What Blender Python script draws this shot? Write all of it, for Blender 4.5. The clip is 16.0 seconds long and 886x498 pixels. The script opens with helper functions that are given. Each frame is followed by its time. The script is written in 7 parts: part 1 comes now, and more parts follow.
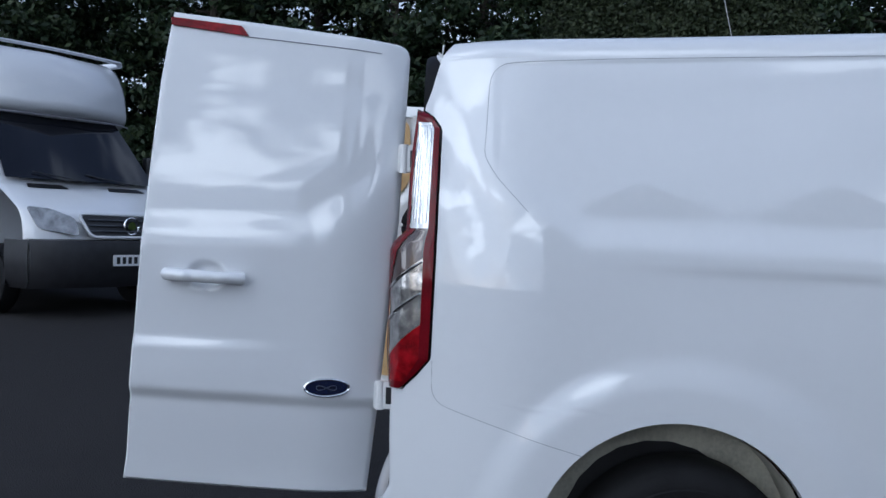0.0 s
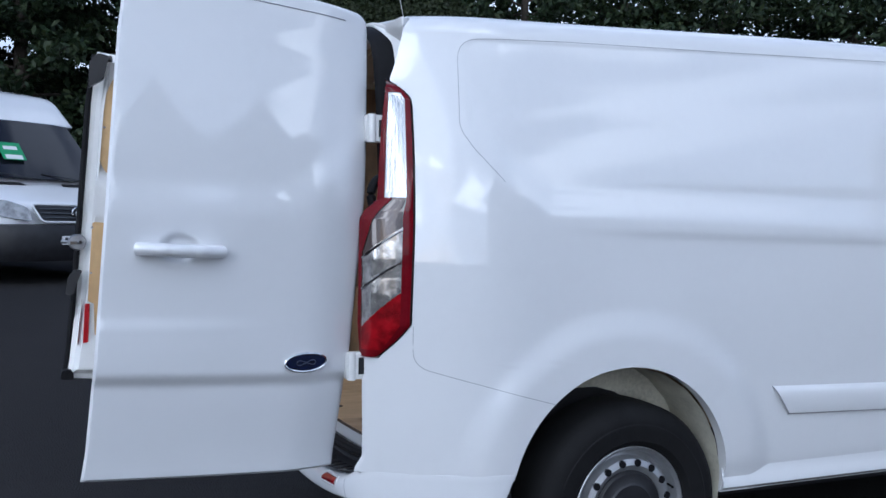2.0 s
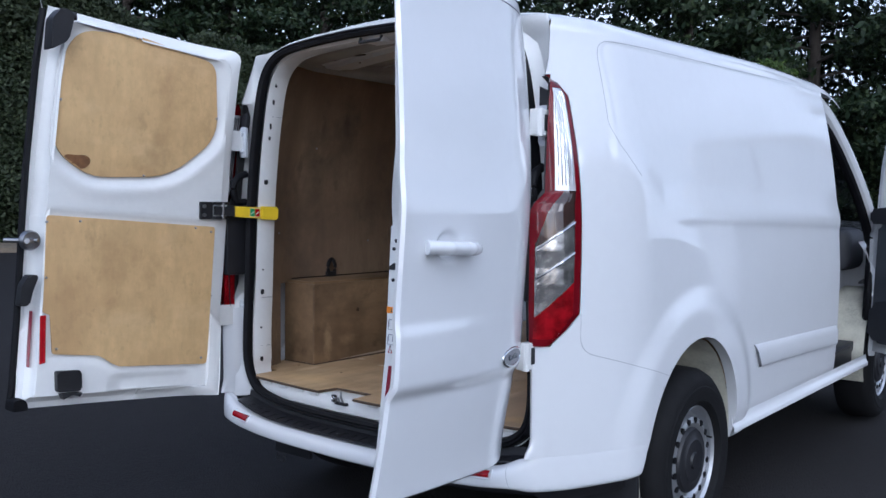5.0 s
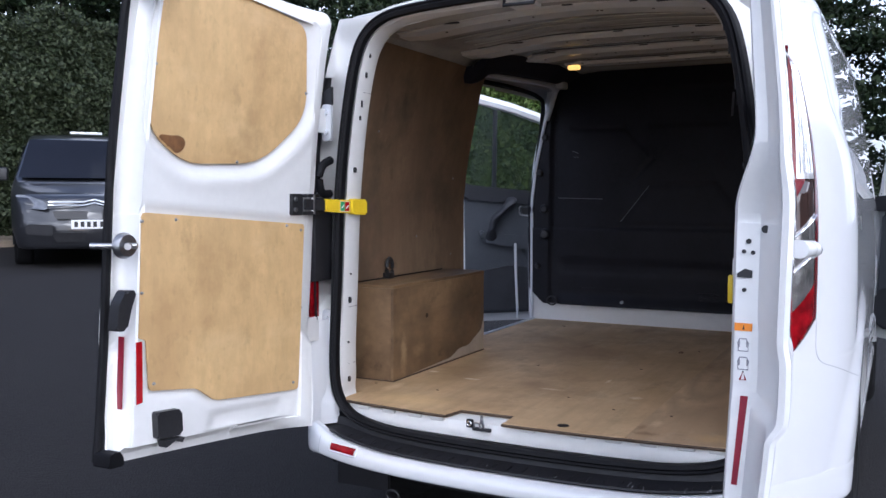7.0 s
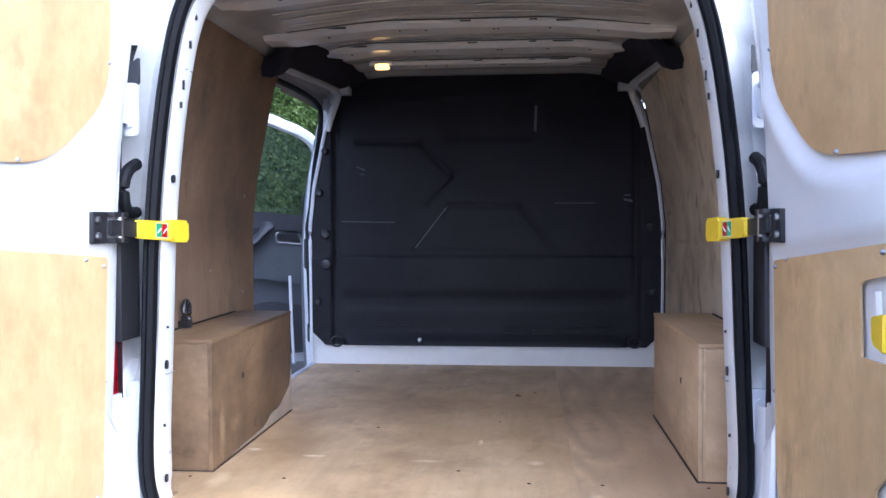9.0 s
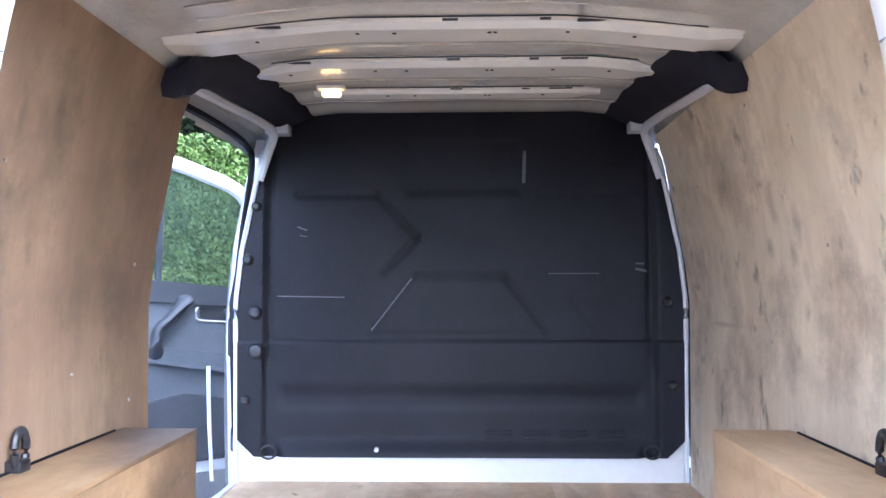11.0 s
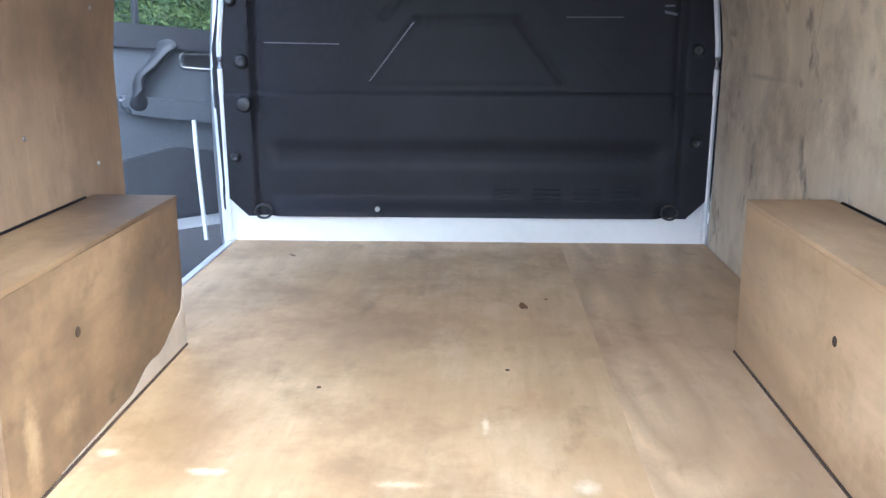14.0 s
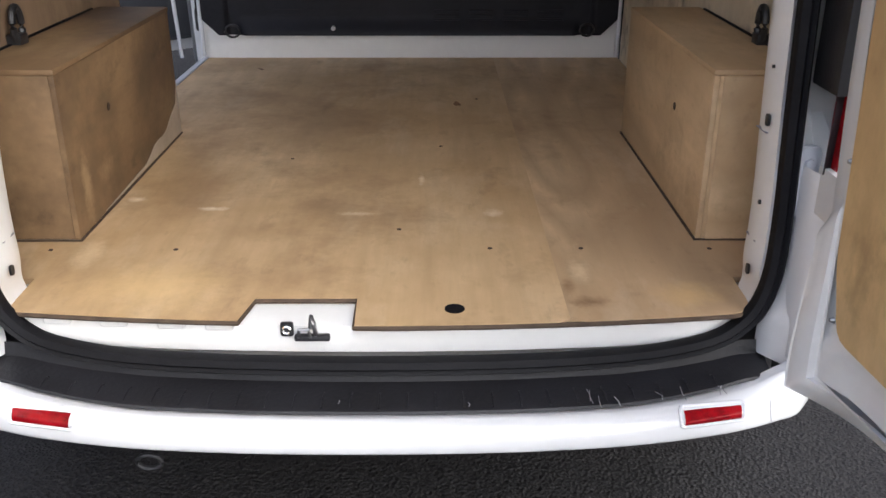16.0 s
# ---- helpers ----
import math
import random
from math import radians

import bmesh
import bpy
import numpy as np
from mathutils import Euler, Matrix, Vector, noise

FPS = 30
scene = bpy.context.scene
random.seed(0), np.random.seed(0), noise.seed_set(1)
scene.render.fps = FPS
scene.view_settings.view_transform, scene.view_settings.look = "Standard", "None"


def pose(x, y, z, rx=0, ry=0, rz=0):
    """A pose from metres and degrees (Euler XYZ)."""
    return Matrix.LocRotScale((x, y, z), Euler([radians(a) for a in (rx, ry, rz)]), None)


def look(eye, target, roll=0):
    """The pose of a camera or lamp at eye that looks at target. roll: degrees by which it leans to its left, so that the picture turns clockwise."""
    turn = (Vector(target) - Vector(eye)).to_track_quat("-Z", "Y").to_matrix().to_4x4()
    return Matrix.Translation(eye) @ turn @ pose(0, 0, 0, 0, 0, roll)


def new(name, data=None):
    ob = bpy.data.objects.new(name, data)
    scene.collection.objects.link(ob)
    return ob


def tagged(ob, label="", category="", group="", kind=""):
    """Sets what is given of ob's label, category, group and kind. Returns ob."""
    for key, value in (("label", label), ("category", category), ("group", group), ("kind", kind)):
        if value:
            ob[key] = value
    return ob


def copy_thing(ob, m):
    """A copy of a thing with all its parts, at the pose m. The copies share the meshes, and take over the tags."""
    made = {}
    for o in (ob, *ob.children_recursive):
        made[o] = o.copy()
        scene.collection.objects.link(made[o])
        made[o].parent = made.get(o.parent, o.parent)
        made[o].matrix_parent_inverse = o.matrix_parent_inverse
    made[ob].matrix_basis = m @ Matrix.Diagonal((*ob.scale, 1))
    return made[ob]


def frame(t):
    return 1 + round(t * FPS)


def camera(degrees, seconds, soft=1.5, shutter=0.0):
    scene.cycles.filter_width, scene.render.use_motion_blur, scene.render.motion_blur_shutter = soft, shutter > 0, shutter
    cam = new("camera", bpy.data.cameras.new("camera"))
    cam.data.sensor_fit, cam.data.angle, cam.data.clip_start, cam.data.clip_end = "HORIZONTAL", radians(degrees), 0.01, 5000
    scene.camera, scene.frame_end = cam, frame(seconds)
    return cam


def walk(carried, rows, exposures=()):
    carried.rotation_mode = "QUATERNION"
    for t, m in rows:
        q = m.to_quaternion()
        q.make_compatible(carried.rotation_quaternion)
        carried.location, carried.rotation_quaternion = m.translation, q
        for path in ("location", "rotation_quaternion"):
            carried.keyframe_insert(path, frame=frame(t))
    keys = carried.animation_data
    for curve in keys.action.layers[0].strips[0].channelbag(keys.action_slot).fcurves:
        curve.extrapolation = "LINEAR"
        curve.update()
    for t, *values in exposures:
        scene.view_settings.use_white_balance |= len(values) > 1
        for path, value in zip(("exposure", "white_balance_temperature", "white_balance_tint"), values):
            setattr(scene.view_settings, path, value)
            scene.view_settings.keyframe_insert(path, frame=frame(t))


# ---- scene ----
cam = camera(52.5, 16.0)
PATH = [
    (0, (0.146, -3.559, 1.378), (0.077, -1.56, 1.338), 1.6),
    (0.5, (-0.073, -3.531, 1.328), (-0.047, -1.532, 1.293), 1.4),
    (1, (-0.334, -3.549, 1.325), (-0.074, -1.567, 1.279), 1.3),
    (1.5, (-0.642, -3.536, 1.318), (-0.105, -1.61, 1.283), 1.0),
    (2, (-0.925, -3.445, 1.32), (-0.169, -1.595, 1.254), 0.9),
    (2.5, (-1.247, -3.367, 1.3), (-0.285, -1.615, 1.233), 0.8),
    (3, (-1.552, -3.238, 1.286), (-0.419, -1.59, 1.223), 0.4),
    (3.2, (-1.665, -3.147, 1.266), (-0.475, -1.54, 1.202), 0.4),
    (5.3, (-2.598, -2.158, 1.344), (-1.004, -0.954, 1.246), 0.5),
    (5.5, (-2.673, -2.041, 1.349), (-1.059, -0.865, 1.25), 0.4),
    (6, (-2.757, -1.745, 1.332), (-1.092, -0.643, 1.226), 0.3),
    (6.5, (-2.749, -1.419, 1.328), (-1.035, -0.395, 1.215), 0.2),
    (7, (-2.704, -1.081, 1.332), (-0.924, -0.176, 1.215), 0.2),
    (7.5, (-2.629, -0.817, 1.32), (-0.777, -0.071, 1.201), -0.1),
    (8, (-2.477, -0.581, 1.302), (-0.559, -0.028, 1.177), -0.2),
    (8.5, (-2.312, -0.352, 1.293), (-0.348, 0.002, 1.174), -0.1),
    (9, (-2.154, -0.218, 1.307), (-0.163, -0.031, 1.253), -0.2),
    (9.5, (-1.884, -0.142, 1.326), (0.113, -0.031, 1.333), -0.0),
    (10, (-1.631, -0.081, 1.346), (0.366, 0.015, 1.376), -0.1),
    (10.2, (-1.519, -0.049, 1.358), (0.479, 0.039, 1.395), -0.1),
    (12.5, (-0.885, -0.071, 1.321), (1.106, -0.01, 1.502), -0.2),
    (13, (-0.809, -0.02, 1.359), (1.191, 0.019, 1.344), 0.4),
    (13.5, (-0.845, -0.068, 1.354), (1.139, 0.008, 1.114), 0.0),
    (14, (-0.917, -0.048, 1.369), (1.024, 0.029, 0.895), 0.0),
    (14.5, (-1.017, -0.037, 1.372), (0.857, 0.038, 0.678), -0.0),
    (15, (-1.166, -0.025, 1.376), (0.635, 0.046, 0.509), -0.1),
    (15.5, (-1.345, -0.058, 1.383), (0.443, 0.005, 0.49), -0.2),
    (16, (-1.507, -0.102, 1.377), (0.328, -0.12, 0.582), 0.1),
]
EXPOSURES = [
    (0.0, -0.80, 5280, 9), (0.5, -0.52, 5280, 10), (1.0, -0.50, 5300, 10), (2.5, -0.50, 5250, 10), (3.2, -0.52, 5250, 10), (5.5, -0.22, 5300, 13), (7.0, 0.22, 5600, 15), (8.0, 0.7, 5600, 16),
    (8.5, 1.0, 5300, 16), (9.5, 1.95, 5050, 16), (10.2, 2.4, 5050, 14), (12.4, 4.0, 5000, 10), (13.2, 3.2, 5450, 6), (14.0, 2.6, 5200, 6), (14.6, 1.9, 5150, 9), (15.0, 1.1, 5200, 9), (15.3, 0.3, 6200, 12), (15.6, 0.42, 6300, 12), (16.0, 0.85, 6400, 12),
]
walk(cam, [(t, look(eye, target, roll)) for t, eye, target, roll in PATH], EXPOSURES)

# ---- light ----
world = bpy.data.worlds.new("sky")
scene.world = world
world.use_nodes = True
wn, wl = world.node_tree.nodes, world.node_tree.links
wn.clear()
w_out = wn.new("ShaderNodeOutputWorld")
w_bg = wn.new("ShaderNodeBackground")
w_sky = wn.new("ShaderNodeTexSky")
w_sky.sky_type = "NISHITA"
w_sky.sun_disc = False
SUN_UP, SUN_ROUND = 18.0, 217.0
su, sr = radians(SUN_UP), radians(SUN_ROUND)
SUN_WAY = Vector((math.sin(sr) * math.cos(su), math.cos(sr) * math.cos(su), math.sin(su)))
w_sky.sun_elevation, w_sky.sun_rotation = radians(SUN_UP), radians(SUN_ROUND)
w_sky.dust_density = 1.5
w_co = wn.new("ShaderNodeTexCoord")


def sky_noise(scale, stretch, shift, detail, lo, hi):
    """Cloud cover between 0 and 1 over the sky's directions."""
    mp, nz, mr = wn.new("ShaderNodeMapping"), wn.new("ShaderNodeTexNoise"), wn.new("ShaderNodeMapRange")
    mp.inputs["Scale"].default_value, mp.inputs["Location"].default_value = stretch, shift
    nz.inputs["Scale"].default_value, nz.inputs["Detail"].default_value, nz.inputs["Roughness"].default_value = scale, detail, 0.58
    mr.inputs["From Min"].default_value, mr.inputs["From Max"].default_value = lo, hi
    wl.new(w_co.outputs["Generated"], mp.inputs["Vector"])
    wl.new(mp.outputs["Vector"], nz.inputs["Vector"])
    wl.new(nz.outputs["Fac"], mr.inputs["Value"])
    return mr.outputs["Result"]


def sky_mix(fac, a, b):
    x = wn.new("ShaderNodeMix")
    x.data_type = "RGBA"
    wl.new(fac, x.inputs["Factor"])
    wl.new(a, x.inputs["A"])
    if isinstance(b, tuple):
        x.inputs["B"].default_value = (*b, 1)
    else:
        wl.new(b, x.inputs["B"])
    return x.outputs["Result"]


# a thin high veil, brighter round the hidden sun, and heaped clouds below it
w_dot = wn.new("ShaderNodeVectorMath")
w_dot.operation = "DOT_PRODUCT"
w_dot.inputs[1].default_value = SUN_WAY
wl.new(w_co.outputs["Generated"], w_dot.inputs[0])
w_glow = wn.new("ShaderNodeMapRange")
w_glow.interpolation_type = "SMOOTHSTEP"
w_glow.inputs["From Min"].default_value, w_glow.inputs["From Max"].default_value = 0.1, 1.0
wl.new(w_dot.outputs["Value"], w_glow.inputs["Value"])
w_veil = wn.new("ShaderNodeMix")
w_veil.data_type = "RGBA"
w_up, w_low = wn.new("ShaderNodeSeparateXYZ"), wn.new("ShaderNodeMapRange")
w_low.interpolation_type = "SMOOTHSTEP"
w_low.inputs["From Min"].default_value, w_low.inputs["From Max"].default_value = 0.03, 0.80
wl.new(w_co.outputs["Generated"], w_up.inputs["Vector"])
wl.new(w_up.outputs["Z"], w_low.inputs["Value"])
w_base = wn.new("ShaderNodeMix")
w_base.data_type = "RGBA"
w_base.inputs["A"].default_value, w_base.inputs["B"].default_value = (14.5, 15.3, 17.0, 1), (3.0, 3.8, 6.0, 1)
wl.new(w_low.outputs["Result"], w_base.inputs["Factor"])
wl.new(w_base.outputs["Result"], w_veil.inputs["A"])
w_veil.inputs["B"].default_value = (18.0, 18.4, 19.5, 1)
wl.new(w_glow.outputs["Result"], w_veil.inputs["Factor"])
w_color = sky_mix(sky_noise(2.4, (1.0, 1.0, 2.8), (0.7, 0.2, 0.0), 7, 0.20, 0.56), w_sky.outputs["Color"], w_veil.outputs["Result"])
w_heap = wn.new("ShaderNodeMix")
w_heap.data_type = "RGBA"
w_heap.inputs["A"].default_value, w_heap.inputs["B"].default_value = (16.0, 16.5, 18.0, 1), (72.0, 70.0, 66.0, 1)
wl.new(w_glow.outputs["Result"], w_heap.inputs["Factor"])
w_color = sky_mix(sky_noise(2.3, (1.0, 1.0, 2.6), (3.1, 0.4, 0.9), 7, 0.545, 0.600), w_color, w_heap.outputs["Result"])
wl.new(w_color, w_bg.inputs["Color"])
w_bg.inputs["Strength"].default_value = 0.090
wl.new(w_bg.outputs["Background"], w_out.inputs["Surface"])

sun_data = bpy.data.lights.new("sun", "SUN")
sun_data.energy, sun_data.angle, sun_data.color = 0.6, radians(40), (1.0, 0.95, 0.88)
sun = new("sun", sun_data)
sun.matrix_basis = look(SUN_WAY * 50, (0, 0, 0))


# ---- materials ----
def material(name):
    m = bpy.data.materials.new(name)
    m.use_nodes = True
    return m, m.node_tree.nodes, m.node_tree.links, m.node_tree.nodes["Principled BSDF"]


def noise_fac(n, l, scale, detail=4, stretch=(1, 1, 1), lo=0.35, hi=0.65, rough=0.55, random_shift=False):
    """A ramped noise between 0 and 1 in object space."""
    co, mp = n.new("ShaderNodeTexCoord"), n.new("ShaderNodeMapping")
    mp.inputs["Scale"].default_value = stretch
    l.new(co.outputs["Object"], mp.inputs["Vector"])
    if random_shift:
        info = n.new("ShaderNodeObjectInfo")
        mul = n.new("ShaderNodeMath")
        mul.operation = "MULTIPLY"
        mul.inputs[1].default_value = 37.0
        l.new(info.outputs["Random"], mul.inputs[0])
        l.new(mul.outputs[0], mp.inputs["Location"])
    nz = n.new("ShaderNodeTexNoise")
    nz.inputs["Scale"].default_value, nz.inputs["Detail"].default_value, nz.inputs["Roughness"].default_value = scale, detail, rough
    l.new(mp.outputs["Vector"], nz.inputs["Vector"])
    r = n.new("ShaderNodeMapRange")
    r.inputs["From Min"].default_value, r.inputs["From Max"].default_value = lo, hi
    l.new(nz.outputs["Fac"], r.inputs["Value"])
    return r.outputs["Result"], nz.outputs["Fac"]


def mixed(n, l, fac, a, b):
    x = n.new("ShaderNodeMix")
    x.data_type = "RGBA"
    for socket, v in ((x.inputs["A"], a), (x.inputs["B"], b)):
        if isinstance(v, tuple):
            socket.default_value = (*v, 1)
        else:
            l.new(v, socket)
    l.new(fac, x.inputs["Factor"])
    return x.outputs["Result"]


def bump(n, l, p, height, strength, distance):
    b = n.new("ShaderNodeBump")
    b.inputs["Strength"].default_value, b.inputs["Distance"].default_value = strength, distance
    l.new(height, b.inputs["Height"])
    l.new(b.outputs["Normal"], p.inputs["Normal"])


def plain(name, color, rough=0.5, metal=0.0, vary=0.15, scale=9, coat=0.0, grain=0.0, spec=0.5):
    """A surface of one colour with stains at a large and a small scale."""
    m, n, l, p = material(name)
    f1, _ = noise_fac(n, l, scale, 5)
    f2, raw = noise_fac(n, l, scale * 14, 3)
    dark = tuple(c * (1 - vary) for c in color)
    light = tuple(min(1, c * (1 + vary * 0.4)) for c in color)
    c = mixed(n, l, f1, dark, color)
    half = n.new("ShaderNodeMath")
    half.operation = "MULTIPLY"
    half.inputs[1].default_value = 0.35
    l.new(f2, half.inputs[0])
    c = mixed(n, l, half.outputs[0], c, light)
    l.new(c, p.inputs["Base Color"])
    p.inputs["Roughness"].default_value, p.inputs["Metallic"].default_value = rough, metal
    p.inputs["Coat Weight"].default_value, p.inputs["Coat Roughness"].default_value = coat, 0.032
    p.inputs["Specular IOR Level"].default_value = spec
    p.inputs["Coat IOR"].default_value = 1.5 + 0.16 * (coat >= 1.0)
    if grain:
        bump(n, l, p, raw, grain, 0.004)
    return m


def scaled(n, l, fac, k):
    f = n.new("ShaderNodeMath")
    f.operation = "MULTIPLY"
    f.inputs[1].default_value = k
    l.new(fac, f.inputs[0])
    return f.outputs[0]


def blot(n, l, c, at, size, color, strength, ragged=0.9):
    """A soft-edged stain or rubbed spot with a ragged outline at one place of the sheet."""
    co, sub, div, length = n.new("ShaderNodeTexCoord"), n.new("ShaderNodeVectorMath"), n.new("ShaderNodeVectorMath"), n.new("ShaderNodeVectorMath")
    sub.operation, div.operation, length.operation = "SUBTRACT", "DIVIDE", "LENGTH"
    sub.inputs[1].default_value, div.inputs[1].default_value = at, size
    l.new(co.outputs["Object"], sub.inputs[0])
    l.new(sub.outputs[0], div.inputs[0])
    l.new(div.outputs[0], length.inputs[0])
    _, rag = noise_fac(n, l, 0.9 / max(0.03, min(size[0], size[1])), 8, rough=0.72)
    add = n.new("ShaderNodeMath")
    add.operation = "MULTIPLY_ADD"
    add.inputs[1].default_value = ragged * 2
    l.new(rag, add.inputs[0])
    l.new(length.outputs["Value"], add.inputs[2])
    edge = n.new("ShaderNodeMapRange")
    edge.interpolation_type = "SMOOTHSTEP"
    edge.inputs["From Min"].default_value, edge.inputs["From Max"].default_value = ragged + 1.05, ragged - 0.1
    edge.inputs["To Max"].default_value = strength
    l.new(add.outputs[0], edge.inputs["Value"])
    return mixed(n, l, edge.outputs["Result"], c, color)


def plywood(name, light, dark, stain, stretch, stain_lo=0.50, figure=7.0, rubbed=None, scuffs=0.5, bold=0.40, blots=()):
    """Worn plywood: flowing figure, fine fibres, broad dirty stains, rubbed patches and dark scuffs."""
    m, n, l, p = material(name)
    _, flow = noise_fac(n, l, 1.5, 2, stretch, rough=0.4, random_shift=True)
    bands = n.new("ShaderNodeMath")
    bands.operation = "PINGPONG"
    bands.inputs[1].default_value = 1.0
    l.new(scaled(n, l, flow, figure * 2), bands.inputs[0])
    fibre, fraw = noise_fac(n, l, 34, 5, tuple(0.12 + 0.88 * min(1, v / max(stretch)) for v in stretch), 0.35, 0.68, 0.6, True)
    broad, _ = noise_fac(n, l, 1.3, 6, (1, 1, 1), 0.40, 0.62, 0.62, True)
    s, _ = noise_fac(n, l, 3.1, 7, (1, 1, 1), stain_lo, stain_lo + 0.20, 0.66, True)
    scuff, _ = noise_fac(n, l, 13, 5, tuple(0.30 + 0.45 * v / max(stretch) for v in stretch), 0.60, 0.74, 0.62, True)
    c = mixed(n, l, broad, dark, light)
    c = mixed(n, l, scaled(n, l, bands.outputs[0], bold), c, tuple(v * 0.80 for v in dark))
    c = mixed(n, l, scaled(n, l, fibre, 0.30), c, tuple(v * 0.78 for v in dark))
    along = tuple(0.06 + 1.1 * (v / max(stretch)) ** 2 for v in stretch)
    streak, _ = noise_fac(n, l, 7.5, 6, along, 0.40, 0.66, 0.66, True)
    c = mixed(n, l, scaled(n, l, streak, 0.38), c, tuple(v * 0.62 for v in dark))
    fleck, _ = noise_fac(n, l, 46, 3, tuple(0.35 + 0.65 * a for a in along), 0.62, 0.74, 0.5, True)
    c = mixed(n, l, scaled(n, l, fleck, 0.18), c, tuple(v * 0.45 for v in dark))
    if rubbed:
        r, _ = noise_fac(n, l, 4.0, 6, (0.6, 1.3, 1), 0.52, 0.70, 0.68, True)
        c = mixed(n, l, scaled(n, l, r, 0.32), c, rubbed)
    c = mixed(n, l, scaled(n, l, s, 0.75), c, stain)
    c = mixed(n, l, scaled(n, l, scuff, scuffs), c, tuple(v * 0.40 for v in stain))
    for at, size, color, strength in blots:
        c = blot(n, l, c, at, size, color, strength)
    l.new(c, p.inputs["Base Color"])
    p.inputs["Roughness"].default_value = 0.58
    bump(n, l, p, fraw, 0.18, 0.002)
    return m


def glassy(name, color, rough=0.02, alpha=0.3):
    m, n, l, p = material(name)
    p.inputs["Base Color"].default_value = (*color, 1)
    p.inputs["Roughness"].default_value = rough
    p.inputs["Alpha"].default_value = alpha
    p.inputs["Specular IOR Level"].default_value = 0.8
    p.inputs["Coat Weight"].default_value = 0.6
    p.inputs["Coat Roughness"].default_value = 0.02
    return m


WHITE = plain("white_paint", (0.74, 0.75, 0.77), 0.55, vary=0.03, scale=2.0, coat=1.0, spec=0.0)
WHITE.node_tree.nodes["Principled BSDF"].inputs["Coat Roughness"].default_value = 0.008
WHITE.node_tree.nodes["Principled BSDF"].inputs["Coat IOR"].default_value = 1.8
PANEL_IN = plain("grimy_inner_paint", (0.60, 0.59, 0.56), 0.24, vary=0.22, scale=5.0, coat=0.5)
WHITE_IN = plain("white_inner_paint", (0.80, 0.80, 0.79), 0.30, vary=0.07, scale=3.0, coat=0.4)
LINER = plain("arch_liner", (0.60, 0.58, 0.48), 0.75, vary=0.4, scale=6, grain=0.4)
RUBBER = plain("black_rubber", (0.007, 0.007, 0.009), 0.6, vary=0.4, scale=12, grain=0.2, spec=0.2)
TYRE = plain("tyre_rubber", (0.010, 0.010, 0.011), 0.75, vary=0.35, scale=10, grain=0.3, spec=0.2)
PLASTIC = plain("black_plastic", (0.020, 0.020, 0.023), 0.42, vary=0.4, scale=10, grain=0.15)
TREAD = plain("scuffed_black_plastic", (0.015, 0.015, 0.019), 0.55, vary=0.5, scale=8, grain=0.35)
BULK = plain("bulkhead_plastic", (0.0160, 0.0160, 0.0210), 0.52, vary=0.35, scale=3, grain=0.05, spec=0.18)
SCRATCH = plain("pale_scratch", (0.30, 0.30, 0.32), 0.7, vary=0.3, scale=30)
FOAM = plain("black_foam", (0.020, 0.020, 0.030), 0.7, vary=0.3, scale=6, spec=0.2)
SCUFF = plain("pale_scuff", (0.11, 0.115, 0.13), 0.6, vary=0.3, scale=30)
GREYTRIM = plain("grey_trim", (0.075, 0.083, 0.098), 0.5, vary=0.2, scale=5, grain=0.15)
DARKTRIM = plain("dark_trim", (0.035, 0.037, 0.045), 0.55, vary=0.3, scale=5, grain=0.15)
STEEL = plain("worn_steel", (0.42, 0.42, 0.43), 0.38, 1.0, vary=0.25, scale=14)
WHEELPAINT = plain("silver_wheel_paint", (0.55, 0.56, 0.58), 0.32, 0.75, vary=0.2, scale=9)
CHROME = plain("chrome", (0.78, 0.79, 0.80), 0.08, 1.0, vary=0.08)
RED = plain("red_lens", (0.15, 0.003, 0.008), 0.12, vary=0.3, scale=20, coat=0.5, spec=0.1)
REDBRIGHT = plain("red_reflector", (0.42, 0.008, 0.014), 0.18, vary=0.25, scale=40, coat=0.6, spec=0.2)
REDDARK = plain("dark_red_strip", (0.26, 0.010, 0.03), 0.35, vary=0.2, scale=30, coat=0.6)
CLEAR = plain("clear_lens_silvered", (0.86, 0.87, 0.89), 0.16, 0.35, vary=0.22, scale=26, coat=1.0)
SMOKE = plain("smoked_lens", (0.55, 0.53, 0.51), 0.16, 0.8, vary=0.85, scale=34, coat=1.0)
BROWNLENS = plain("brown_lens", (0.055, 0.030, 0.024), 0.12, 0.2, vary=0.3, scale=20, coat=1.0)
REDSTOP = plain("red_stop_lens", (0.30, 0.004, 0.009), 0.12, vary=0.7, scale=26, coat=0.5, spec=0.1)
STAIN = plain("brown_stain", (0.22, 0.10, 0.035), 0.6, vary=0.5, scale=25)
YELLOW = plain("yellow_plastic", (0.80, 0.56, 0.015), 0.38, vary=0.12, scale=14)
GREEN = plain("green_print", (0.03, 0.32, 0.12), 0.4)
ORANGE = plain("orange_print", (0.85, 0.27, 0.02), 0.4)
PRINT = plain("grey_print", (0.30, 0.30, 0.34), 0.5)
GAP_CREASE = plain("grey_gap_and_crease_shade", (0.36, 0.37, 0.40), 0.5)
PAPER = plain("white_print", (0.82, 0.82, 0.82), 0.5, vary=0.05)
BADGE = plain("badge_enamel", (0.006, 0.012, 0.05), 0.12, vary=0.3, coat=1.0)
DARKGLASS = plain("dark_screen_glass", (0.012, 0.013, 0.018), 0.06, vary=0.3, scale=2, spec=0.35)
GLASS = glassy("tinted_glass", (0.02, 0.026, 0.026), 0.02, 0.62)
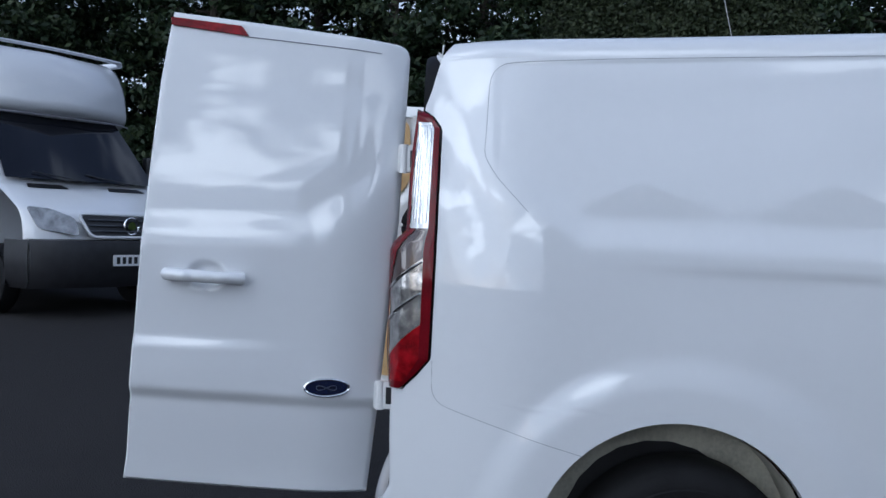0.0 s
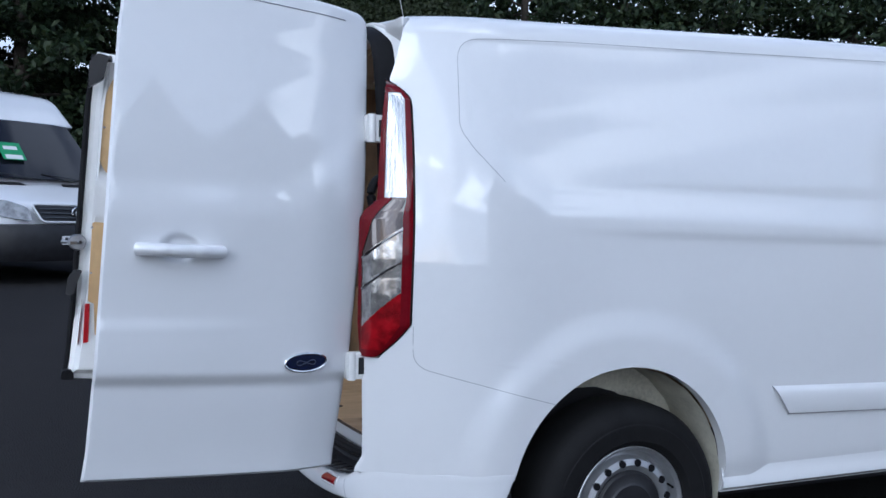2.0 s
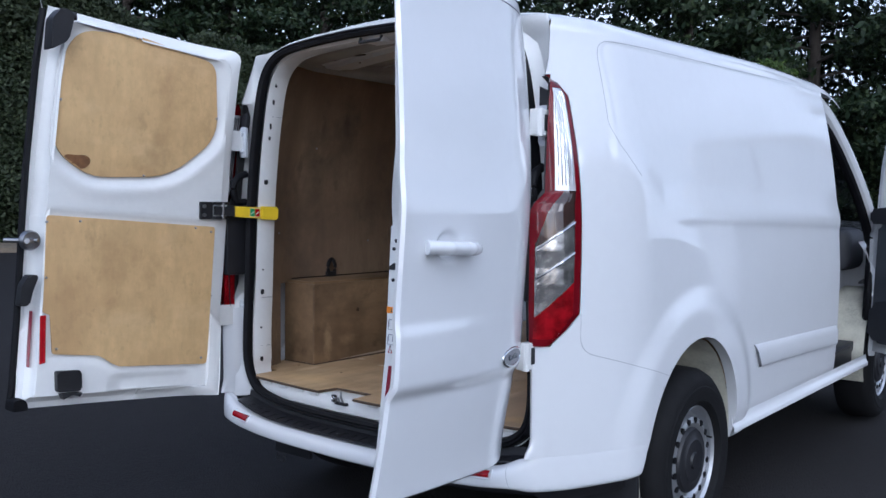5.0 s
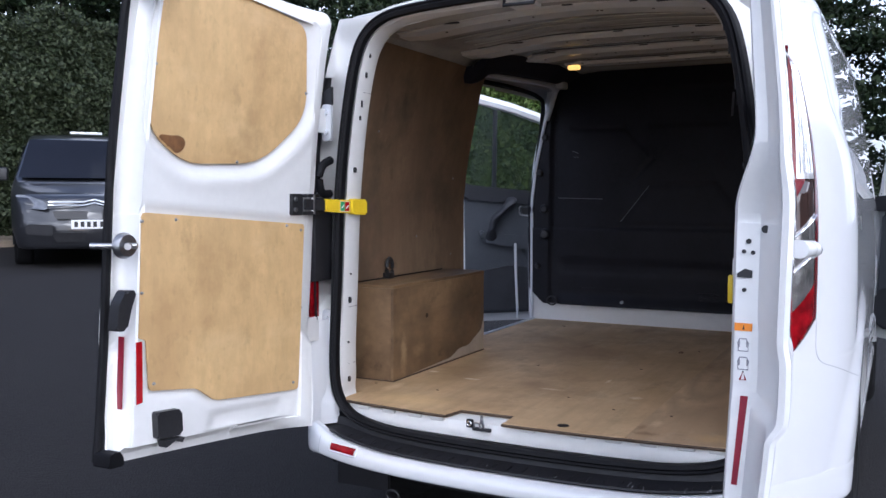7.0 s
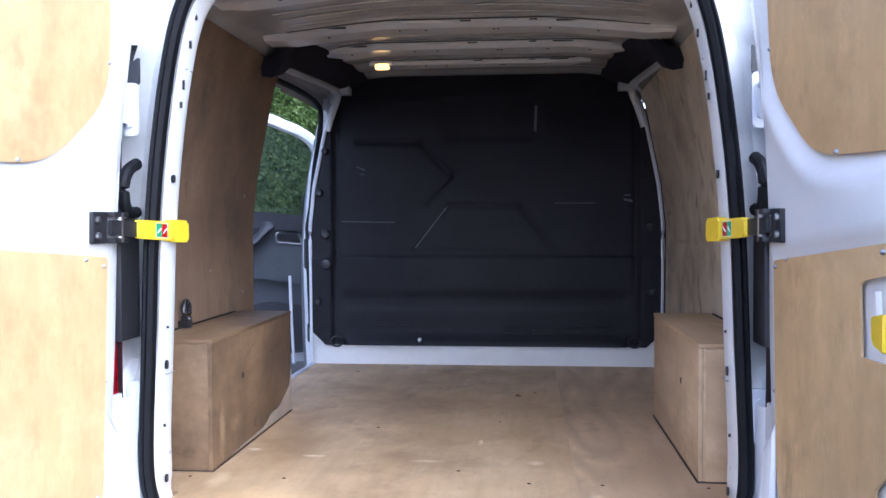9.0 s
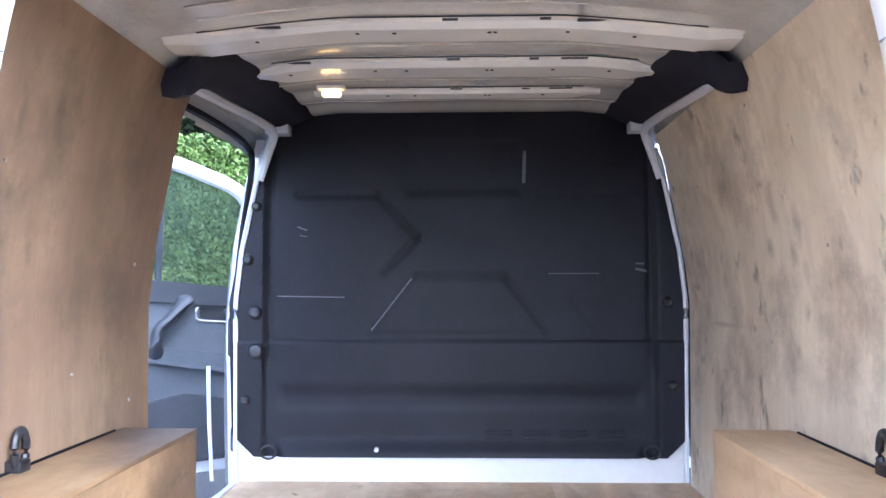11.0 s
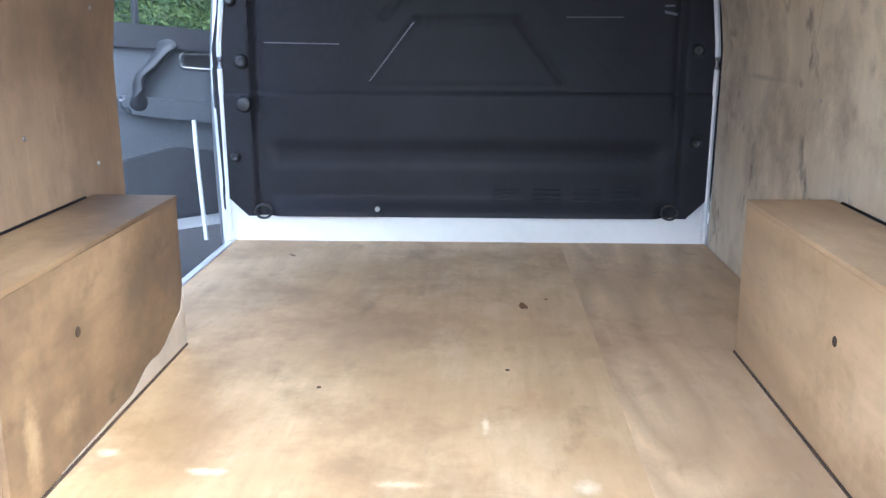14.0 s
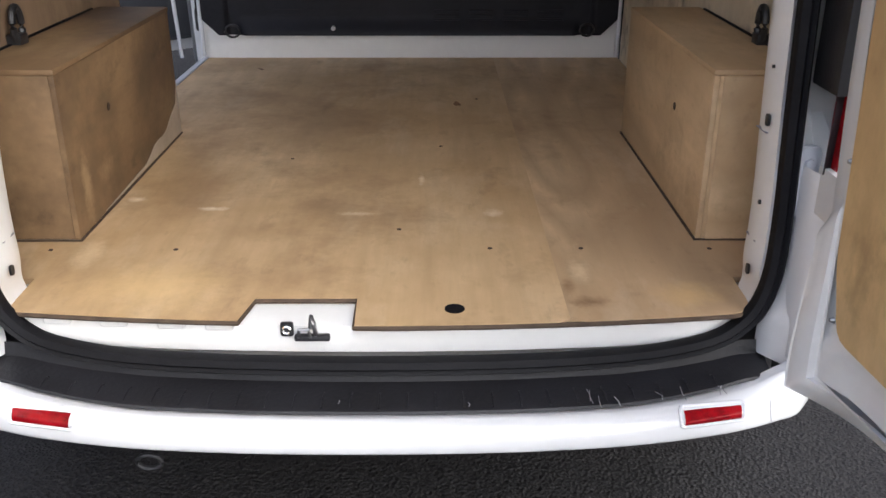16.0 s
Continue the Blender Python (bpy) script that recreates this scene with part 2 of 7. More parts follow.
CLEARGLASS = glassy("clear_glass", (0.03, 0.045, 0.04), 0.02, 0.40)
CLEARGLASS.node_tree.nodes["Principled BSDF"].inputs["Coat Weight"].default_value = 0.0
HEADLAMP = plain("headlamp_lens", (0.36, 0.37, 0.39), 0.14, 0.5, vary=0.7, scale=12, coat=0.8)
GREYPAINT = plain("dark_grey_paint", (0.018, 0.019, 0.023), 0.28, vary=0.2, scale=3, coat=1.0)
BODYGREY = plain("dull_white_shell", (0.66, 0.68, 0.72), 0.34, vary=0.06, scale=2.5, coat=0.4)
PLY_FLOOR = plywood("floor_plywood", (0.78, 0.565, 0.335), (0.55, 0.365, 0.19), (0.30, 0.19, 0.10), (0.22, 1.7, 1.0), 0.475, 6.0, (0.80, 0.64, 0.44), 0.35, blots=(
    ((0.66, 0.50, 0.6), (0.30, 0.16, 1), (0.30, 0.18, 0.085), 0.62), ((0.95, 0.58, 0.6), (0.30, 0.10, 1), (0.32, 0.20, 0.10), 0.5),
    ((1.18, 0.26, 0.6), (0.30, 0.22, 1), (0.38, 0.26, 0.15), 0.45), ((0.40, 0.30, 0.6), (0.10, 0.16, 1), (0.34, 0.21, 0.10), 0.4),
    ((0.60, 0.637, 0.6), (0.022, 0.030, 1), (0.88, 0.76, 0.58), 0.85), ((0.534, 0.432, 0.6), (0.018, 0.050, 1), (0.88, 0.78, 0.62), 0.8),
    ((0.748, -0.067, 0.6), (0.060, 0.010, 1), (0.86, 0.74, 0.56), 0.8), ((0.503, -0.242, 0.6), (0.035, 0.028, 1), (0.86, 0.74, 0.56), 0.7),
    ((0.50, 0.08, 0.6), (0.018, 0.060, 1), (0.84, 0.70, 0.50), 0.6), ((0.27, 0.64, 0.6), (0.10, 0.045, 1), (0.84, 0.66, 0.42), 0.6),
    ((0.10, 0.45, 0.6), (0.14, 0.22, 1), (0.80, 0.56, 0.28), 0.6)))
PLY_FLOOR_B = plywood("floor_plywood_bold", (0.78, 0.565, 0.34), (0.57, 0.39, 0.225), (0.30, 0.185, 0.10), (0.30, 1.5, 1.0), 0.56, 11.0, (0.78, 0.64, 0.47), 0.25, 0.8, (
    ((0.03, -0.40, 0.6), (0.030, 0.055, 1), (0.20, 0.105, 0.045), 0.8), ((0.10, -0.365, 0.6), (0.05, 0.02, 1), (0.26, 0.14, 0.06), 0.7),
    ((0.17, -0.40, 0.6), (0.07, 0.03, 1), (0.86, 0.68, 0.44), 0.6), ((0.06, -0.60, 0.6), (0.07, 0.09, 1), (0.70, 0.47, 0.22), 0.6)))
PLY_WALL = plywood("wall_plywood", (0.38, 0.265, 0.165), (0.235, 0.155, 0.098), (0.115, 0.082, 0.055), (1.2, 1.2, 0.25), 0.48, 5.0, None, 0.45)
# right lining: paler all over than the left, with dark blots
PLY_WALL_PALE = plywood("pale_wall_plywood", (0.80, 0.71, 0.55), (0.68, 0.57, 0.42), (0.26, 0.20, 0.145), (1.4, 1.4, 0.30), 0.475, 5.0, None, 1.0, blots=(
    ((2.178, -0.87, 1.477), (0.035, 1, 0.03), (0.24, 0.185, 0.14), 0.75),
    ((2.088, -0.87, 1.441), (0.02, 1, 0.025), (0.24, 0.185, 0.14), 0.6),
    ((2.163, -0.87, 1.356), (0.07, 1, 0.022), (0.24, 0.185, 0.14), 0.8),
    ((2.192, -0.87, 1.324), (0.03, 1, 0.03), (0.24, 0.185, 0.14), 0.7),
    ((1.467, -0.87, 1.385), (0.028, 1, 0.02), (0.24, 0.185, 0.14), 0.85),
    ((1.503, -0.87, 1.232), (0.028, 1, 0.016), (0.24, 0.185, 0.14), 0.75),
    ((1.8, -0.87, 1.232), (0.28, 1, 0.012), (0.24, 0.185, 0.14), 0.45),
    ((1.3, -0.87, 1.463), (0.05, 1, 0.035), (0.24, 0.185, 0.14), 0.7),
    ((1.226, -0.87, 1.583), (0.045, 1, 0.09), (0.24, 0.185, 0.14), 0.6),
    ((1.289, -0.87, 1.635), (0.04, 1, 0.015), (0.24, 0.185, 0.14), 0.6),
    ((1.076, -0.87, 1.509), (0.05, 1, 0.07), (0.24, 0.185, 0.14), 0.55),
    ((1.129, -0.87, 1.442), (0.04, 1, 0.05), (0.24, 0.185, 0.14), 0.55),
    ((2.11, -0.87, 1.096), (0.05, 1, 0.02), (0.24, 0.185, 0.14), 0.6),
    ((2.17, -0.87, 1.05), (0.02, 1, 0.03), (0.24, 0.185, 0.14), 0.6),
    ((1.979, -0.87, 1.066), (0.025, 1, 0.02), (0.24, 0.185, 0.14), 0.5),
    ((1.075, -0.87, 1.288), (0.03, 1, 0.03), (0.24, 0.185, 0.14), 0.6),
    ((1.147, -0.87, 1.187), (0.03, 1, 0.025), (0.24, 0.185, 0.14), 0.55)))
# left box: darker stained ply, darkened further where side door light misses it
PLY_BOX = plywood("stained_shaded_box_plywood", (0.34, 0.22, 0.115), (0.20, 0.122, 0.064), (0.10, 0.062, 0.034), (0.22, 1.0, 1.2), 0.44, 6.0, (0.40, 0.29, 0.16), 0.6, blots=(
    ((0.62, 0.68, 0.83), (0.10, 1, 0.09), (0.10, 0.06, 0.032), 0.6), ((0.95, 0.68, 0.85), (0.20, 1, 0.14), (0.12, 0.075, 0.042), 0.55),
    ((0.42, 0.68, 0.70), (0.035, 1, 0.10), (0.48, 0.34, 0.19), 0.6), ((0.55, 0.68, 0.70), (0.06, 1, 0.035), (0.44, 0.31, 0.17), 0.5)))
# right box: paler ply, its colour also lifted for the side door's light
PLY_BOX_PALE_LIT = plywood("pale_lit_box_plywood", (0.70, 0.52, 0.32), (0.56, 0.39, 0.22), (0.30, 0.20, 0.11), (0.35, 0.8, 0.8), 0.54, 9.0, None, 0.3, 0.75)
PLY_DOOR = plywood("door_plywood", (0.80, 0.555, 0.265), (0.60, 0.39, 0.18), (0.38, 0.235, 0.10), (0.9, 0.9, 0.45), 0.53, 4.0, (0.84, 0.63, 0.35), 0.3, 0.2)
PLY_BOX_END = plywood("figured_box_end", (0.72, 0.53, 0.32), (0.60, 0.42, 0.24), (0.40, 0.27, 0.15), (1.0, 0.5, 1.6), 0.58, 16.0, None, 0.2, 0.9)
PLY_PALE = plywood("pale_plywood", (0.62, 0.53, 0.43), (0.50, 0.41, 0.31), (0.36, 0.29, 0.21), (1, 1, 1), 0.55)
PLY_EDGE = plain("plywood_edge", (0.085, 0.055, 0.035), 0.8, vary=0.5, scale=30)


def asphalt():
    m, n, l, p = material("asphalt")
    big, _ = noise_fac(n, l, 0.35, 5, lo=0.35, hi=0.7)
    mid, _ = noise_fac(n, l, 2.2, 6, lo=0.35, hi=0.65)
    co, vo = n.new("ShaderNodeTexCoord"), n.new("ShaderNodeTexVoronoi")
    vo.inputs["Scale"].default_value = 110
    l.new(co.outputs["Object"], vo.inputs["Vector"])
    c = mixed(n, l, big, (0.012, 0.0112, 0.0122), (0.021, 0.0194, 0.0204))
    half = n.new("ShaderNodeMath")
    half.operation = "MULTIPLY"
    half.inputs[1].default_value = 0.5
    l.new(mid, half.inputs[0])
    c = mixed(n, l, half.outputs[0], c, (0.013, 0.012, 0.013))
    chip = n.new("ShaderNodeMapRange")
    chip.inputs["From Min"].default_value, chip.inputs["From Max"].default_value = 0.0, 1.0
    chip.inputs["To Max"].default_value = 0.55
    l.new(vo.outputs["Color"], chip.inputs["Value"])
    c = mixed(n, l, chip.outputs["Result"], c, (0.040, 0.037, 0.036))
    l.new(c, p.inputs["Base Color"])
    p.inputs["Roughness"].default_value = 0.8
    p.inputs["Specular IOR Level"].default_value = 0.25
    bump(n, l, p, vo.outputs["Distance"], 0.8, 0.008)
    return m


ASPHALT = asphalt()
VERGE = plain("dry_verge", (0.20, 0.16, 0.115), 0.9, vary=0.5, scale=3, grain=0.6)


def leafage(name, a, b, c):
    """Leaves whose colour varies leaf by leaf."""
    m, n, l, p = material(name)
    geo = n.new("ShaderNodeNewGeometry")
    r = n.new("ShaderNodeValToRGB")
    r.color_ramp.elements[0].color, r.color_ramp.elements[1].color = (*a, 1), (*c, 1)
    r.color_ramp.elements.new(0.6).color = (*b, 1)
    l.new(geo.outputs["Random Per Island"], r.inputs["Fac"])
    l.new(r.outputs["Color"], p.inputs["Base Color"])
    p.inputs["Roughness"].default_value = 0.5
    p.inputs["Specular IOR Level"].default_value = 0.2
    return m


LEAF_HEDGE = leafage("hedge_leaves", (0.030, 0.058, 0.012), (0.060, 0.10, 0.020), (0.11, 0.145, 0.04))
LEAF_DARK = leafage("dark_hedge_leaves", (0.018, 0.026, 0.012), (0.033, 0.045, 0.021), (0.060, 0.072, 0.036))
LEAF_TREE = leafage("conifer_needles", (0.012, 0.022, 0.011), (0.022, 0.038, 0.016), (0.045, 0.06, 0.025))
BARK = plain("bark", (0.06, 0.048, 0.038), 0.9, vary=0.5, scale=5, grain=0.8)
# near-black colour that stands in for the shade between leaves
SHADE = plain("foliage_inner_shade", (0.012, 0.014, 0.008), 0.95, vary=0.5, scale=3)


# ---- mesh helpers ----
def lerp(a, b, t):
    return a + (b - a) * t


def curve1(table, v):
    """Linear look-up in ((key, value), ...)."""
    if v <= table[0][0]:
        return table[0][1]
    for (k0, w0), (k1, w1) in zip(table, table[1:]):
        if v <= k1:
            return w0 + (w1 - w0) * (v - k0) / (k1 - k0)
    return table[-1][1]


def smooth_table(table, sigma):
    """A table softened into a curve with no kinks; returns a function."""
    k, v = [p[0] for p in table], [p[1] for p in table]
    t = np.linspace(k[0] - 0.4, k[-1] + 0.4, 1600)
    y = np.interp(t, k, v)
    y = np.where(t < k[0], v[0] + (t - k[0]) * (v[1] - v[0]) / (k[1] - k[0]), np.where(t > k[-1], v[-1] + (t - k[-1]) * (v[-1] - v[-2]) / (k[-1] - k[-2]), y))
    d = t[1] - t[0]
    g = np.exp(-0.5 * (np.arange(-160, 161) * d / sigma) ** 2)
    soft = np.convolve(np.pad(y, 160, mode="reflect", reflect_type="odd"), g / g.sum(), mode="valid")
    return lambda x: float(np.interp(x, t, soft))


def sstep(a, b, v):
    t = min(1.0, max(0.0, (v - a) / (b - a)))
    return t * t * (3 - 2 * t)


def thing(name, label, category, group="", at=(0, 0, 0), turn=0):
    e = new(name)
    e.empty_display_size = 0.2
    e.matrix_basis = pose(*at, 0, 0, turn)
    return tagged(e, label, category, group)


def finish(me, material_, parent, label, name, smooth):
    ob = new(name, me)
    me.materials.append(material_)
    if smooth:
        me.polygons.foreach_set("use_smooth", [True] * len(me.polygons))
        if smooth is not True:
            me.set_sharp_from_angle(angle=radians(smooth))
    ob.parent = parent
    if label:
        tagged(ob, label)
    return ob


def part(name, bm, material_, parent=None, label="", smooth=35):
    """Links a bmesh as one mesh object under a thing or a part."""
    bmesh.ops.recalc_face_normals(bm, faces=bm.faces)
    me = bpy.data.meshes.new(name)
    bm.to_mesh(me)
    bm.free()
    return finish(me, material_, parent, label, name, smooth)


def raw(name, verts, faces, material_, parent=None, label="", smooth=35):
    me = bpy.data.meshes.new(name)
    me.from_pydata([tuple(map(float, v)) for v in verts], [], faces)
    me.validate()
    return finish(me, material_, parent, label, name, smooth)


def sheet(name, P, material_, parent=None, label="", keep=None, smooth=40, closed=False):
    """A mesh from a grid of points P[i][j]; keep(i, j) leaves out cells."""
    P = np.asarray(P, float)
    a, b = P.shape[:2]
    faces = []
    for i in range(a - 1):
        for j in range(b if closed else b - 1):
            if keep is None or keep(i, j):
                k = (j + 1) % b
                faces.append((i * b + j, i * b + k, (i + 1) * b + k, (i + 1) * b + j))
    used = sorted({v for f in faces for v in f})
    at = {v: i for i, v in enumerate(used)}
    verts = P.reshape(-1, 3)[used]
    return raw(name, verts, [tuple(at[v] for v in f) for f in faces], material_, parent, label, smooth)


def block(x0, x1, y0, y1, z0, z1, bevel=0.004, seg=2, bm=None):
    bm = bm or bmesh.new()
    made = bmesh.ops.create_cube(bm, size=1, matrix=Matrix.Translation(((x0 + x1) / 2, (y0 + y1) / 2, (z0 + z1) / 2)) @ Matrix.Diagonal((abs(x1 - x0), abs(y1 - y0), abs(z1 - z0), 1)))
    if bevel:
        edges = {e for v in made["verts"] for e in v.link_edges}
        bmesh.ops.bevel(bm, geom=list(edges), offset=bevel, segments=seg, affect="EDGES", profile=0.6)
    return bm


def rod(a, b, r, r2=None, seg=16, bm=None, bevel=0.0):
    """A cylinder or cone from a to b."""
    bm = bm or bmesh.new()
    a, b = Vector(a), Vector(b)
    d = b - a
    m = Matrix.Translation((a + b) / 2) @ d.to_track_quat("Z", "Y").to_matrix().to_4x4()
    made = bmesh.ops.create_cone(bm, cap_ends=True, segments=seg, radius1=r, radius2=r if r2 is None else r2, depth=d.length, matrix=m)
    if bevel:
        ring = [e for e in {e for v in made["verts"] for e in v.link_edges} if any(len(f.verts) > 4 for f in e.link_faces)]
        bmesh.ops.bevel(bm, geom=ring, offset=bevel, segments=2, affect="EDGES")
    return bm


def prism(points, place, bevel=0.0, bm=None):
    """Extrudes the outline points (u, v) through place(u, v, w), w from 0 to 1."""
    bm = bm or bmesh.new()
    lo = [bm.verts.new(place(u, v, 0)) for u, v in points]
    hi = [bm.verts.new(place(u, v, 1)) for u, v in points]
    n = len(points)
    bm.faces.new(lo)
    top = bm.faces.new(hi)
    for i in range(n):
        bm.faces.new((lo[i], lo[(i + 1) % n], hi[(i + 1) % n], hi[i]))
    if bevel:
        bmesh.ops.bevel(bm, geom=list(top.edges), offset=bevel, segments=2, affect="EDGES")
    return bm


def rounded(points, r, seg=5):
    """An outline with its corners rounded by r (one radius, or one each)."""
    out, n = [], len(points)
    for i in range(n):
        p, a, b = Vector(points[i]), Vector(points[i - 1]), Vector(points[(i + 1) % n])
        rr = r[i] if isinstance(r, (list, tuple)) else r
        rr = min(rr, (a - p).length * 0.48, (b - p).length * 0.48)
        if rr < 1e-4:
            out.append(tuple(p))
            continue
        s, e = p + (a - p).normalized() * rr, p + (b - p).normalized() * rr
        for k in range(seg + 1):
            t = k / seg
            out.append(tuple(s * (1 - t) ** 2 + p * 2 * t * (1 - t) + e * t * t))
    return out


def tube(path, r, closed=False, seg=8, flat=1.0, up=(0, 0, 1)):
    """A tube along path; flat squeezes it along up."""
    path = [Vector(p) for p in path]
    n, bm, rings = len(path), bmesh.new(), []
    for i, p in enumerate(path):
        t = (path[(i + 1) % n] - path[i - 1]) if closed or 0 < i < n - 1 else (path[1] - path[0] if i == 0 else path[-1] - path[-2])
        t.normalize()
        side = t.cross(Vector(up))
        side = side.normalized() if side.length > 1e-3 else t.orthogonal().normalized()
        u = side.cross(t)
        rings.append([bm.verts.new(p + side * math.cos(k * 2 * math.pi / seg) * r + u * math.sin(k * 2 * math.pi / seg) * r * flat) for k in range(seg)])
    for i in range(n if closed else n - 1):
        a, b = rings[i], rings[(i + 1) % n]
        for k in range(seg):
            bm.faces.new((a[k], a[(k + 1) % seg], b[(k + 1) % seg], b[k]))
    if not closed:
        bm.faces.new(rings[0])
        bm.faces.new(rings[-1])
    return bm


def mirror(bm):
    bmesh.ops.scale(bm, vec=(1, -1, 1), verts=bm.verts)
    return bm


def turned(profile, axis_at, seg=40, name_axis="y"):
    """A body of revolution about the y axis through axis_at; profile is (radius, y)."""
    bm, rings = bmesh.new(), []
    ax, ay, az = axis_at
    for r, y in profile:
        rings.append([bm.verts.new((ax + r * math.cos(2 * math.pi * k / seg), ay + y, az + r * math.sin(2 * math.pi * k / seg))) for k in range(seg)])
    for a, b in zip(rings, rings[1:]):
        for k in range(seg):
            bm.faces.new((a[k], a[(k + 1) % seg], b[(k + 1) % seg], b[k]))
    return bm


def writing(name, body, size, m, material_, parent, label="", width=None):
    """Raised letters with the built-in font, as a mesh."""
    cu = bpy.data.curves.new(name, "FONT")
    cu.body, cu.size, cu.extrude, cu.align_x, cu.align_y = body, size, 0.0006, "CENTER", "CENTER"
    tmp = bpy.data.objects.new(name, cu)
    me = bpy.data.meshes.new_from_object(tmp)
    bpy.data.objects.remove(tmp)
    me.transform(m)
    return finish(me, material_, parent, label, name, False)


# ---- ground ----
def ground_height(x, y):
    """The yard is level round the van and climbs gently towards the hedge."""
    return 0.42 * float(sstep(0.9, 5.2, y)) + 0.02 * min(max(0.0, y - 5.0), 8.0)


def make_ground():
    xs = np.concatenate([np.linspace(-400, -30, 10), np.linspace(-25, 30, 45), np.linspace(40, 400, 10)])
    ys = np.concatenate([np.linspace(-400, -20, 10), np.linspace(-15, 25, 60), np.linspace(40, 400, 10)])
    P = [[(x, y, ground_height(x, y)) for y in ys] for x in xs]
    tagged(sheet("ground", P, ASPHALT, None), "dark worn asphalt of the yard, slightly damp", "ground", kind="structure")


make_ground()

# ---- the panel van: heading +x, rear opening near x = 0 ----
van = thing("panel_van", "white panel van parked on asphalt with all doors open", "van")
HUB_R, HUB_F, HUB_Z = 0.785, 3.70, 0.366
B_POST = 2.62
W_TABLE = ((0.30, 0.93), (0.39, 0.945), (0.50, 0.958), (0.70, 0.968), (1.0, 0.972), (1.30, 0.966), (1.50, 0.944), (1.756, 0.884), (1.89, 0.846), (2.0, 0.815))
half_width = smooth_table(W_TABLE, 0.075)
ARCH = (0.745, 0.435, 0.413)


def rise(x):
    """The roof climbs towards the front."""
    return 0.075 * float(sstep(-0.1, 2.2, x)) * 0.85


def side_y(x, z, plain_side=False):
    """Half width of the body at x, z."""
    zz = z - rise(x) * float(sstep(1.3, 1.9, z))
    w = half_width(zz)
    back = max(0.0, (0.36 - x) / 0.36)
    w -= 0.11 * back * back
    if plain_side:
        return w
    shoulder = zz - (1.385 - 0.02 * (x - 0.48))
    diag = (zz - 1.385) * 0.79 + (x - 0.47) * 0.61
    inside = min(shoulder, diag)
    dx, dz = x - 0.195, 1.894 - zz
    corner = 0.06 - math.hypot(0.06 - dx, 0.06 - dz) if dx < 0.06 and dz < 0.06 else min(dx, dz)
    soft = float(sstep(-0.060, 0.055, inside))
    w -= 0.0035 * float(sstep(0.0, 0.016, corner)) * float(sstep(-0.10, 0.05, inside))
    w -= 0.0105 * soft * float(sstep(1.88, 1.45, zz)) * float(sstep(0.19, 0.34, x))
    fold = zz + 0.02 * (x - 0.5)
    w -= 0.006 * float(sstep(1.300, 1.272, fold)) * float(sstep(1.05, 1.26, fold)) * float(sstep(0.40, 0.95, x))
    r = math.hypot(x - ARCH[0], (z - ARCH[1]) * 1.02)
    w += 0.018 * float(sstep(0.63, 0.51, r)) * float(sstep(0.30, 0.55, z))
    w -= 0.004 * float(sstep(0.50, 0.43, z))
    return w


REAR_EDGE = ((0.30, 0.028), (0.868, 0.028), (0.878, -0.060), (0.893, -0.060), (0.94, -0.015), (0.992, 0.026), (1.30, 0.034), (1.55, 0.038), (1.69, 0.040), (1.73, 0.012), (1.752, -0.020), (1.79, -0.006), (1.817, 0.003), (1.855, 0.013), (1.905, 0.027), (2.1, 0.05))


def body_side(s):
    """One flank, from the rear corner to the B post; s is -1 on the right, +1 on the left."""
    right = s < 0
    step = 0.011 if right else 0.025
    xs = np.linspace(0, 1, int(2.7 / step))
    zs = np.concatenate([np.linspace(0.385, 1.84, int(1.45 / step)), np.linspace(1.85, 1.905, 12 if right else 4)])
    P = np.zeros((len(zs), len(xs), 3))
    for i, z0 in enumerate(zs):
        x_rear = curve1(REAR_EDGE, z0)
        for j, u in enumerate(xs):
            x = lerp(x_rear, B_POST, u)
            z = z0 + rise(x) * float(sstep(1.3, 1.9, z0))
            cx, cz, cr = ARCH
            r = math.hypot(x - cx, z - cz)
            if abs(r - cr) < step * 1.1 and z > 0.40 and r > 1e-4:
                x, z = cx + (x - cx) * cr / r, cz + (z - cz) * cr / r
            P[i, j] = (x, s * side_y(x, z, not right), z)

    def keep(i, j):
        c = (P[i, j] + P[i + 1, j + 1] + P[i, j + 1] + P[i + 1, j]) / 4
        if math.hypot(c[0] - ARCH[0], c[2] - ARCH[1]) < ARCH[2] - 0.001 or (c[2] < ARCH[1] and abs(c[0] - ARCH[0]) < ARCH[2] - 0.002):
            return False
        if c[0] < 0.36 and c[2] < 0.5305:
            return False
        if not right and 1.36 < c[0] < 2.50 and 0.52 < c[2] < 1.90:
            return False
        return True

    flank = sheet("body_side", P, WHITE, van, "glossy white pressed steel flank", keep)
    lip = [(ARCH[0] + ARCH[2] * math.cos(a), s * (side_y(ARCH[0] + ARCH[2] * math.cos(a), ARCH[1] + ARCH[2] * math.sin(a), not right) - 0.012), ARCH[1] + ARCH[2] * math.sin(a)) for a in np.linspace(-0.12, math.pi - 0.18, 48)]
    inner = [(x, y - s * 0.03, z) for x, y, z in lip]
    sheet("arch_lip", [[(x, y + s * 0.012, z) for x, y, z in lip], lip, inner], WHITE, flank)
    return flank


flank_right, flank_left = body_side(-1), body_side(1)


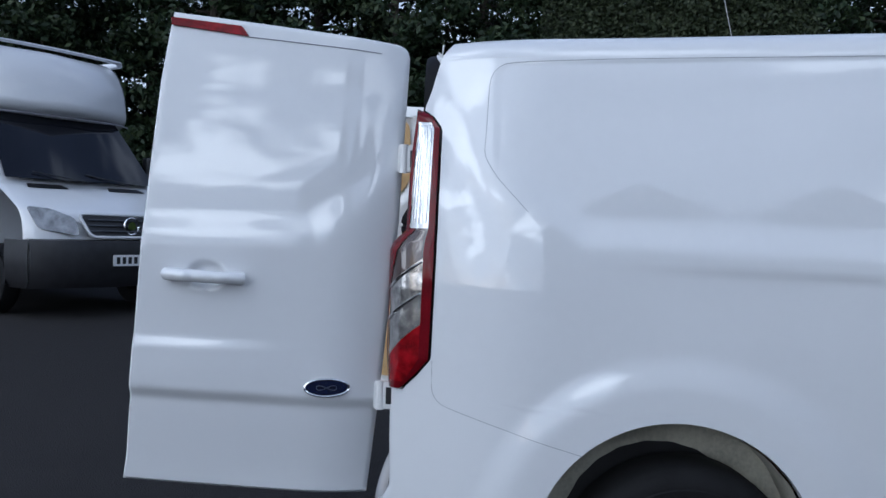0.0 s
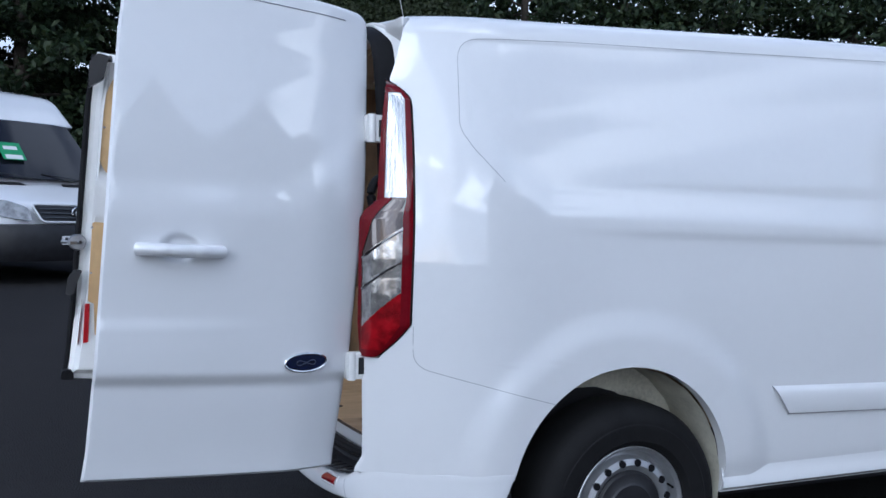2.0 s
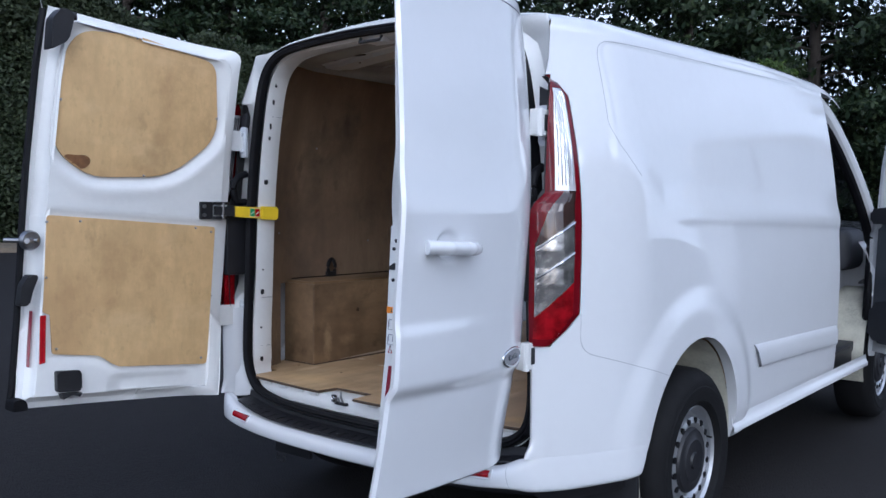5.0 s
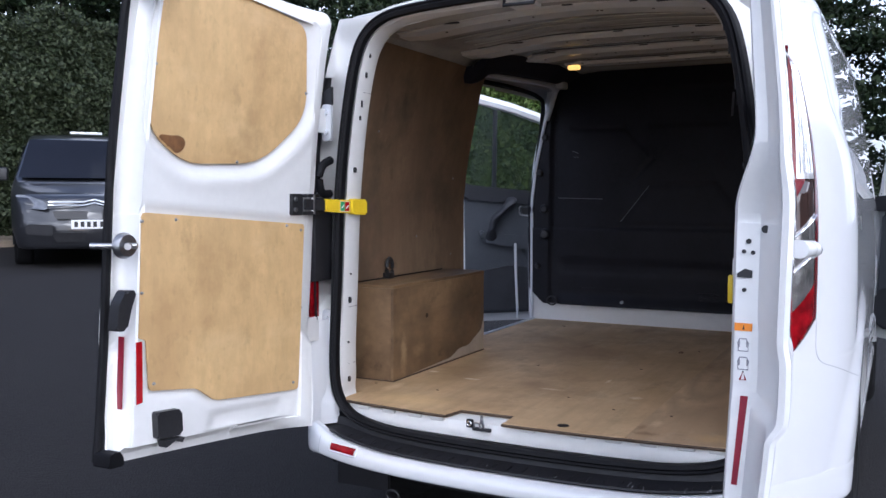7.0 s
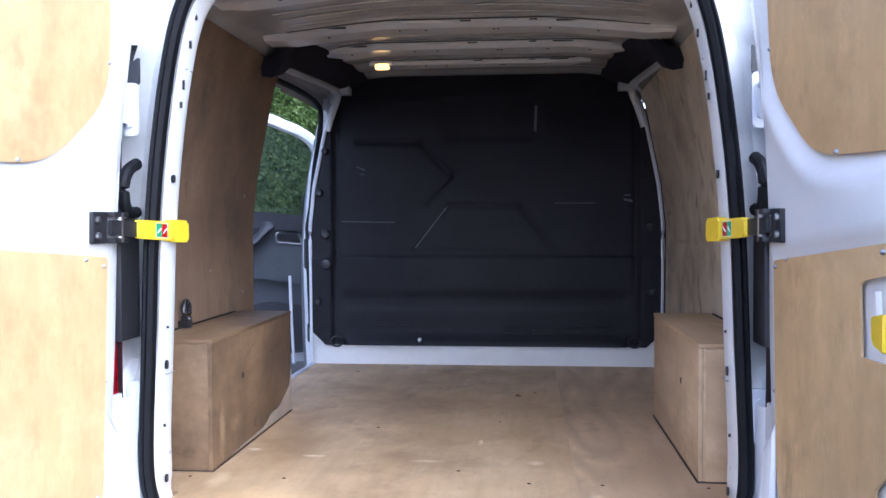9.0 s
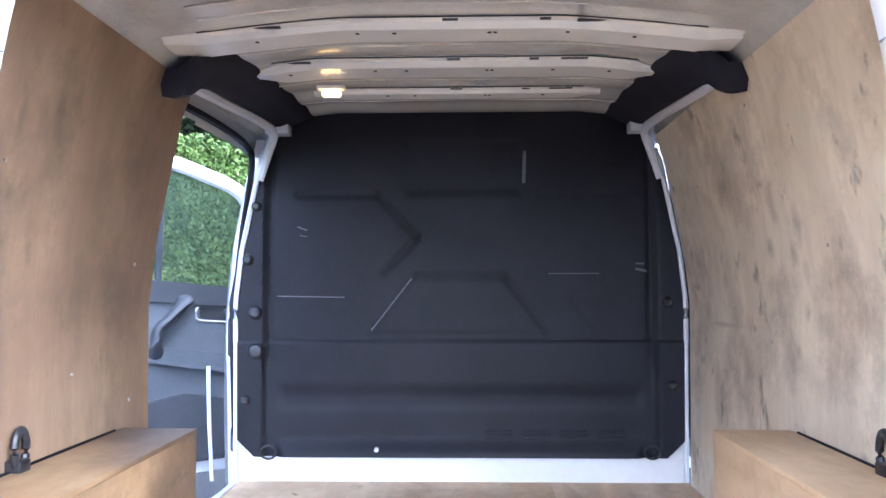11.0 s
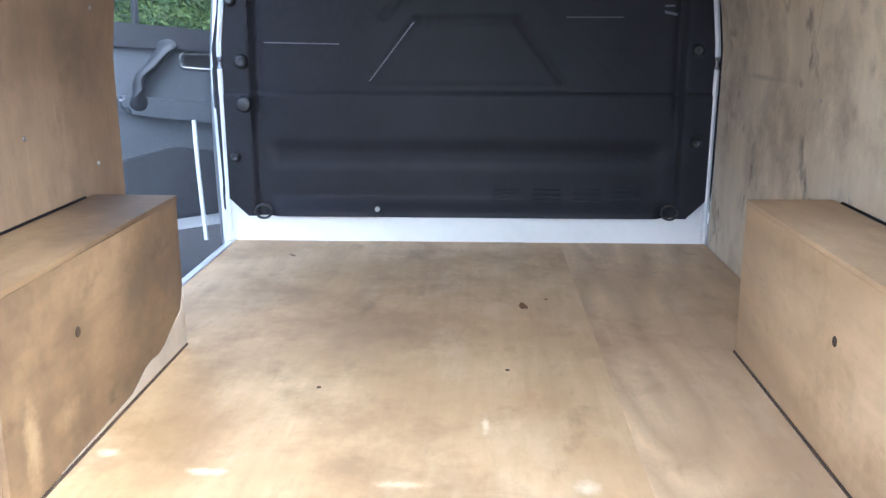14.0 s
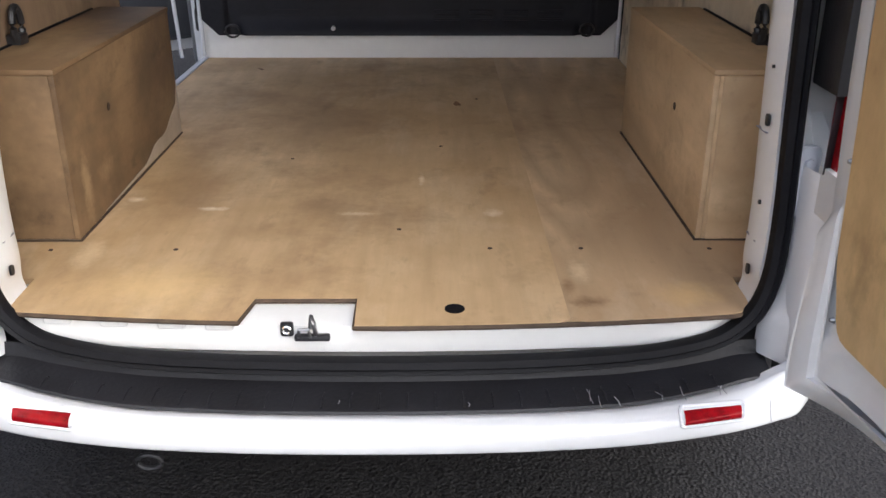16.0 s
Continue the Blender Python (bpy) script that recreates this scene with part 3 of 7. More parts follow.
def seam(pts, parent, r=0.0016, name="panel_gap", s=-1, mat=None):
    """A dark line laid along the flank, for shut lines and a crease's drawn shade."""
    path = []
    for (x0, z0), (x1, z1) in zip(pts, pts[1:]):
        n = max(2, int(math.hypot(x1 - x0, z1 - z0) / 0.02))
        path += [(lerp(x0, x1, k / n), lerp(z0, z1, k / n)) for k in range(n)]
    path.append(pts[-1])
    return part(name, tube([(x, s * (side_y(x, z) - 0.0004), z) for x, z in path], r, seg=6), mat or PLASTIC, parent)


seam(rounded([(0.030, 0.99), (0.030, 0.868), (0.475, 0.742)], [0, 0.05, 0]), flank_right, 0.0012, mat=GAP_CREASE)
# grey line that draws the shade along the upper pressing's edge
seam(rounded([(0.30, 1.44), (0.208, 1.54), (0.168, 1.605), (0.172, 1.66), (0.182, 1.888), (0.57, 1.908), (1.26, 1.930), (2.0, 1.957), (2.52, 1.964)], [0, 0.03, 0.03, 0.02, 0.07, 0.02, 0.02, 0.02, 0]), flank_right, 0.0012, "pressing_line", mat=GAP_CREASE)


def roof_section(x, n=26):
    """Half of the roof from the flank's top to the middle."""
    zt = 1.905 + rise(x)
    y0 = side_y(x, zt)
    mid = 2.012 + rise(x) * 0.5
    out = []
    for k in range(n + 1):
        t = k / n
        if t < 0.5:
            q = t / 0.5
            a, b, c = Vector((y0, zt)), Vector((y0 - 0.018, zt + 0.064)), Vector((y0 - 0.12, zt + 0.076))
            p = a * (1 - q) ** 2 + b * 2 * q * (1 - q) + c * q * q
            out.append((p.x, p.y))
        else:
            q = (t - 0.5) / 0.5
            y = lerp(y0 - 0.12, 0, q)
            out.append((y, lerp(zt + 0.076, max(mid, zt + 0.1) + 0.030, math.sin(q * math.pi / 2))))
    return out


def make_roof():
    xs = list(np.linspace(0.046, 0.4, 14)) + list(np.linspace(0.45, 3.0, 50))
    P = []
    for x in xs:
        half = roof_section(min(x, B_POST))
        drop = 0.10 * float(sstep(2.5, 3.25, x)) ** 2
        tip = 1 - float(sstep(0.03, 0.45, x))
        foot = half[0][1]
        row = []
        for sy, run in ((-1, half), (1, half[::-1][1:])):
            for y, z in run:
                xn = x + tip * (0.022 * float(sstep(0.35, 0.70, y)) - 0.041 * float(sstep(foot + 0.075, foot, z)))
                wide = (side_y(xn, foot) - side_y(x, foot)) * float(sstep(0.45, 0.70, y))
                row.append((xn, sy * (y + wide), z - drop - 0.010 * tip * float(sstep(0.72, 0.45, y))))
        P.append(row)
    roof = sheet("roof", P, WHITE, van, "white roof skin")
    edge = P[0]
    sheet("roof_rear_edge", [edge, [(x - 0.003, y * 0.997, z - 0.004) for x, y, z in edge], [(x + 0.000, y * 0.985, z - 0.014) for x, y, z in edge], [(x + 0.006, y * 0.955, z - 0.040) for x, y, z in edge], [(x + 0.02, y * 0.88, z - 0.06) for x, y, z in edge]], WHITE, roof, keep=lambda i, j: edge[j][2] > 1.945 and edge[j + 1][2] > 1.945)
    return roof


roof = make_roof()

# ---- rear opening ----
OPEN_TABLE = ((0.505, 0.0), (0.508, 0.45), (0.530, 0.62), (0.565, 0.685), (0.62, 0.722), (0.72, 0.735), (1.0, 0.722), (1.3, 0.712), (1.5, 0.694), (1.7, 0.666), (1.83, 0.637), (1.90, 0.600), (1.945, 0.54), (1.968, 0.45), (1.985, 0.20), (1.988, 0.0))


def opening_loop():
    half = [(y, z) for z, y in OPEN_TABLE]
    pts = half + [(-y, z) for y, z in half[::-1][1:-1]]
    for _ in range(2):
        pts = [q for i in range(len(pts)) for q in ((lerp(pts[i][0], pts[(i + 1) % len(pts)][0], 0.25), lerp(pts[i][1], pts[(i + 1) % len(pts)][1], 0.25)), (lerp(pts[i][0], pts[(i + 1) % len(pts)][0], 0.75), lerp(pts[i][1], pts[(i + 1) % len(pts)][1], 0.75)))]
    return pts


LOOP = opening_loop()


def loop_ring(offset, x, squeeze=0.0):
    """The opening's outline pushed outward by offset at depth x(z); squeeze fades the offset out at the foot."""
    out, n = [], len(LOOP)
    for i, (y, z) in enumerate(LOOP):
        a, b = LOOP[i - 1], LOOP[(i + 1) % n]
        t = Vector((b[0] - a[0], b[1] - a[1])).normalized()
        ny, nz = t.y, -t.x
        if ny * y + nz * (z - 1.25) < 0:
            ny, nz = -ny, -nz
        k = lerp(1.0, 0.42, float(sstep(1.86, 1.97, z))) if offset > 0.03 else 1.0
        k *= lerp(1.0, 0.3, float(sstep(0.60, 0.51, z))) if offset > 0.03 else 1.0
        k *= lerp(1.0, float(sstep(0.59, 0.68, z)), squeeze)
        bow = 0.045 * max(0.0, 1 - (y / 0.7) ** 2) * float(sstep(0.64, 0.535, z))
        out.append(((x(z) if callable(x) else x) - bow, y + ny * offset * k, z + nz * offset * k))
    return out


def rear_x(z):
    return (-0.132 + 0.085 * (z - 0.9)) * float(sstep(1.48, 1.34, z)) + 0.02 * float(sstep(1.3, 1.75, z))


def recess(z):
    """The pillar lies deeper than the flank's edge, but not at its head and foot."""
    return float(sstep(0.90, 0.99, z)) * float(sstep(1.95, 1.88, z))


frame_ring = sheet("rear_frame", [loop_ring(-0.022, 0.105, 1), loop_ring(-0.032, 0.06, 1), loop_ring(-0.020, 0.012, 1), loop_ring(0.020, lambda z: 0.002 + 0.036 * recess(z)), loop_ring(0.045, lambda z: 0.010 + 0.044 * recess(z)), loop_ring(0.060, lambda z: lerp(rear_x(z) * 0.35, 0.062, recess(z))), loop_ring(0.066, lambda z: lerp(rear_x(z) * 0.45, 0.064, recess(z)))], WHITE_IN, van, "white painted rear door frame", keep=lambda i, j: i < 3 or not LOOP[j][1] < 0.66, closed=True)
seal = sheet("door_seal", [loop_ring(o, x) for o, x in ((-0.018, 0.004), (-0.023, -0.010), (-0.019, -0.025), (-0.007, -0.030), (-0.001, -0.024), (0.005, -0.029), (0.011, -0.021), (0.013, -0.010), (0.014, 0.004), (0.018, lambda z: 0.004 + 0.036 * recess(z)))], RUBBER, van, "black rubber door seal", closed=True)

# holes and joints in the pillar
for s in (-1, 1):
    for z, w, h in ((0.665, 0.007, 0.010), (0.80, 0.004, 0.004), (0.955, 0.008, 0.011), (1.05, 0.003, 0.003), (1.425, 0.009, 0.010), (1.61, 0.004, 0.008), (1.66, 0.003, 0.012), (1.76, 0.004, 0.010), (1.83, 0.004, 0.010)):
        y = curve1(OPEN_TABLE, z) - 0.030
        part("pillar_hole", prism(rounded([(-w, -h), (w, -h), (w, h), (-w, h)], min(w, h) * 0.8, 3), lambda u, v, q, z=z, y=y, s=s: (0.040 + u, s * (y + 0.0005 - q * 0.004), z + v)), PLASTIC, frame_ring)
    for z in (0.93, 0.72, 1.70):
        y = curve1(OPEN_TABLE, z) - 0.0265
        part("joint_line", block(0.042, 0.092, s * y, s * (y - 0.0062), z - 0.0008, z + 0.0008, 0), PRINT, frame_ring)

# closing panel between the flank's rear edge and the door frame
for s in (-1, 1):
    rows = []
    for z in np.linspace(0.88, 1.962, 38):
        xo, yo, yi = curve1(REAR_EDGE, z) + 0.002, side_y(curve1(REAR_EDGE, z), z) - 0.003, curve1(OPEN_TABLE, z) + 0.05
        deep = 0.020 + 0.044 * recess(z)
        rows.append([(lerp(xo, deep, t ** 0.35), s * lerp(yo, yi, t), z) for t in (0, 0.03, 0.08, 0.18, 0.4, 0.7, 1.0)])
    sheet("pillar_face", rows, WHITE_IN, van, "white painted rear pillar")

# white foot of the pillar between the seal and the bumper corner
for s in (-1, 1):
    rows = []
    for z in np.linspace(0.512, 0.868, 22):
        yi = max(0.716, curve1(OPEN_TABLE, z) + 0.012)
        yo = max(0.774, yi + 0.012)
        rows.append([(x, s * lerp(yi, yo, t), z) for t, x in ((0, 0.004), (0.06, -0.014), (0.3, -0.034), (0.65, -0.062), (0.9, -0.086), (1, -0.097))])
    sheet("pillar_foot", rows, WHITE, van, "white painted foot of the rear pillar")

# ---- tail lights ----
TL_IN = ((0.893, -0.104, 0.771), (1.00, -0.112, 0.770), (1.318, -0.110, 0.768), (1.345, -0.096, 0.776), (1.378, -0.060, 0.790), (1.60, -0.050, 0.790), (1.752, -0.034, 0.788))
TL_OUT = ((0.893, -0.066, 0.812), (0.94, -0.020, 0.846), (0.992, 0.022, 0.872), (1.30, 0.030, 0.872), (1.55, 0.034, 0.858), (1.69, 0.036, 0.832), (1.73, 0.010, 0.812), (1.752, -0.028, 0.792))


def tl_point(z, t, out=0.0):
    zi = [v[0] for v in TL_IN]
    xi, yi = np.interp(z, zi, [v[1] for v in TL_IN]), np.interp(z, zi, [v[2] for v in TL_IN])
    zo = [v[0] for v in TL_OUT]
    xo = float(np.interp(z, zo, [v[1] for v in TL_OUT]))
    yo = side_y(xo, z) + 0.001
    cx, cy = lerp(xi, xo, 0.18), lerp(yi, yo, 0.88)
    a, b, c = (1 - t) ** 2, 2 * t * (1 - t), t * t
    x, y = a * xi + b * cx + c * xo, a * yi + b * cy + c * yo
    return (x - out * 0.75, y + out * 0.65, z)


def tail_light(s):
    light = sheet("tail_light", [[(x, s * y, z) for x, y, z in (tl_point(zz, t, -0.03) for t in np.linspace(0, 1, 6))] for zz in np.linspace(0.893, 1.752, 20)], PLASTIC, van, "tall tail light with red, clear and smoked lenses")
    zs, ts = np.linspace(0.893, 1.752, 230), np.linspace(0, 1, 64)

    def zone(z, t):
        if t < 0.10 or t > 0.86 or z > 1.712 or z < 0.915:
            return "red"
        if z < 0.985 + 0.145 * (t - 0.1):
            return "stop"
        if z > 1.385:
            return "clear" if 0.25 < t < 0.86 else "red"
        if z > 1.225 + 0.44 * (t - 0.12):
            return "red"
        return "dark" if z > 1.215 + 0.12 * (t - 0.2) else "smoke"

    def band(z):
        return abs(((z * 9.2) % 1) - 0.5)

    P = {}
    for key, out in (("red", 0.006), ("clear", 0.0035), ("smoke", 0.0035), ("dark", 0.0035), ("stop", 0.005)):
        P[key] = np.array([[(x, s * y, zz) for x, y, zz in (tl_point(z, t, out + (0.0025 * band(z) if key == "smoke" else 0.0)) for t in ts)] for z in zs])
    names = {"red": ("red_lens", RED), "clear": ("clear_lens", CLEAR), "smoke": ("smoked_lens", SMOKE), "dark": ("dark_lens", BROWNLENS), "stop": ("stop_lens", REDSTOP)}
    for key, grid in P.items():
        sheet(names[key][0], grid, names[key][1], light, "", lambda i, j, key=key: zone((zs[i] + zs[i + 1]) / 2, (ts[j] + ts[j + 1]) / 2) == key)
    for z0 in (1.105, 1.200):
        pts = [tl_point(z0 + 0.115 * (t - 0.12), t, 0.006) for t in np.linspace(0.11, 0.85, 12)]
        part("chrome_rib", tube([(x, s * y, z) for x, y, z in pts], 0.0065, flat=0.5, seg=6), CHROME, light)
    for t in (0.36, 0.46, 0.56, 0.66, 0.78):
        pts = [tl_point(z, t, 0.0042) for z in np.linspace(1.40, 1.70, 12)]
        part("light_guide_line", tube([(x, s * y, z) for x, y, z in pts], 0.002, seg=6), CHROME, light)
    bm = block(-0.100, -0.05, 0.765, 0.776, 0.896, 1.03, 0.004)
    part("red_lens", bm if s > 0 else mirror(bm), REDSTOP, light)
    bm = block(-0.104, 0.0, 0.742, 0.770, 1.0305, 1.325, 0.006)
    part("light_housing", bm if s > 0 else mirror(bm), PLASTIC, light, "black inner housing of the light")
    return light


for s in (-1, 1):
    tail_light(s)


# ---- rear bumper ----
def bumper_top(y):
    """Height of the bumper's upper edge, which curls up at the corners."""
    return curve1(((0.0, 0.461), (0.25, 0.462), (0.45, 0.466), (0.56, 0.475), (0.65, 0.488), (0.70, 0.503), (0.735, 0.521), (0.765, 0.530), (0.80, 0.5315), (1.0, 0.5315)), abs(y))


def bumper_foot(y):
    """Height of the bumper's lower edge."""
    return curve1(((0.0, 0.402), (0.36, 0.404), (0.60, 0.414), (0.72, 0.425), (0.80, 0.419), (0.86, 0.417), (1.0, 0.424)), abs(y))


BUMPER_PLAN = ((0.0, -0.192), (0.25, -0.188), (0.45, -0.177), (0.60, -0.158), (0.68, -0.144), (0.735, -0.124), (0.775, -0.098), (0.802, -0.065), (0.829, -0.025), (0.85, 0.02), (0.89, 0.09), (0.92, 0.17), (0.94, 0.25), (0.95, 0.335))


def bumper_row(v):
    """Plan outline of the bumper, right side to left side, v from its foot (0) to its upper edge (1)."""
    tuck = curve1(((0.0, 0.016), (0.06, 0.006), (0.16, 0.001), (0.5, 0.000), (0.72, 0.003), (0.86, 0.010), (0.95, 0.022), (1.0, 0.034)), v)
    swell = curve1(((0.0, -0.008), (0.06, 0.001), (0.16, 0.004), (0.5, 0.0045), (0.72, 0.0038), (0.86, 0.0024), (0.95, 0.0010), (1.0, 0.0)), v)
    half = []
    for y, x in BUMPER_PLAN:
        z = lerp(bumper_foot(y), bumper_top(y), v)
        side = float(sstep(0.70, 0.80, y))
        if x > 0.2:
            x -= 0.045 * (1 - v) * (x - 0.2) / 0.135
        out = side_y(x, max(z, 0.50)) + swell if y > 0.79 else y + swell * side
        half.append((x + tuck * (1 - side), out - tuck * 0.3 * side * (1 - side), z))
    x, y, z = half[-1]
    half += [(x + 0.003, y - 0.012, z), (x + 0.002, y - 0.05, z)]
    return [(x, -y, zz) for x, y, zz in half[::-1]] + half[1:]


def fine(row, n=4):
    P, out = np.array(row), []
    for i in range(len(P) - 1):
        p0, p1, p2, p3 = P[max(i - 1, 0)], P[i], P[i + 1], P[min(i + 2, len(P) - 1)]
        for k in range(n):
            t = k / n
            out.append(0.5 * ((2 * p1) + (p2 - p0) * t + (2 * p0 - 5 * p1 + 4 * p2 - p3) * t * t + (3 * p1 - p0 - 3 * p2 + p3) * t ** 3))
    out.append(P[-1])
    return out


def make_bumper():
    rows = [fine(bumper_row(v)) for v in (0.0, 0.03, 0.07, 0.12, 0.2, 0.35, 0.5, 0.65, 0.75, 0.82, 0.88, 0.93, 0.97, 1.0)]

    def inward(p, k):
        """From the upper edge in towards the step, the pillar's foot or the flank."""
        s, corner, side = math.copysign(1, p[1]), float(sstep(0.715, 0.755, abs(p[1]))), float(sstep(0.785, 0.80, abs(p[1])))
        plain_in = np.array((p[0] + 0.030 * k, p[1], p[2] - 0.004 * k))
        shelf = np.array((lerp(p[0], -0.072, 0.85 * k), lerp(p[1], s * 0.776, 0.85 * k), p[2] + 0.020 * k * k))
        flush = np.array((p[0], p[1] - s * 0.02 * k, p[2] + 0.001 * k))
        return lerp(lerp(plain_in, shelf, corner), flush, side)
    bumper = sheet("rear_bumper", rows + [[inward(p, k) for p in rows[-1]] for k in (0.15, 0.35, 0.6, 0.8, 1.0)], WHITE, van, "white moulded rear bumper")
    under = [np.array((p[0] + 0.10 if abs(p[1]) < 0.8 else p[0] + 0.02, p[1] * 0.93, p[2] - 0.004)) for p in rows[0]]
    sheet("bumper_underside", [rows[0], under, [p + np.array((0.05, 0, -0.06)) for p in under]], PLASTIC, bumper)
    for s in (-1, 1):
        # raised corner beside the opening
        P = []
        for z in np.linspace(0.531, 0.890, 24):
            k, flare, under_skin = float(sstep(0.46, 0.88, z)), 0.022 * float(sstep(0.59, 0.531, z)), 0.0014 * float(sstep(0.868, 0.878, z))
            row = [(x, side_y(x, z) - 0.0004 - under_skin) for x in (0.034, 0.010, -0.015, -0.040, -0.066)] + [(lerp(-0.088, -0.094, k) - flare, 0.792 - flare * 0.5), (lerp(-0.094, -0.100, k) - flare, 0.774 - flare * 0.5), (-0.06, 0.752), (-0.01, 0.745)]
            P.append([(p[0], s * p[1], z) for p in fine([(x, y, z) for x, y in row], 3)])
        sheet("bumper_corner", P, WHITE, bumper)

        def face(u, v, o):
            """A point on the bumper's rear face."""
            row = np.array(fine(bumper_row((v - bumper_foot(u)) / (bumper_top(u) - bumper_foot(u)))))
            row = row[np.abs(row[:, 1]) < 0.80]
            k = np.argsort(row[:, 1])
            return (float(np.interp(u, row[k, 1], row[k, 0])) - o, s * u, v)

        sheet("rear_reflector", [[face(lerp(0.548, 0.652, u), lerp(0.452 + 0.006 * u, 0.470 + 0.008 * u, v), o) for u in np.linspace(0, 1, 12)] for v, o in ((-0.02, -0.004), (0.0, 0.003), (0.25, 0.0045), (0.5, 0.005), (0.75, 0.0045), (1.0, 0.003), (1.02, -0.004))], REDSTOP, bumper, "dark red oblong reflector")
        part("reflector_bezel", tube([face(u, v, 0.0) for u, v in rounded([(0.541, 0.447), (0.659, 0.453), (0.659, 0.482), (0.541, 0.4725)], 0.008, 4)], 0.004, True, 6), WHITE, bumper)
        part("corner_joint", tube([face(0.706 + 0.012 * k * k, lerp(0.502, 0.430, k), -0.0002) for k in np.linspace(0, 1, 8)], 0.0012, seg=6), GAP_CREASE, bumper)
    # ribbed black step on top
    ys = np.linspace(-0.735, 0.735, 60)
    back = np.array(fine(bumper_row(1.0)))
    back = back[np.abs(back[:, 1]) < 0.78]

    def lift(y):
        return min(bumper_top(y) - 0.461, 0.034)

    order = np.argsort(back[:, 1])
    step_rows = []
    for t, dz in ((0.0, 0.0), (0.03, 0.005), (0.25, 0.006), (0.5, 0.006), (0.75, 0.007), (0.93, 0.010), (1.0, 0.030)):
        step_rows.append([(lerp(float(np.interp(y, back[order, 1], back[order, 0])) + 0.010 + 0.02 * abs(y) ** 3, -0.03 - 0.045 * (1 - (y / 0.735) ** 2) + 0.03, t), y * lerp(0.985, 1, t), 0.464 + dz * (1.0 if t < 0.95 else 1.25) + lift(y)) for y in ys])
    tread = sheet("bumper_step", step_rows, TREAD, bumper, "scuffed black plastic step")
    for y in np.linspace(-0.62, 0.62, 25):
        x = float(np.interp(y, back[order, 1], back[order, 0])) + 0.022
        dz = lift(y) - 0.0085
        part("tread_rib", tube([(x, y, 0.479 + dz), (x + 0.03, y, 0.4815 + dz), (-0.062 - 0.03 * (1 - (y / 0.7) ** 2), y * 0.995, 0.4815 + dz), (-0.055 - 0.03 * (1 - (y / 0.7) ** 2), y * 0.995, 0.479 + dz)], 0.0020, seg=6), TREAD, tread)
    rng = random.Random(4)
    for k in range(10):
        y = -0.645 + 0.30 * rng.random() ** 1.6 if k < 8 else rng.uniform(-0.2, 0.6)
        z = 0.4725 + lift(y)
        x = -0.155 + 0.05 * y * y + 0.03 * rng.random()
        n = rng.uniform(0.02, 0.045) if k < 8 else 0.012
        part("scratch", tube([(x, y, z), (x + n * 0.5, y + rng.uniform(-0.004, 0.004), z + 0.001), (x + n, y + rng.uniform(-0.012, 0.012), z + 0.001)], rng.uniform(0.0006, 0.0013), seg=5), SCRATCH, tread)
    # sill behind the step
    ys = np.linspace(-0.675, 0.675, 50)
    prof = ((0.012, 0.528), (0.008, 0.545), (0.010, 0.560), (0.016, 0.580), (0.030, 0.5865), (0.14, 0.5865))

    def bow(y):
        return -0.045 * (1 - (y / 0.7) ** 2)
    sill = sheet("rear_sill", [[(x + bow(y), y, z + (0.012 * (abs(y) > 0.62) * (abs(y) - 0.62) / 0.08)) for y in ys] for x, z in prof], WHITE_IN, van, "white painted rear sill")
    for y in (0.61, 0.50, 0.39, 0.30, -0.03, -0.20, -0.31, -0.42, -0.53, -0.62):
        part("sill_pad", block(bow(y) + 0.006, bow(y) + 0.034, y - 0.026, y + 0.026, 0.572, 0.5905, 0.006, 3), WHITE_IN, sill)
    catch = part("door_catch", block(-0.052, -0.038, 0.092, 0.158, 0.560, 0.572, 0.004), PLASTIC, sill, "steel door catch on the sill")
    part("catch_loop", tube([(-0.046, 0.118, 0.572), (-0.054, 0.120, 0.600), (-0.050, 0.124, 0.612), (-0.044, 0.128, 0.585)], 0.0045, seg=8), STEEL, catch)
    part("catch_loop", tube([(-0.050, 0.128, 0.570), (-0.056, 0.130, 0.588), (-0.056, 0.148, 0.588), (-0.050, 0.150, 0.570)], 0.0035, seg=8), STEEL, catch)
    part("catch_plate", prism(rounded([(0.160, 0.566), (0.184, 0.566), (0.184, 0.594), (0.160, 0.594)], 0.005, 3), lambda u, v, q: (-0.035 - 0.006 * q, u, v)), PLASTIC, catch)
    part("catch_ring", tube([(-0.043, 0.172 + 0.007 * math.cos(a), 0.580 + 0.007 * math.sin(a)) for a in np.linspace(0, 2 * math.pi, 14)[:-1]], 0.003, True, 6), CHROME, catch)


make_bumper()
part("towing_eye", tube([(-0.06, 0.455 + 0.024 * math.cos(a), 0.300 + 0.016 * math.sin(a)) for a in np.linspace(0, 2 * math.pi, 20)[:-1]], 0.005, True, 8), PLASTIC, van, "dark towing eye under the bumper")

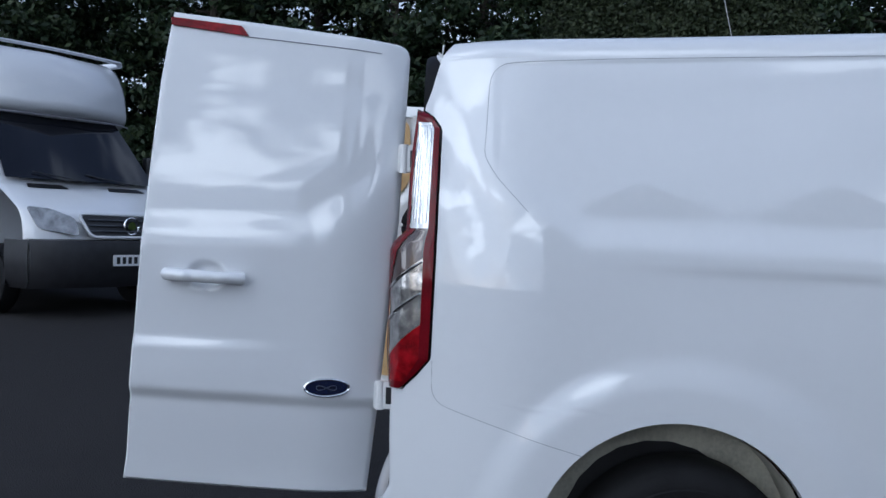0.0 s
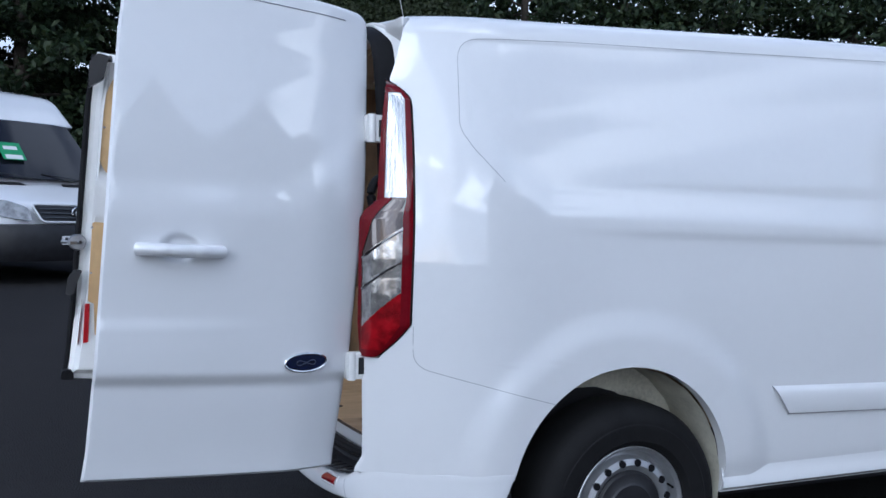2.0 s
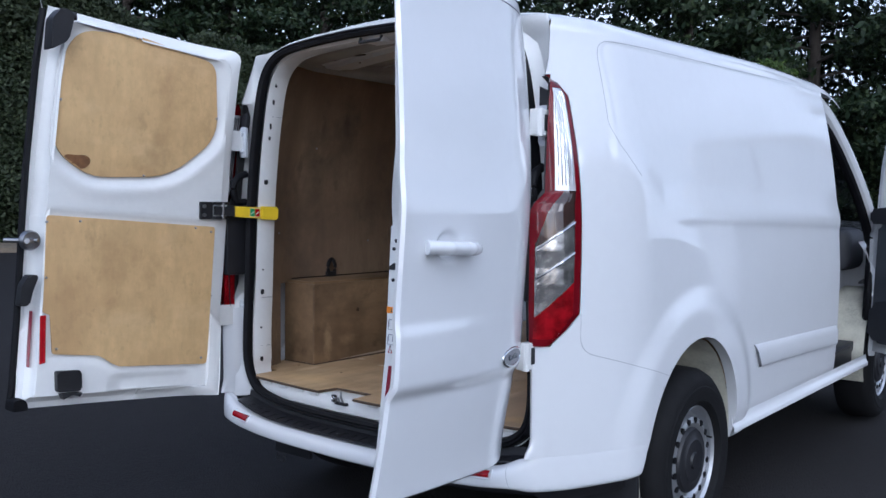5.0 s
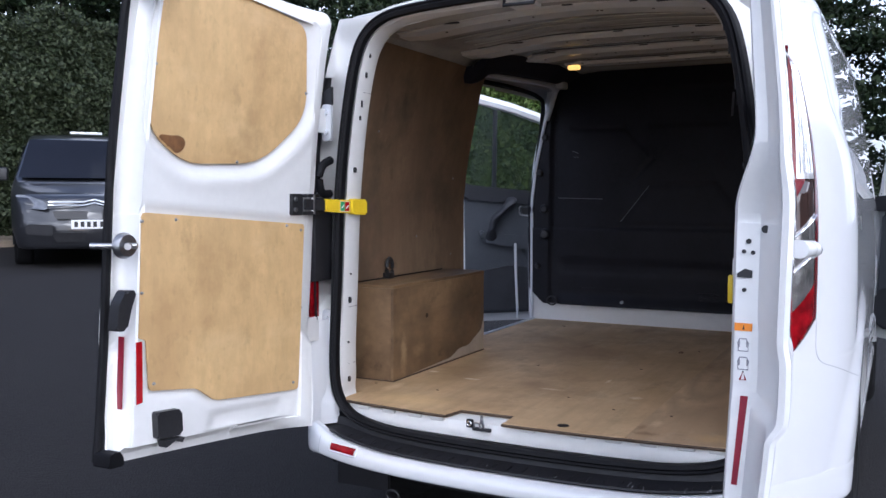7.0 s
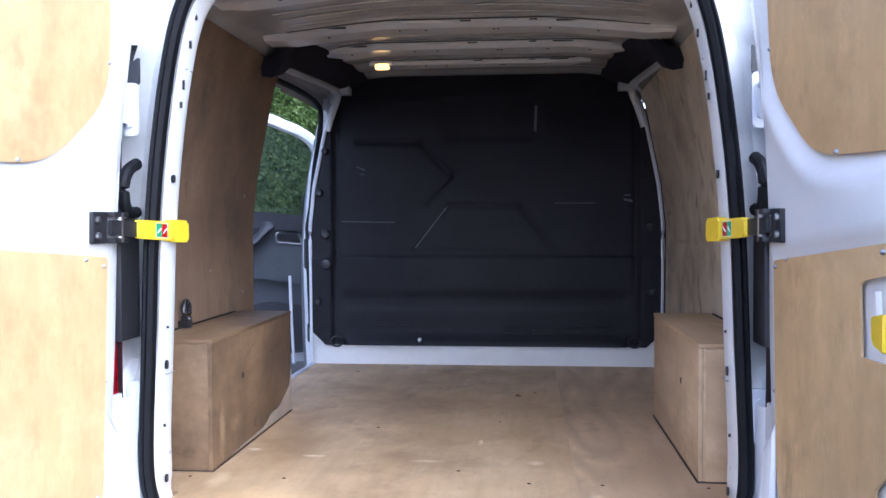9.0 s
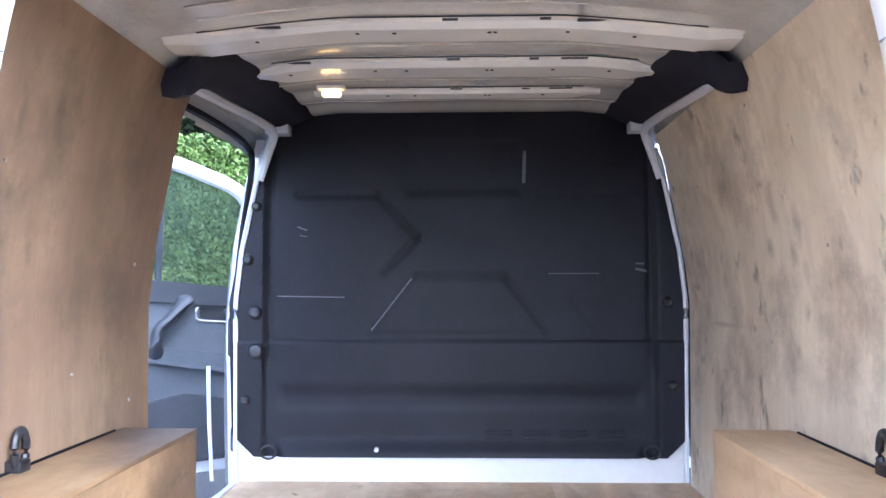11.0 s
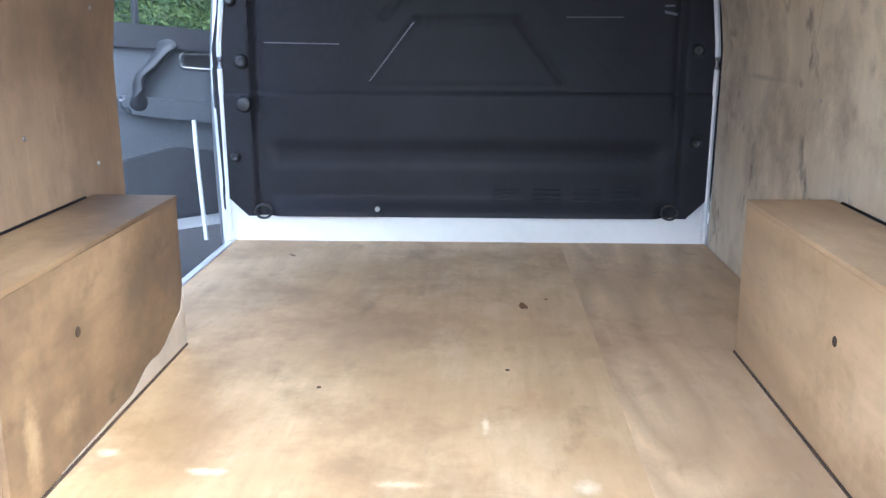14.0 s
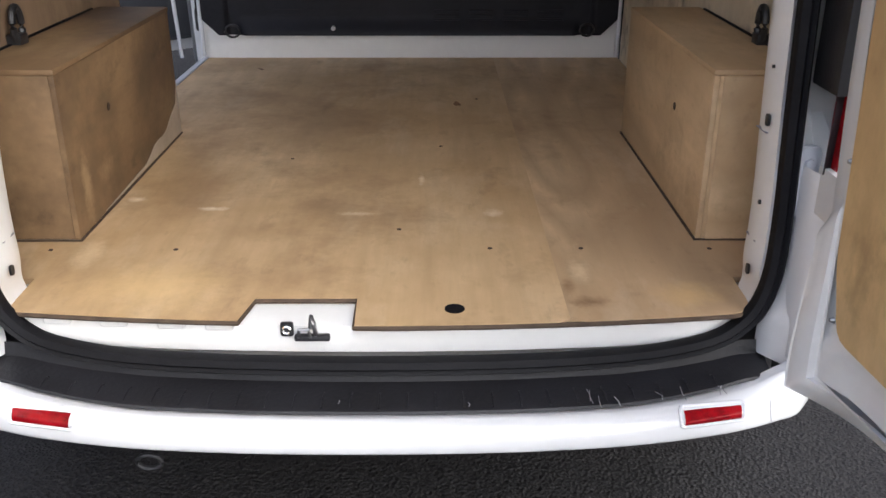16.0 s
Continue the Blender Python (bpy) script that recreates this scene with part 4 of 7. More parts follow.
# ---- wheels ----
def wheel(x, s, front=False):
    y = 0.945
    hub = (x, s * y, HUB_Z)
    w = part("wheel", turned([(0.10, -s * 0.06), (0.12, -s * 0.02), (0.145, -s * 0.005), (0.165, -s * 0.012), (0.172, -s * 0.045), (0.190, -s * 0.05), (0.196, -s * 0.01), (0.207, s * 0.0), (0.212, -s * 0.004), (0.212, -s * 0.02), (0.195, -s * 0.16)], hub, 56), WHEELPAINT, van, "steel wheel with silver paint and a black hub cover")
    part("tyre", turned([(0.200, -s * 0.02), (0.214, s * 0.004), (0.228, s * 0.014), (0.232, s * 0.019), (0.240, s * 0.019), (0.262, s * 0.023), (0.285, s * 0.024), (0.289, s * 0.021), (0.300, s * 0.021), (0.318, s * 0.014), (0.340, -s * 0.004), (0.353, -s * 0.03), (0.355, -s * 0.10), (0.353, -s * 0.17), (0.338, -s * 0.195), (0.27, -s * 0.215), (0.20, -s * 0.19)], hub, 64), TYRE, w, "black tyre")
    part("hub_cover", turned([(0.0, s * 0.010), (0.03, s * 0.012), (0.034, s * 0.004), (0.08, s * 0.006), (0.088, s * 0.0), (0.118, -s * 0.002), (0.126, -s * 0.012), (0.128, -s * 0.03)], hub, 40), PLASTIC, w, "black plastic hub cover")
    for k in range(16):
        a = 2 * math.pi * (k + 0.5) / 16
        cx, cz = hub[0] + 0.153 * math.cos(a), hub[2] + 0.153 * math.sin(a)
        part("vent_hole", rod((cx, hub[1] - s * 0.004, cz), (cx, hub[1] - s * 0.03, cz), 0.0125, seg=12), RUBBER, w)
    part("valve", rod((hub[0] + 0.17, hub[1] - s * 0.03, hub[2] + 0.06), (hub[0] + 0.165, hub[1] + s * 0.005, hub[2] + 0.058), 0.004), RUBBER, w)
    return w


for s in (-1, 1):
    wheel(HUB_R, s)
    wheel(HUB_F, s, True)
    # arch liner
    for hx, cx in ((HUB_R, ARCH[0]), (HUB_F, HUB_F)):
        rows = []
        for y in (0.94, 0.90, 0.84, 0.78, 0.72, 0.71):
            r = ARCH[2] - 0.006 if y > 0.715 else 0.30
            rows.append([(cx + (r + 0.0015 * math.sin(a * 23)) * math.cos(a), s * y, ARCH[1] + (r + 0.0015 * math.sin(a * 23)) * math.sin(a)) for a in np.linspace(-0.35, math.pi + 0.35, 60)])
        liner = sheet("arch_liner", rows, LINER, van, "dusty pale wheel arch liner")
        sheet("liner_wall", [rows[-1], [(cx, s * 0.705, ARCH[1])] * 60], PLASTIC, liner)
    part("mud_flap", block(0.325, 0.345, s * 0.70, s * 0.94, 0.16, 0.46, 0.006), PLASTIC, van, "black mud flap")

# side rubbing strip and sill
def rub_strip(s):
    rows = []
    us = np.linspace(0, 1, 40)
    for v, out in ((0, 0.0), (0.04, 0.010), (0.12, 0.013), (0.62, 0.014), (0.78, 0.012), (0.94, 0.006), (1, 0.0)):
        rows.append([(lerp(1.425, 2.585, u) - 0.075 * v * (1 - u), s * (side_y(lerp(1.4, 2.58, u), 0.66, True) + out + 0.001), lerp(0.646, 0.752, v) - 0.035 * u) for u in us])
    strip = sheet("rubbing_strip", rows, WHITE, van, "white plastic rubbing strip along the flank")
    edge = [rows[0][i] for i in range(40)] + [rows[k][-1] for k in range(7)] + [rows[-1][i] for i in range(39, -1, -1)] + [rows[k][0] for k in range(6, -1, -1)]
    part("strip_gap", tube(edge, 0.0015, True, 6), GAP_CREASE, strip)


rub_strip(-1)
for s in (-1, 1):
    rows = [[(x, s * y, z) for x in np.linspace(1.152, 3.30, 30)] for y, z in ((0.952, 0.47), (0.956, 0.44), (0.965, 0.425), (0.966, 0.405), (0.95, 0.392), (0.80, 0.385))]
    sheet("side_sill", rows, WHITE, van, "white sill below the doors")
part("underbody", block(0.55, 4.3, -0.66, 0.66, 0.26, 0.46, 0.02), PLASTIC, van, "dark underbody")
part("underbody", block(1.2, 3.2, -0.90, 0.90, 0.40, 0.52, 0.01), PLASTIC, van)

# ---- rear doors, both swung open a little past square ----
XH = ((0.53, -0.178), (0.94, -0.132), (1.39, -0.092), (1.98, -0.072))
XF = ((0.53, -0.923), (0.67, -0.902), (0.92, -0.881), (1.3, -0.857), (1.82, -0.823), (2.05, -0.795))
YF = ((0.55, 0.872), (0.84, 0.890), (0.90, 0.908), (1.02, 0.906), (1.35, 0.912), (1.5, 0.905), (1.82, 0.868), (2.05, 0.822))


door_face = smooth_table([(0.3, 0.908)] + [p for p in YF if p[0] > 0.88], 0.06)


def door_xz(a, b):
    """a: 0 at the hinge, 1 at the free edge; b: 0 at the foot, 1 at the top."""
    z = lerp(lerp(0.540, 0.592, a), lerp(1.958, 2.030, a), b)
    if a < 0.055 and b > 0.93:
        q = (0.055 - a) / 0.055
        z -= 0.036 * (1 - math.sqrt(max(0.0, 1 - q * q))) * (b - 0.93) / 0.07
    return lerp(curve1(XH, z), curve1(XF, z), a), z


def door_y(x, z):
    """Outer skin; positive half."""
    a = (x - curve1(XH, z)) / (curve1(XF, z) - curve1(XH, z))
    y = door_face(z) if z > 0.95 else curve1(YF, 0.95)
    y -= 0.118 * (x - curve1(XF, z))
    y -= 0.040 * (a - 0.5) ** 2 + 0.048 * max(0.0, (0.26 - a) / 0.26) ** 2
    crease = 0.832 + 0.04 * a
    if z < 0.95:
        y = curve1(YF, 0.95) - 0.118 * (x - curve1(XF, z)) - 0.040 * (a - 0.5) ** 2 - 0.048 * max(0.0, (0.26 - a) / 0.26) ** 2 - 0.020 * float(sstep(crease + 0.022, crease - 0.024, z)) - 0.025 * float(sstep(0.85, 0.56, z))
    y += 0.007 * float(sstep(1.03, 0.985, z - 0.02 * a)) * float(sstep(0.25, 0.8, a)) * float(sstep(0.80, 0.95, z))
    dish = math.hypot((x + 0.660) / 0.066, (z - 1.226) / (0.050 if z > 1.226 else 0.044))
    y -= 0.017 * float(sstep(1.0, 0.55, dish))
    shoulder = z - 1.375
    diag = (z - 1.375) * 0.80 - (x + 0.345) * 0.60
    inside = min(shoulder, diag)
    y -= 0.011 * float(sstep(-0.065, 0.060, inside)) * float(sstep(1.95 + 0.05 * a, 1.78, z)) * float(sstep(0.02, 0.17, a))
    return y


def inner_y(x, z):
    """Inner skin, facing into the opening when shut."""
    lean = curve1(((0.55, -0.015), (0.95, 0.0), (1.3, 0.0), (1.5, -0.006), (2.05, -0.045)), z)
    return 0.740 + 0.078 * (-x - 0.10) + lean


def rear_door(s):
    name = "rear_door"

    def lining_y(x, z):
        """The right leaf is thinner beside its upper panel and thicker below."""
        return inner_y(x, z) + ((0.043 * float(sstep(1.30, 1.47, z)) - 0.017) * float(sstep(-0.35, -0.75, x)) if s < 0 else 0.0)

    def set_back(x, z):
        """How much further than the other edges the right leaf's free edge is folded in."""
        return lerp(1.0, 2.05, float(sstep(0.12, 0.0, x - curve1(XF, z))) * float(sstep(1.50, 1.32, z))) if s < 0 else 1.0
    na, nb = 100, 190
    A, B = np.linspace(0, 1, na), np.linspace(0, 1, nb)
    P = np.zeros((nb, na, 3))
    for i, b in enumerate(B):
        for j, a in enumerate(A):
            x, z = door_xz(a, b)
            y = door_y(x, z)
            e = min(a * 0.75, (1 - a) * 0.75, b * 1.4, (1 - b) * 1.4)
            y -= 0.010 * (1 - min(1, e / 0.010)) ** 2
            P[i, j] = (x, s * y, z)
    door = sheet(name, P, WHITE, van, "white rear door standing open, lined inside with plywood" if s > 0 else "white rear door standing open with a pull handle and oval badge")
    # returned edges
    rim = [P[0, j] for j in range(na)] + [P[i, na - 1] for i in range(1, nb)] + [P[nb - 1, j] for j in range(na - 2, -1, -1)] + [P[i, 0] for i in range(nb - 2, 0, -1)]
    cen = np.mean(rim, axis=0)

    def ring(inset, depth):
        out = []
        for p in rim:
            x = p[0] + np.sign(cen[0] - p[0]) * min(inset * set_back(p[0], p[2]), abs(cen[0] - p[0]))
            z = p[2] + np.sign(cen[2] - p[2]) * min(inset, abs(cen[2] - p[2]))
            y = lerp(abs(p[1]), lining_y(x, z), depth)
            out.append((x, s * y, z))
        return out

    sheet("door_edge", [rim, ring(0.002, 0.12), ring(0.022, 0.16), ring(0.034, 0.40), ring(0.0425, 0.54), ring(0.044, 0.95), ring(0.050, 1.0)], WHITE_IN, door, "white folded door edge", closed=True)

    # inner skin with pressed wells
    UP = rounded([(-0.175, 1.90), (-0.155, 1.60), (-0.36, 1.435), (-0.66, 1.425), (-0.795, 1.52), (-0.775, 1.82), (-0.72, 1.955), (-0.50, 1.965)], [0.05, 0.09, 0.10, 0.06, 0.10, 0.06, 0.07, 0.05], 6)
    LOW = rounded([(-0.165, 1.235), (-0.210, 0.672), (-0.575, 0.708), (-0.640, 0.758), (-0.805, 0.782), (-0.808, 0.925), (-0.832, 0.935), (-0.815, 1.285)], [0.012, 0.02, 0.02, 0.02, 0.012, 0.006, 0.006, 0.014], 4)

    def inside(poly, x, z):
        hit = False
        for i in range(len(poly)):
            (x0, z0), (x1, z1) = poly[i - 1], poly[i]
            if (z0 > z) != (z1 > z) and x < (x1 - x0) * (z - z0) / (z1 - z0) + x0:
                hit = not hit
        return hit

    def dist(poly, x, z):
        p, best = Vector((x, z)), 9
        for i in range(len(poly)):
            a, b = Vector(poly[i - 1]), Vector(poly[i])
            t = max(0, min(1, (p - a).dot(b - a) / max(1e-9, (b - a).length_squared)))
            best = min(best, (p - a - (b - a) * t).length)
        return -best if inside(poly, x, z) else best

    na, nb = 60, 110
    Q = np.zeros((nb, na, 3))
    for i in range(nb):
        for j in range(na):
            b = lerp(0.033, 0.968, i / (nb - 1))
            height = lerp(0.566, 1.994, b)
            a = lerp(0.055, 0.945 if s > 0 else lerp(0.872, 0.94, float(sstep(1.32, 1.50, height))), j / (na - 1))
            x, z = door_xz(a, b)
            y = lining_y(x, z)
            du, dl = dist(UP, x, z), dist(LOW, x, z)
            y += 0.020 * float(sstep(0.055, 0.0, du)) - 0.004 * float(sstep(0.10, 0.05, du)) * float(sstep(0.02, 0.05, du))
            y += 0.010 * float(sstep(0.03, 0.0, dl))
            y += 0.014 * float(sstep(0.075, 0.045, z - 0.585 - 0.05 * a)) * float(sstep(0.10, 0.2, a)) * float(sstep(0.62, 0.52, a))
            Q[i, j] = (x, s * y, z)
    skin = sheet("inner_skin", Q, WHITE_IN, door, "white pressed inner door skin")
    low = LOW if s > 0 else rounded([(-0.168, 1.228), (-0.205, 0.80), (-0.255, 0.676), (-0.690, 0.692), (-0.682, 0.885), (-0.715, 0.910), (-0.765, 0.930), (-0.765, 1.087), (-0.616, 1.085), (-0.606, 1.205), (-0.630, 1.214), (-0.755, 1.232), (-0.752, 1.280)], [0.012, 0.03, 0.03, 0.02, 0.012, 0.012, 0.006, 0.006, 0.006, 0.006, 0.006, 0.006, 0.012], 3)
    for tag, poly, off in (("door_panel", UP, 0.014), ("door_panel", low, 0.004)):
        ob = part(tag, prism(poly, lambda u, v, q, off=off: (u, s * (lining_y(u, v) + off - 0.005 * q), v)), PLY_DOOR, door, "varnished plywood door panel with stains")
    if s > 0:
        patch = [(-0.712 + 0.044 * math.cos(a) * (1 + 0.15 * math.sin(3 * a + 1)), 1.480 + 0.034 * math.sin(a) * (1 + 0.3 * math.cos(2 * a))) for a in np.linspace(0, 2 * math.pi, 26)[:-1]]
        for i, (u, v) in enumerate(patch):
            while not inside(UP, u, v):
                u, v = lerp(u, -0.66, 0.08), lerp(v, 1.53, 0.08)
            patch[i] = (u, v)
        part("panel_stain", prism(patch, lambda u, v, q: (u, s * (lining_y(u, v) + 0.0062 - 0.0006 * q), v)), STAIN, door, "brown water stain")
    spots = ((-0.50, 1.955), (-0.163, 1.68), (-0.77, 1.70), (-0.46, 1.437), (-0.25, 1.232), (-0.70, 1.262), (-0.815, 1.26), (-0.183, 1.215), (-0.185, 0.95), (-0.82, 1.06), (-0.50, 0.955), (-0.235, 0.70), (-0.79, 0.80))
    for x, z in spots:
        if s < 0 and x < -0.76:
            continue
        off = 0.007 if z > 1.4 else -0.003
        part("screw", rod((x, s * (lining_y(x, z) + off + 0.004), z), (x, s * (lining_y(x, z) + off - 0.003), z), 0.006, 0.003, 10), STEEL, door)
    # hinges
    for z in (1.598, 0.862):
        hx = curve1(XH, z)
        arm = part("hinge", prism(rounded([(hx - 0.012, z - 0.042), (hx + 0.082, z - 0.042), (hx + 0.082, z + 0.042), (hx - 0.012, z + 0.042)], 0.006, 3), lambda u, v, q, z=z: (u, s * (lerp(0.755, 0.785, q)), v), 0.003), WHITE_IN, door, "white painted door hinge")
        part("hinge_knuckle", rod((hx + 0.006, s * 0.778, z - 0.044), (hx + 0.006, s * 0.778, z + 0.044), 0.013, seg=16), WHITE_IN, arm)
        part("hinge_slot", block(hx + 0.026, hx + 0.048, s * 0.784, s * 0.788, z - 0.026, z + 0.026, 0), PLASTIC, arm)
        plate = part("hinge_plate", prism(rounded([(0.735, z - 0.07), (0.775, z - 0.07), (0.775, z + 0.06), (0.735, z + 0.06)], 0.012, 4), lambda u, v, q: (-0.005 - 0.012 * q, s * u, v), 0.003), BODYGREY, van, "painted hinge plate on the pillar")
        for dz in (-0.04, 0.03):
            part("bolt", rod((-0.016, s * 0.755, z + dz), (-0.026, s * 0.755, z + dz), 0.010, seg=6), BODYGREY, plate)
    # black cable boot between pillar and door
    part("cable_boot", tube(fine([(-0.005, s * 0.745, 1.46), (-0.05, s * 0.748, 1.44), (-0.07, s * 0.75, 1.40), (-0.055, s * 0.75, 1.345), (-0.01, s * 0.745, 1.34)], 5), 0.015, seg=10), RUBBER, van, "black rubber cable boot")
    part("hinge_blank", prism([(0.735, 1.66), (0.775, 1.62), (0.775, 1.70), (0.735, 1.72)], lambda u, v, q: (0.0 - 0.012 * q, s * u, v)), PLASTIC, van)

    # check strap
    z0 = 1.303
    br = part("strap_bracket", prism(rounded([(-0.235, z0 - 0.036), (-0.180, z0 - 0.036), (-0.180, z0 + 0.036), (-0.235, z0 + 0.036)], 0.004, 3), lambda u, v, q: (u, s * (lining_y(u, v) - 0.010 * q), v), 0.002), PLASTIC, door, "black strap bracket")
    for dz in (-0.018, 0.018):
        part("bracket_bolt", rod((-0.220, s * (lining_y(-0.22, z0) - 0.008), z0 + dz), (-0.220, s * (lining_y(-0.22, z0) - 0.017), z0 + dz), 0.008, seg=6), STEEL, br)
    for dz in (-0.030, 0.030):
        part("bracket_ear", block(-0.180, -0.112, s * 0.718, s * 0.738, z0 + dz - 0.006, z0 + dz + 0.006, 0.002), PLASTIC, br)
    part("bracket_roller", rod((-0.142, s * 0.726, z0 - 0.034), (-0.142, s * 0.726, z0 + 0.034), 0.010, seg=12), STEEL, br)
    def on_strap(u, v, out):
        return (u, s * (0.735 - 0.22 * (u + 0.178) - out), z0 - 0.012 * (u + 0.178) / 0.26 + v)

    strap = part("check_strap", prism(rounded([(-0.178, -0.018), (0.080, -0.018), (0.080, 0.018), (-0.178, 0.018)], 0.004, 3), lambda u, v, q: on_strap(u, v, 0.010 * q)), PLASTIC, door, "black and yellow check strap")
    part("strap_cover", prism(rounded([(-0.095, -0.022), (0.06, -0.024), (0.06, 0.024), (-0.095, 0.022)], 0.008, 4), lambda u, v, q: on_strap(u, v, 0.004 + 0.014 * q), 0.005), YELLOW, strap, "yellow plastic strap cover")
    part("strap_end", prism(rounded([(0.022, -0.028), (0.092, -0.028), (0.092, 0.028), (0.022, 0.028)], 0.008, 4), lambda u, v, q: on_strap(u, v + 0.001, -0.004 + 0.028 * q), 0.006), YELLOW, strap)
    for u0, mat in ((-0.032, GREEN), (-0.010, REDBRIGHT)):
        part("strap_label", prism([(u0, -0.016), (u0 + 0.020, -0.016), (u0 + 0.020, 0.016), (u0, 0.016)], lambda u, v, q: on_strap(u, v, 0.0175 + 0.0012 * q)), mat, strap)
        part("strap_mark", prism([(u0 + 0.004, -0.008), (u0 + 0.016, 0.002), (u0 + 0.016, 0.006), (u0 + 0.004, -0.004)], lambda u, v, q: on_strap(u, v, 0.0188 + 0.001 * q)), PAPER, strap)
    part("label_rim", tube([on_strap(u, v, 0.0185) for u, v in ((-0.034, -0.018), (0.012, -0.018), (0.012, 0.018), (-0.034, 0.018))], 0.001, True, 5), PAPER, strap)

    def edge_x(z):
        return curve1(XF, z)
    if s > 0:
        # latches and reflective strips on the left door
        part("top_latch", prism(rounded([(-0.835, 1.86), (-0.775, 1.90), (-0.755, 2.0), (-0.80, 2.01), (-0.83, 1.97)], 0.012, 4), lambda u, v, q: (u, s * (lining_y(u, v) + 0.0 - 0.05 * q), v), 0.006), PLASTIC, door, "black top latch")
        part("latch_nose", rod((-0.79, s * 0.73, 1.985), (-0.745, s * 0.715, 1.99), 0.014), PLASTIC, door)
        lock = part("lock_pin_plate", turned([(0.0, 0.0), (0.030, 0.0), (0.036, 0.012), (0.036, 0.02)], (-0.872, lining_y(-0.872, 1.195) - 0.015, 1.195), 20), STEEL, door, "steel lock striker")
        part("lock_pin", rod((-0.872, lining_y(-0.872, 1.195) - 0.02, 1.195), (-0.905, lining_y(-0.872, 1.195) - 0.05, 1.195), 0.009), STEEL, lock)
        part("lock_pin", rod((-0.86, lining_y(-0.86, 1.195) - 0.035, 1.195), (-0.93, 0.86, 1.195), 0.008), STEEL, lock)
        part("door_lever", prism(rounded([(-0.918, 0.965), (-0.885, 0.965), (-0.872, 1.02), (-0.852, 1.072), (-0.885, 1.075), (-0.908, 1.04)], 0.010, 4), lambda u, v, q: (u, s * (lining_y(u, v) + 0.012 - 0.035 * q), v), 0.006), PLASTIC, door, "black release lever")
        part("reflective_strip", prism([(-0.838, 0.752), (-0.818, 0.755), (-0.811, 0.925), (-0.831, 0.925)], lambda u, v, q: (u - 0.012, s * (lining_y(u, v) - 0.0015 - 0.001 * q), v)), REDBRIGHT, door, "red reflective strip")
        part("reflective_strip", prism([(0.30, 0.74), (0.55, 0.74), (0.55, 0.94), (0.30, 0.94)], lambda u, v, q: (edge_x(v) + 0.026 - 0.001 * q, s * lerp(lining_y(-0.88, v), 0.885, u), v)), REDDARK, door)
        well = part("bottom_latch", prism(rounded([(-0.80, 0.645), (-0.715, 0.64), (-0.715, 0.715), (-0.80, 0.722)], 0.010, 4), lambda u, v, q: (u, s * (lining_y(u, v) + 0.008 - 0.030 * q), v), 0.006), PLASTIC, door, "black bottom latch")
        part("latch_tongue", prism([(-0.79, 0.640), (-0.72, 0.635), (-0.73, 0.622), (-0.755, 0.632), (-0.785, 0.620)], lambda u, v, q: (u, s * (lining_y(u, v) - 0.005 - 0.030 * q), v)), PLASTIC, well)
        part("corner_rubber", prism(rounded([(-0.935, 0.592), (-0.885, 0.590), (-0.885, 0.615), (-0.90, 0.635), (-0.93, 0.63)], 0.008, 4), lambda u, v, q: (u, s * (0.80 + 0.06 * q), v)), RUBBER, door)
        part("edge_rubber", tube([(edge_x(z) - 0.008, 0.865 - 0.04 * float(sstep(1.3, 2.0, z)), z) for z in np.linspace(0.60, 2.02, 40)], 0.012, seg=8), RUBBER, door, "black edge seal")
    else:
        # free edge fittings of the right door
        def on_edge(t, z, out=0.0):
            return (edge_x(z) + 2.05 * float(np.interp(0.96 - 0.38 * t, (0.12, 0.16, 0.40, 0.54, 0.95, 1.0), (0.002, 0.022, 0.034, 0.0425, 0.044, 0.050))) - 0.003 - out, s * lerp(lining_y(-0.78, z), door_y(edge_x(z) + 0.01, z) - 0.010, 0.04 + 0.38 * t), z)

        for t, z, r in ((0.58, 1.242, 0.0055), (0.38, 1.221, 0.0045), (0.80, 1.219, 0.0045), (0.45, 1.142, 0.0045), (1.36, 1.268, 0.008)):
            part("edge_hole", rod(on_edge(t, z, -0.004), on_edge(t, z, 0.0035), r, seg=14), PLASTIC, door)
        part("edge_slot", prism([(0.10, 1.168), (0.80, 1.168), (0.80, 1.182), (0.45, 1.186), (0.10, 1.176)], lambda u, v, q: on_edge(u, v, -0.002 + 0.006 * q)), PLASTIC, door)
        part("warning_band", prism([(0.05, 1.058), (0.90, 1.058), (0.90, 1.074), (0.05, 1.074)], lambda u, v, q: on_edge(u, v, 0.002 + 0.001 * q)), ORANGE, door, "orange warning sticker band")
        part("warning_sign", prism([(0.44, 1.061), (0.54, 1.061), (0.49, 1.071)], lambda u, v, q: on_edge(u, v, 0.0034 + 0.001 * q)), PLASTIC, door)
        part("sticker", prism([(0.12, 0.955), (0.85, 0.955), (0.85, 1.056), (0.12, 1.056)], lambda u, v, q: on_edge(u, v, 0.002 + 0.0006 * q)), PAPER, door, "white sticker with grey pictograms")
        for zc in (1.030, 0.992):
            part("pictogram", tube([on_edge(0.48 + u, zc + v, 0.0032) for u, v in ((-0.22, -0.013), (0.22, -0.013), (0.24, 0.004), (0.15, 0.012), (-0.15, 0.012), (-0.24, 0.004))], 0.0012, True, 5), PRINT, door)
            part("pictogram_bar", tube([on_edge(0.30, zc - 0.005, 0.0032), on_edge(0.30, zc + 0.008, 0.0032)], 0.0014, seg=5), PRINT, door)
            part("pictogram_bar", tube([on_edge(0.66, zc - 0.005, 0.0032), on_edge(0.66, zc + 0.008, 0.0032)], 0.0014, seg=5), PRINT, door)
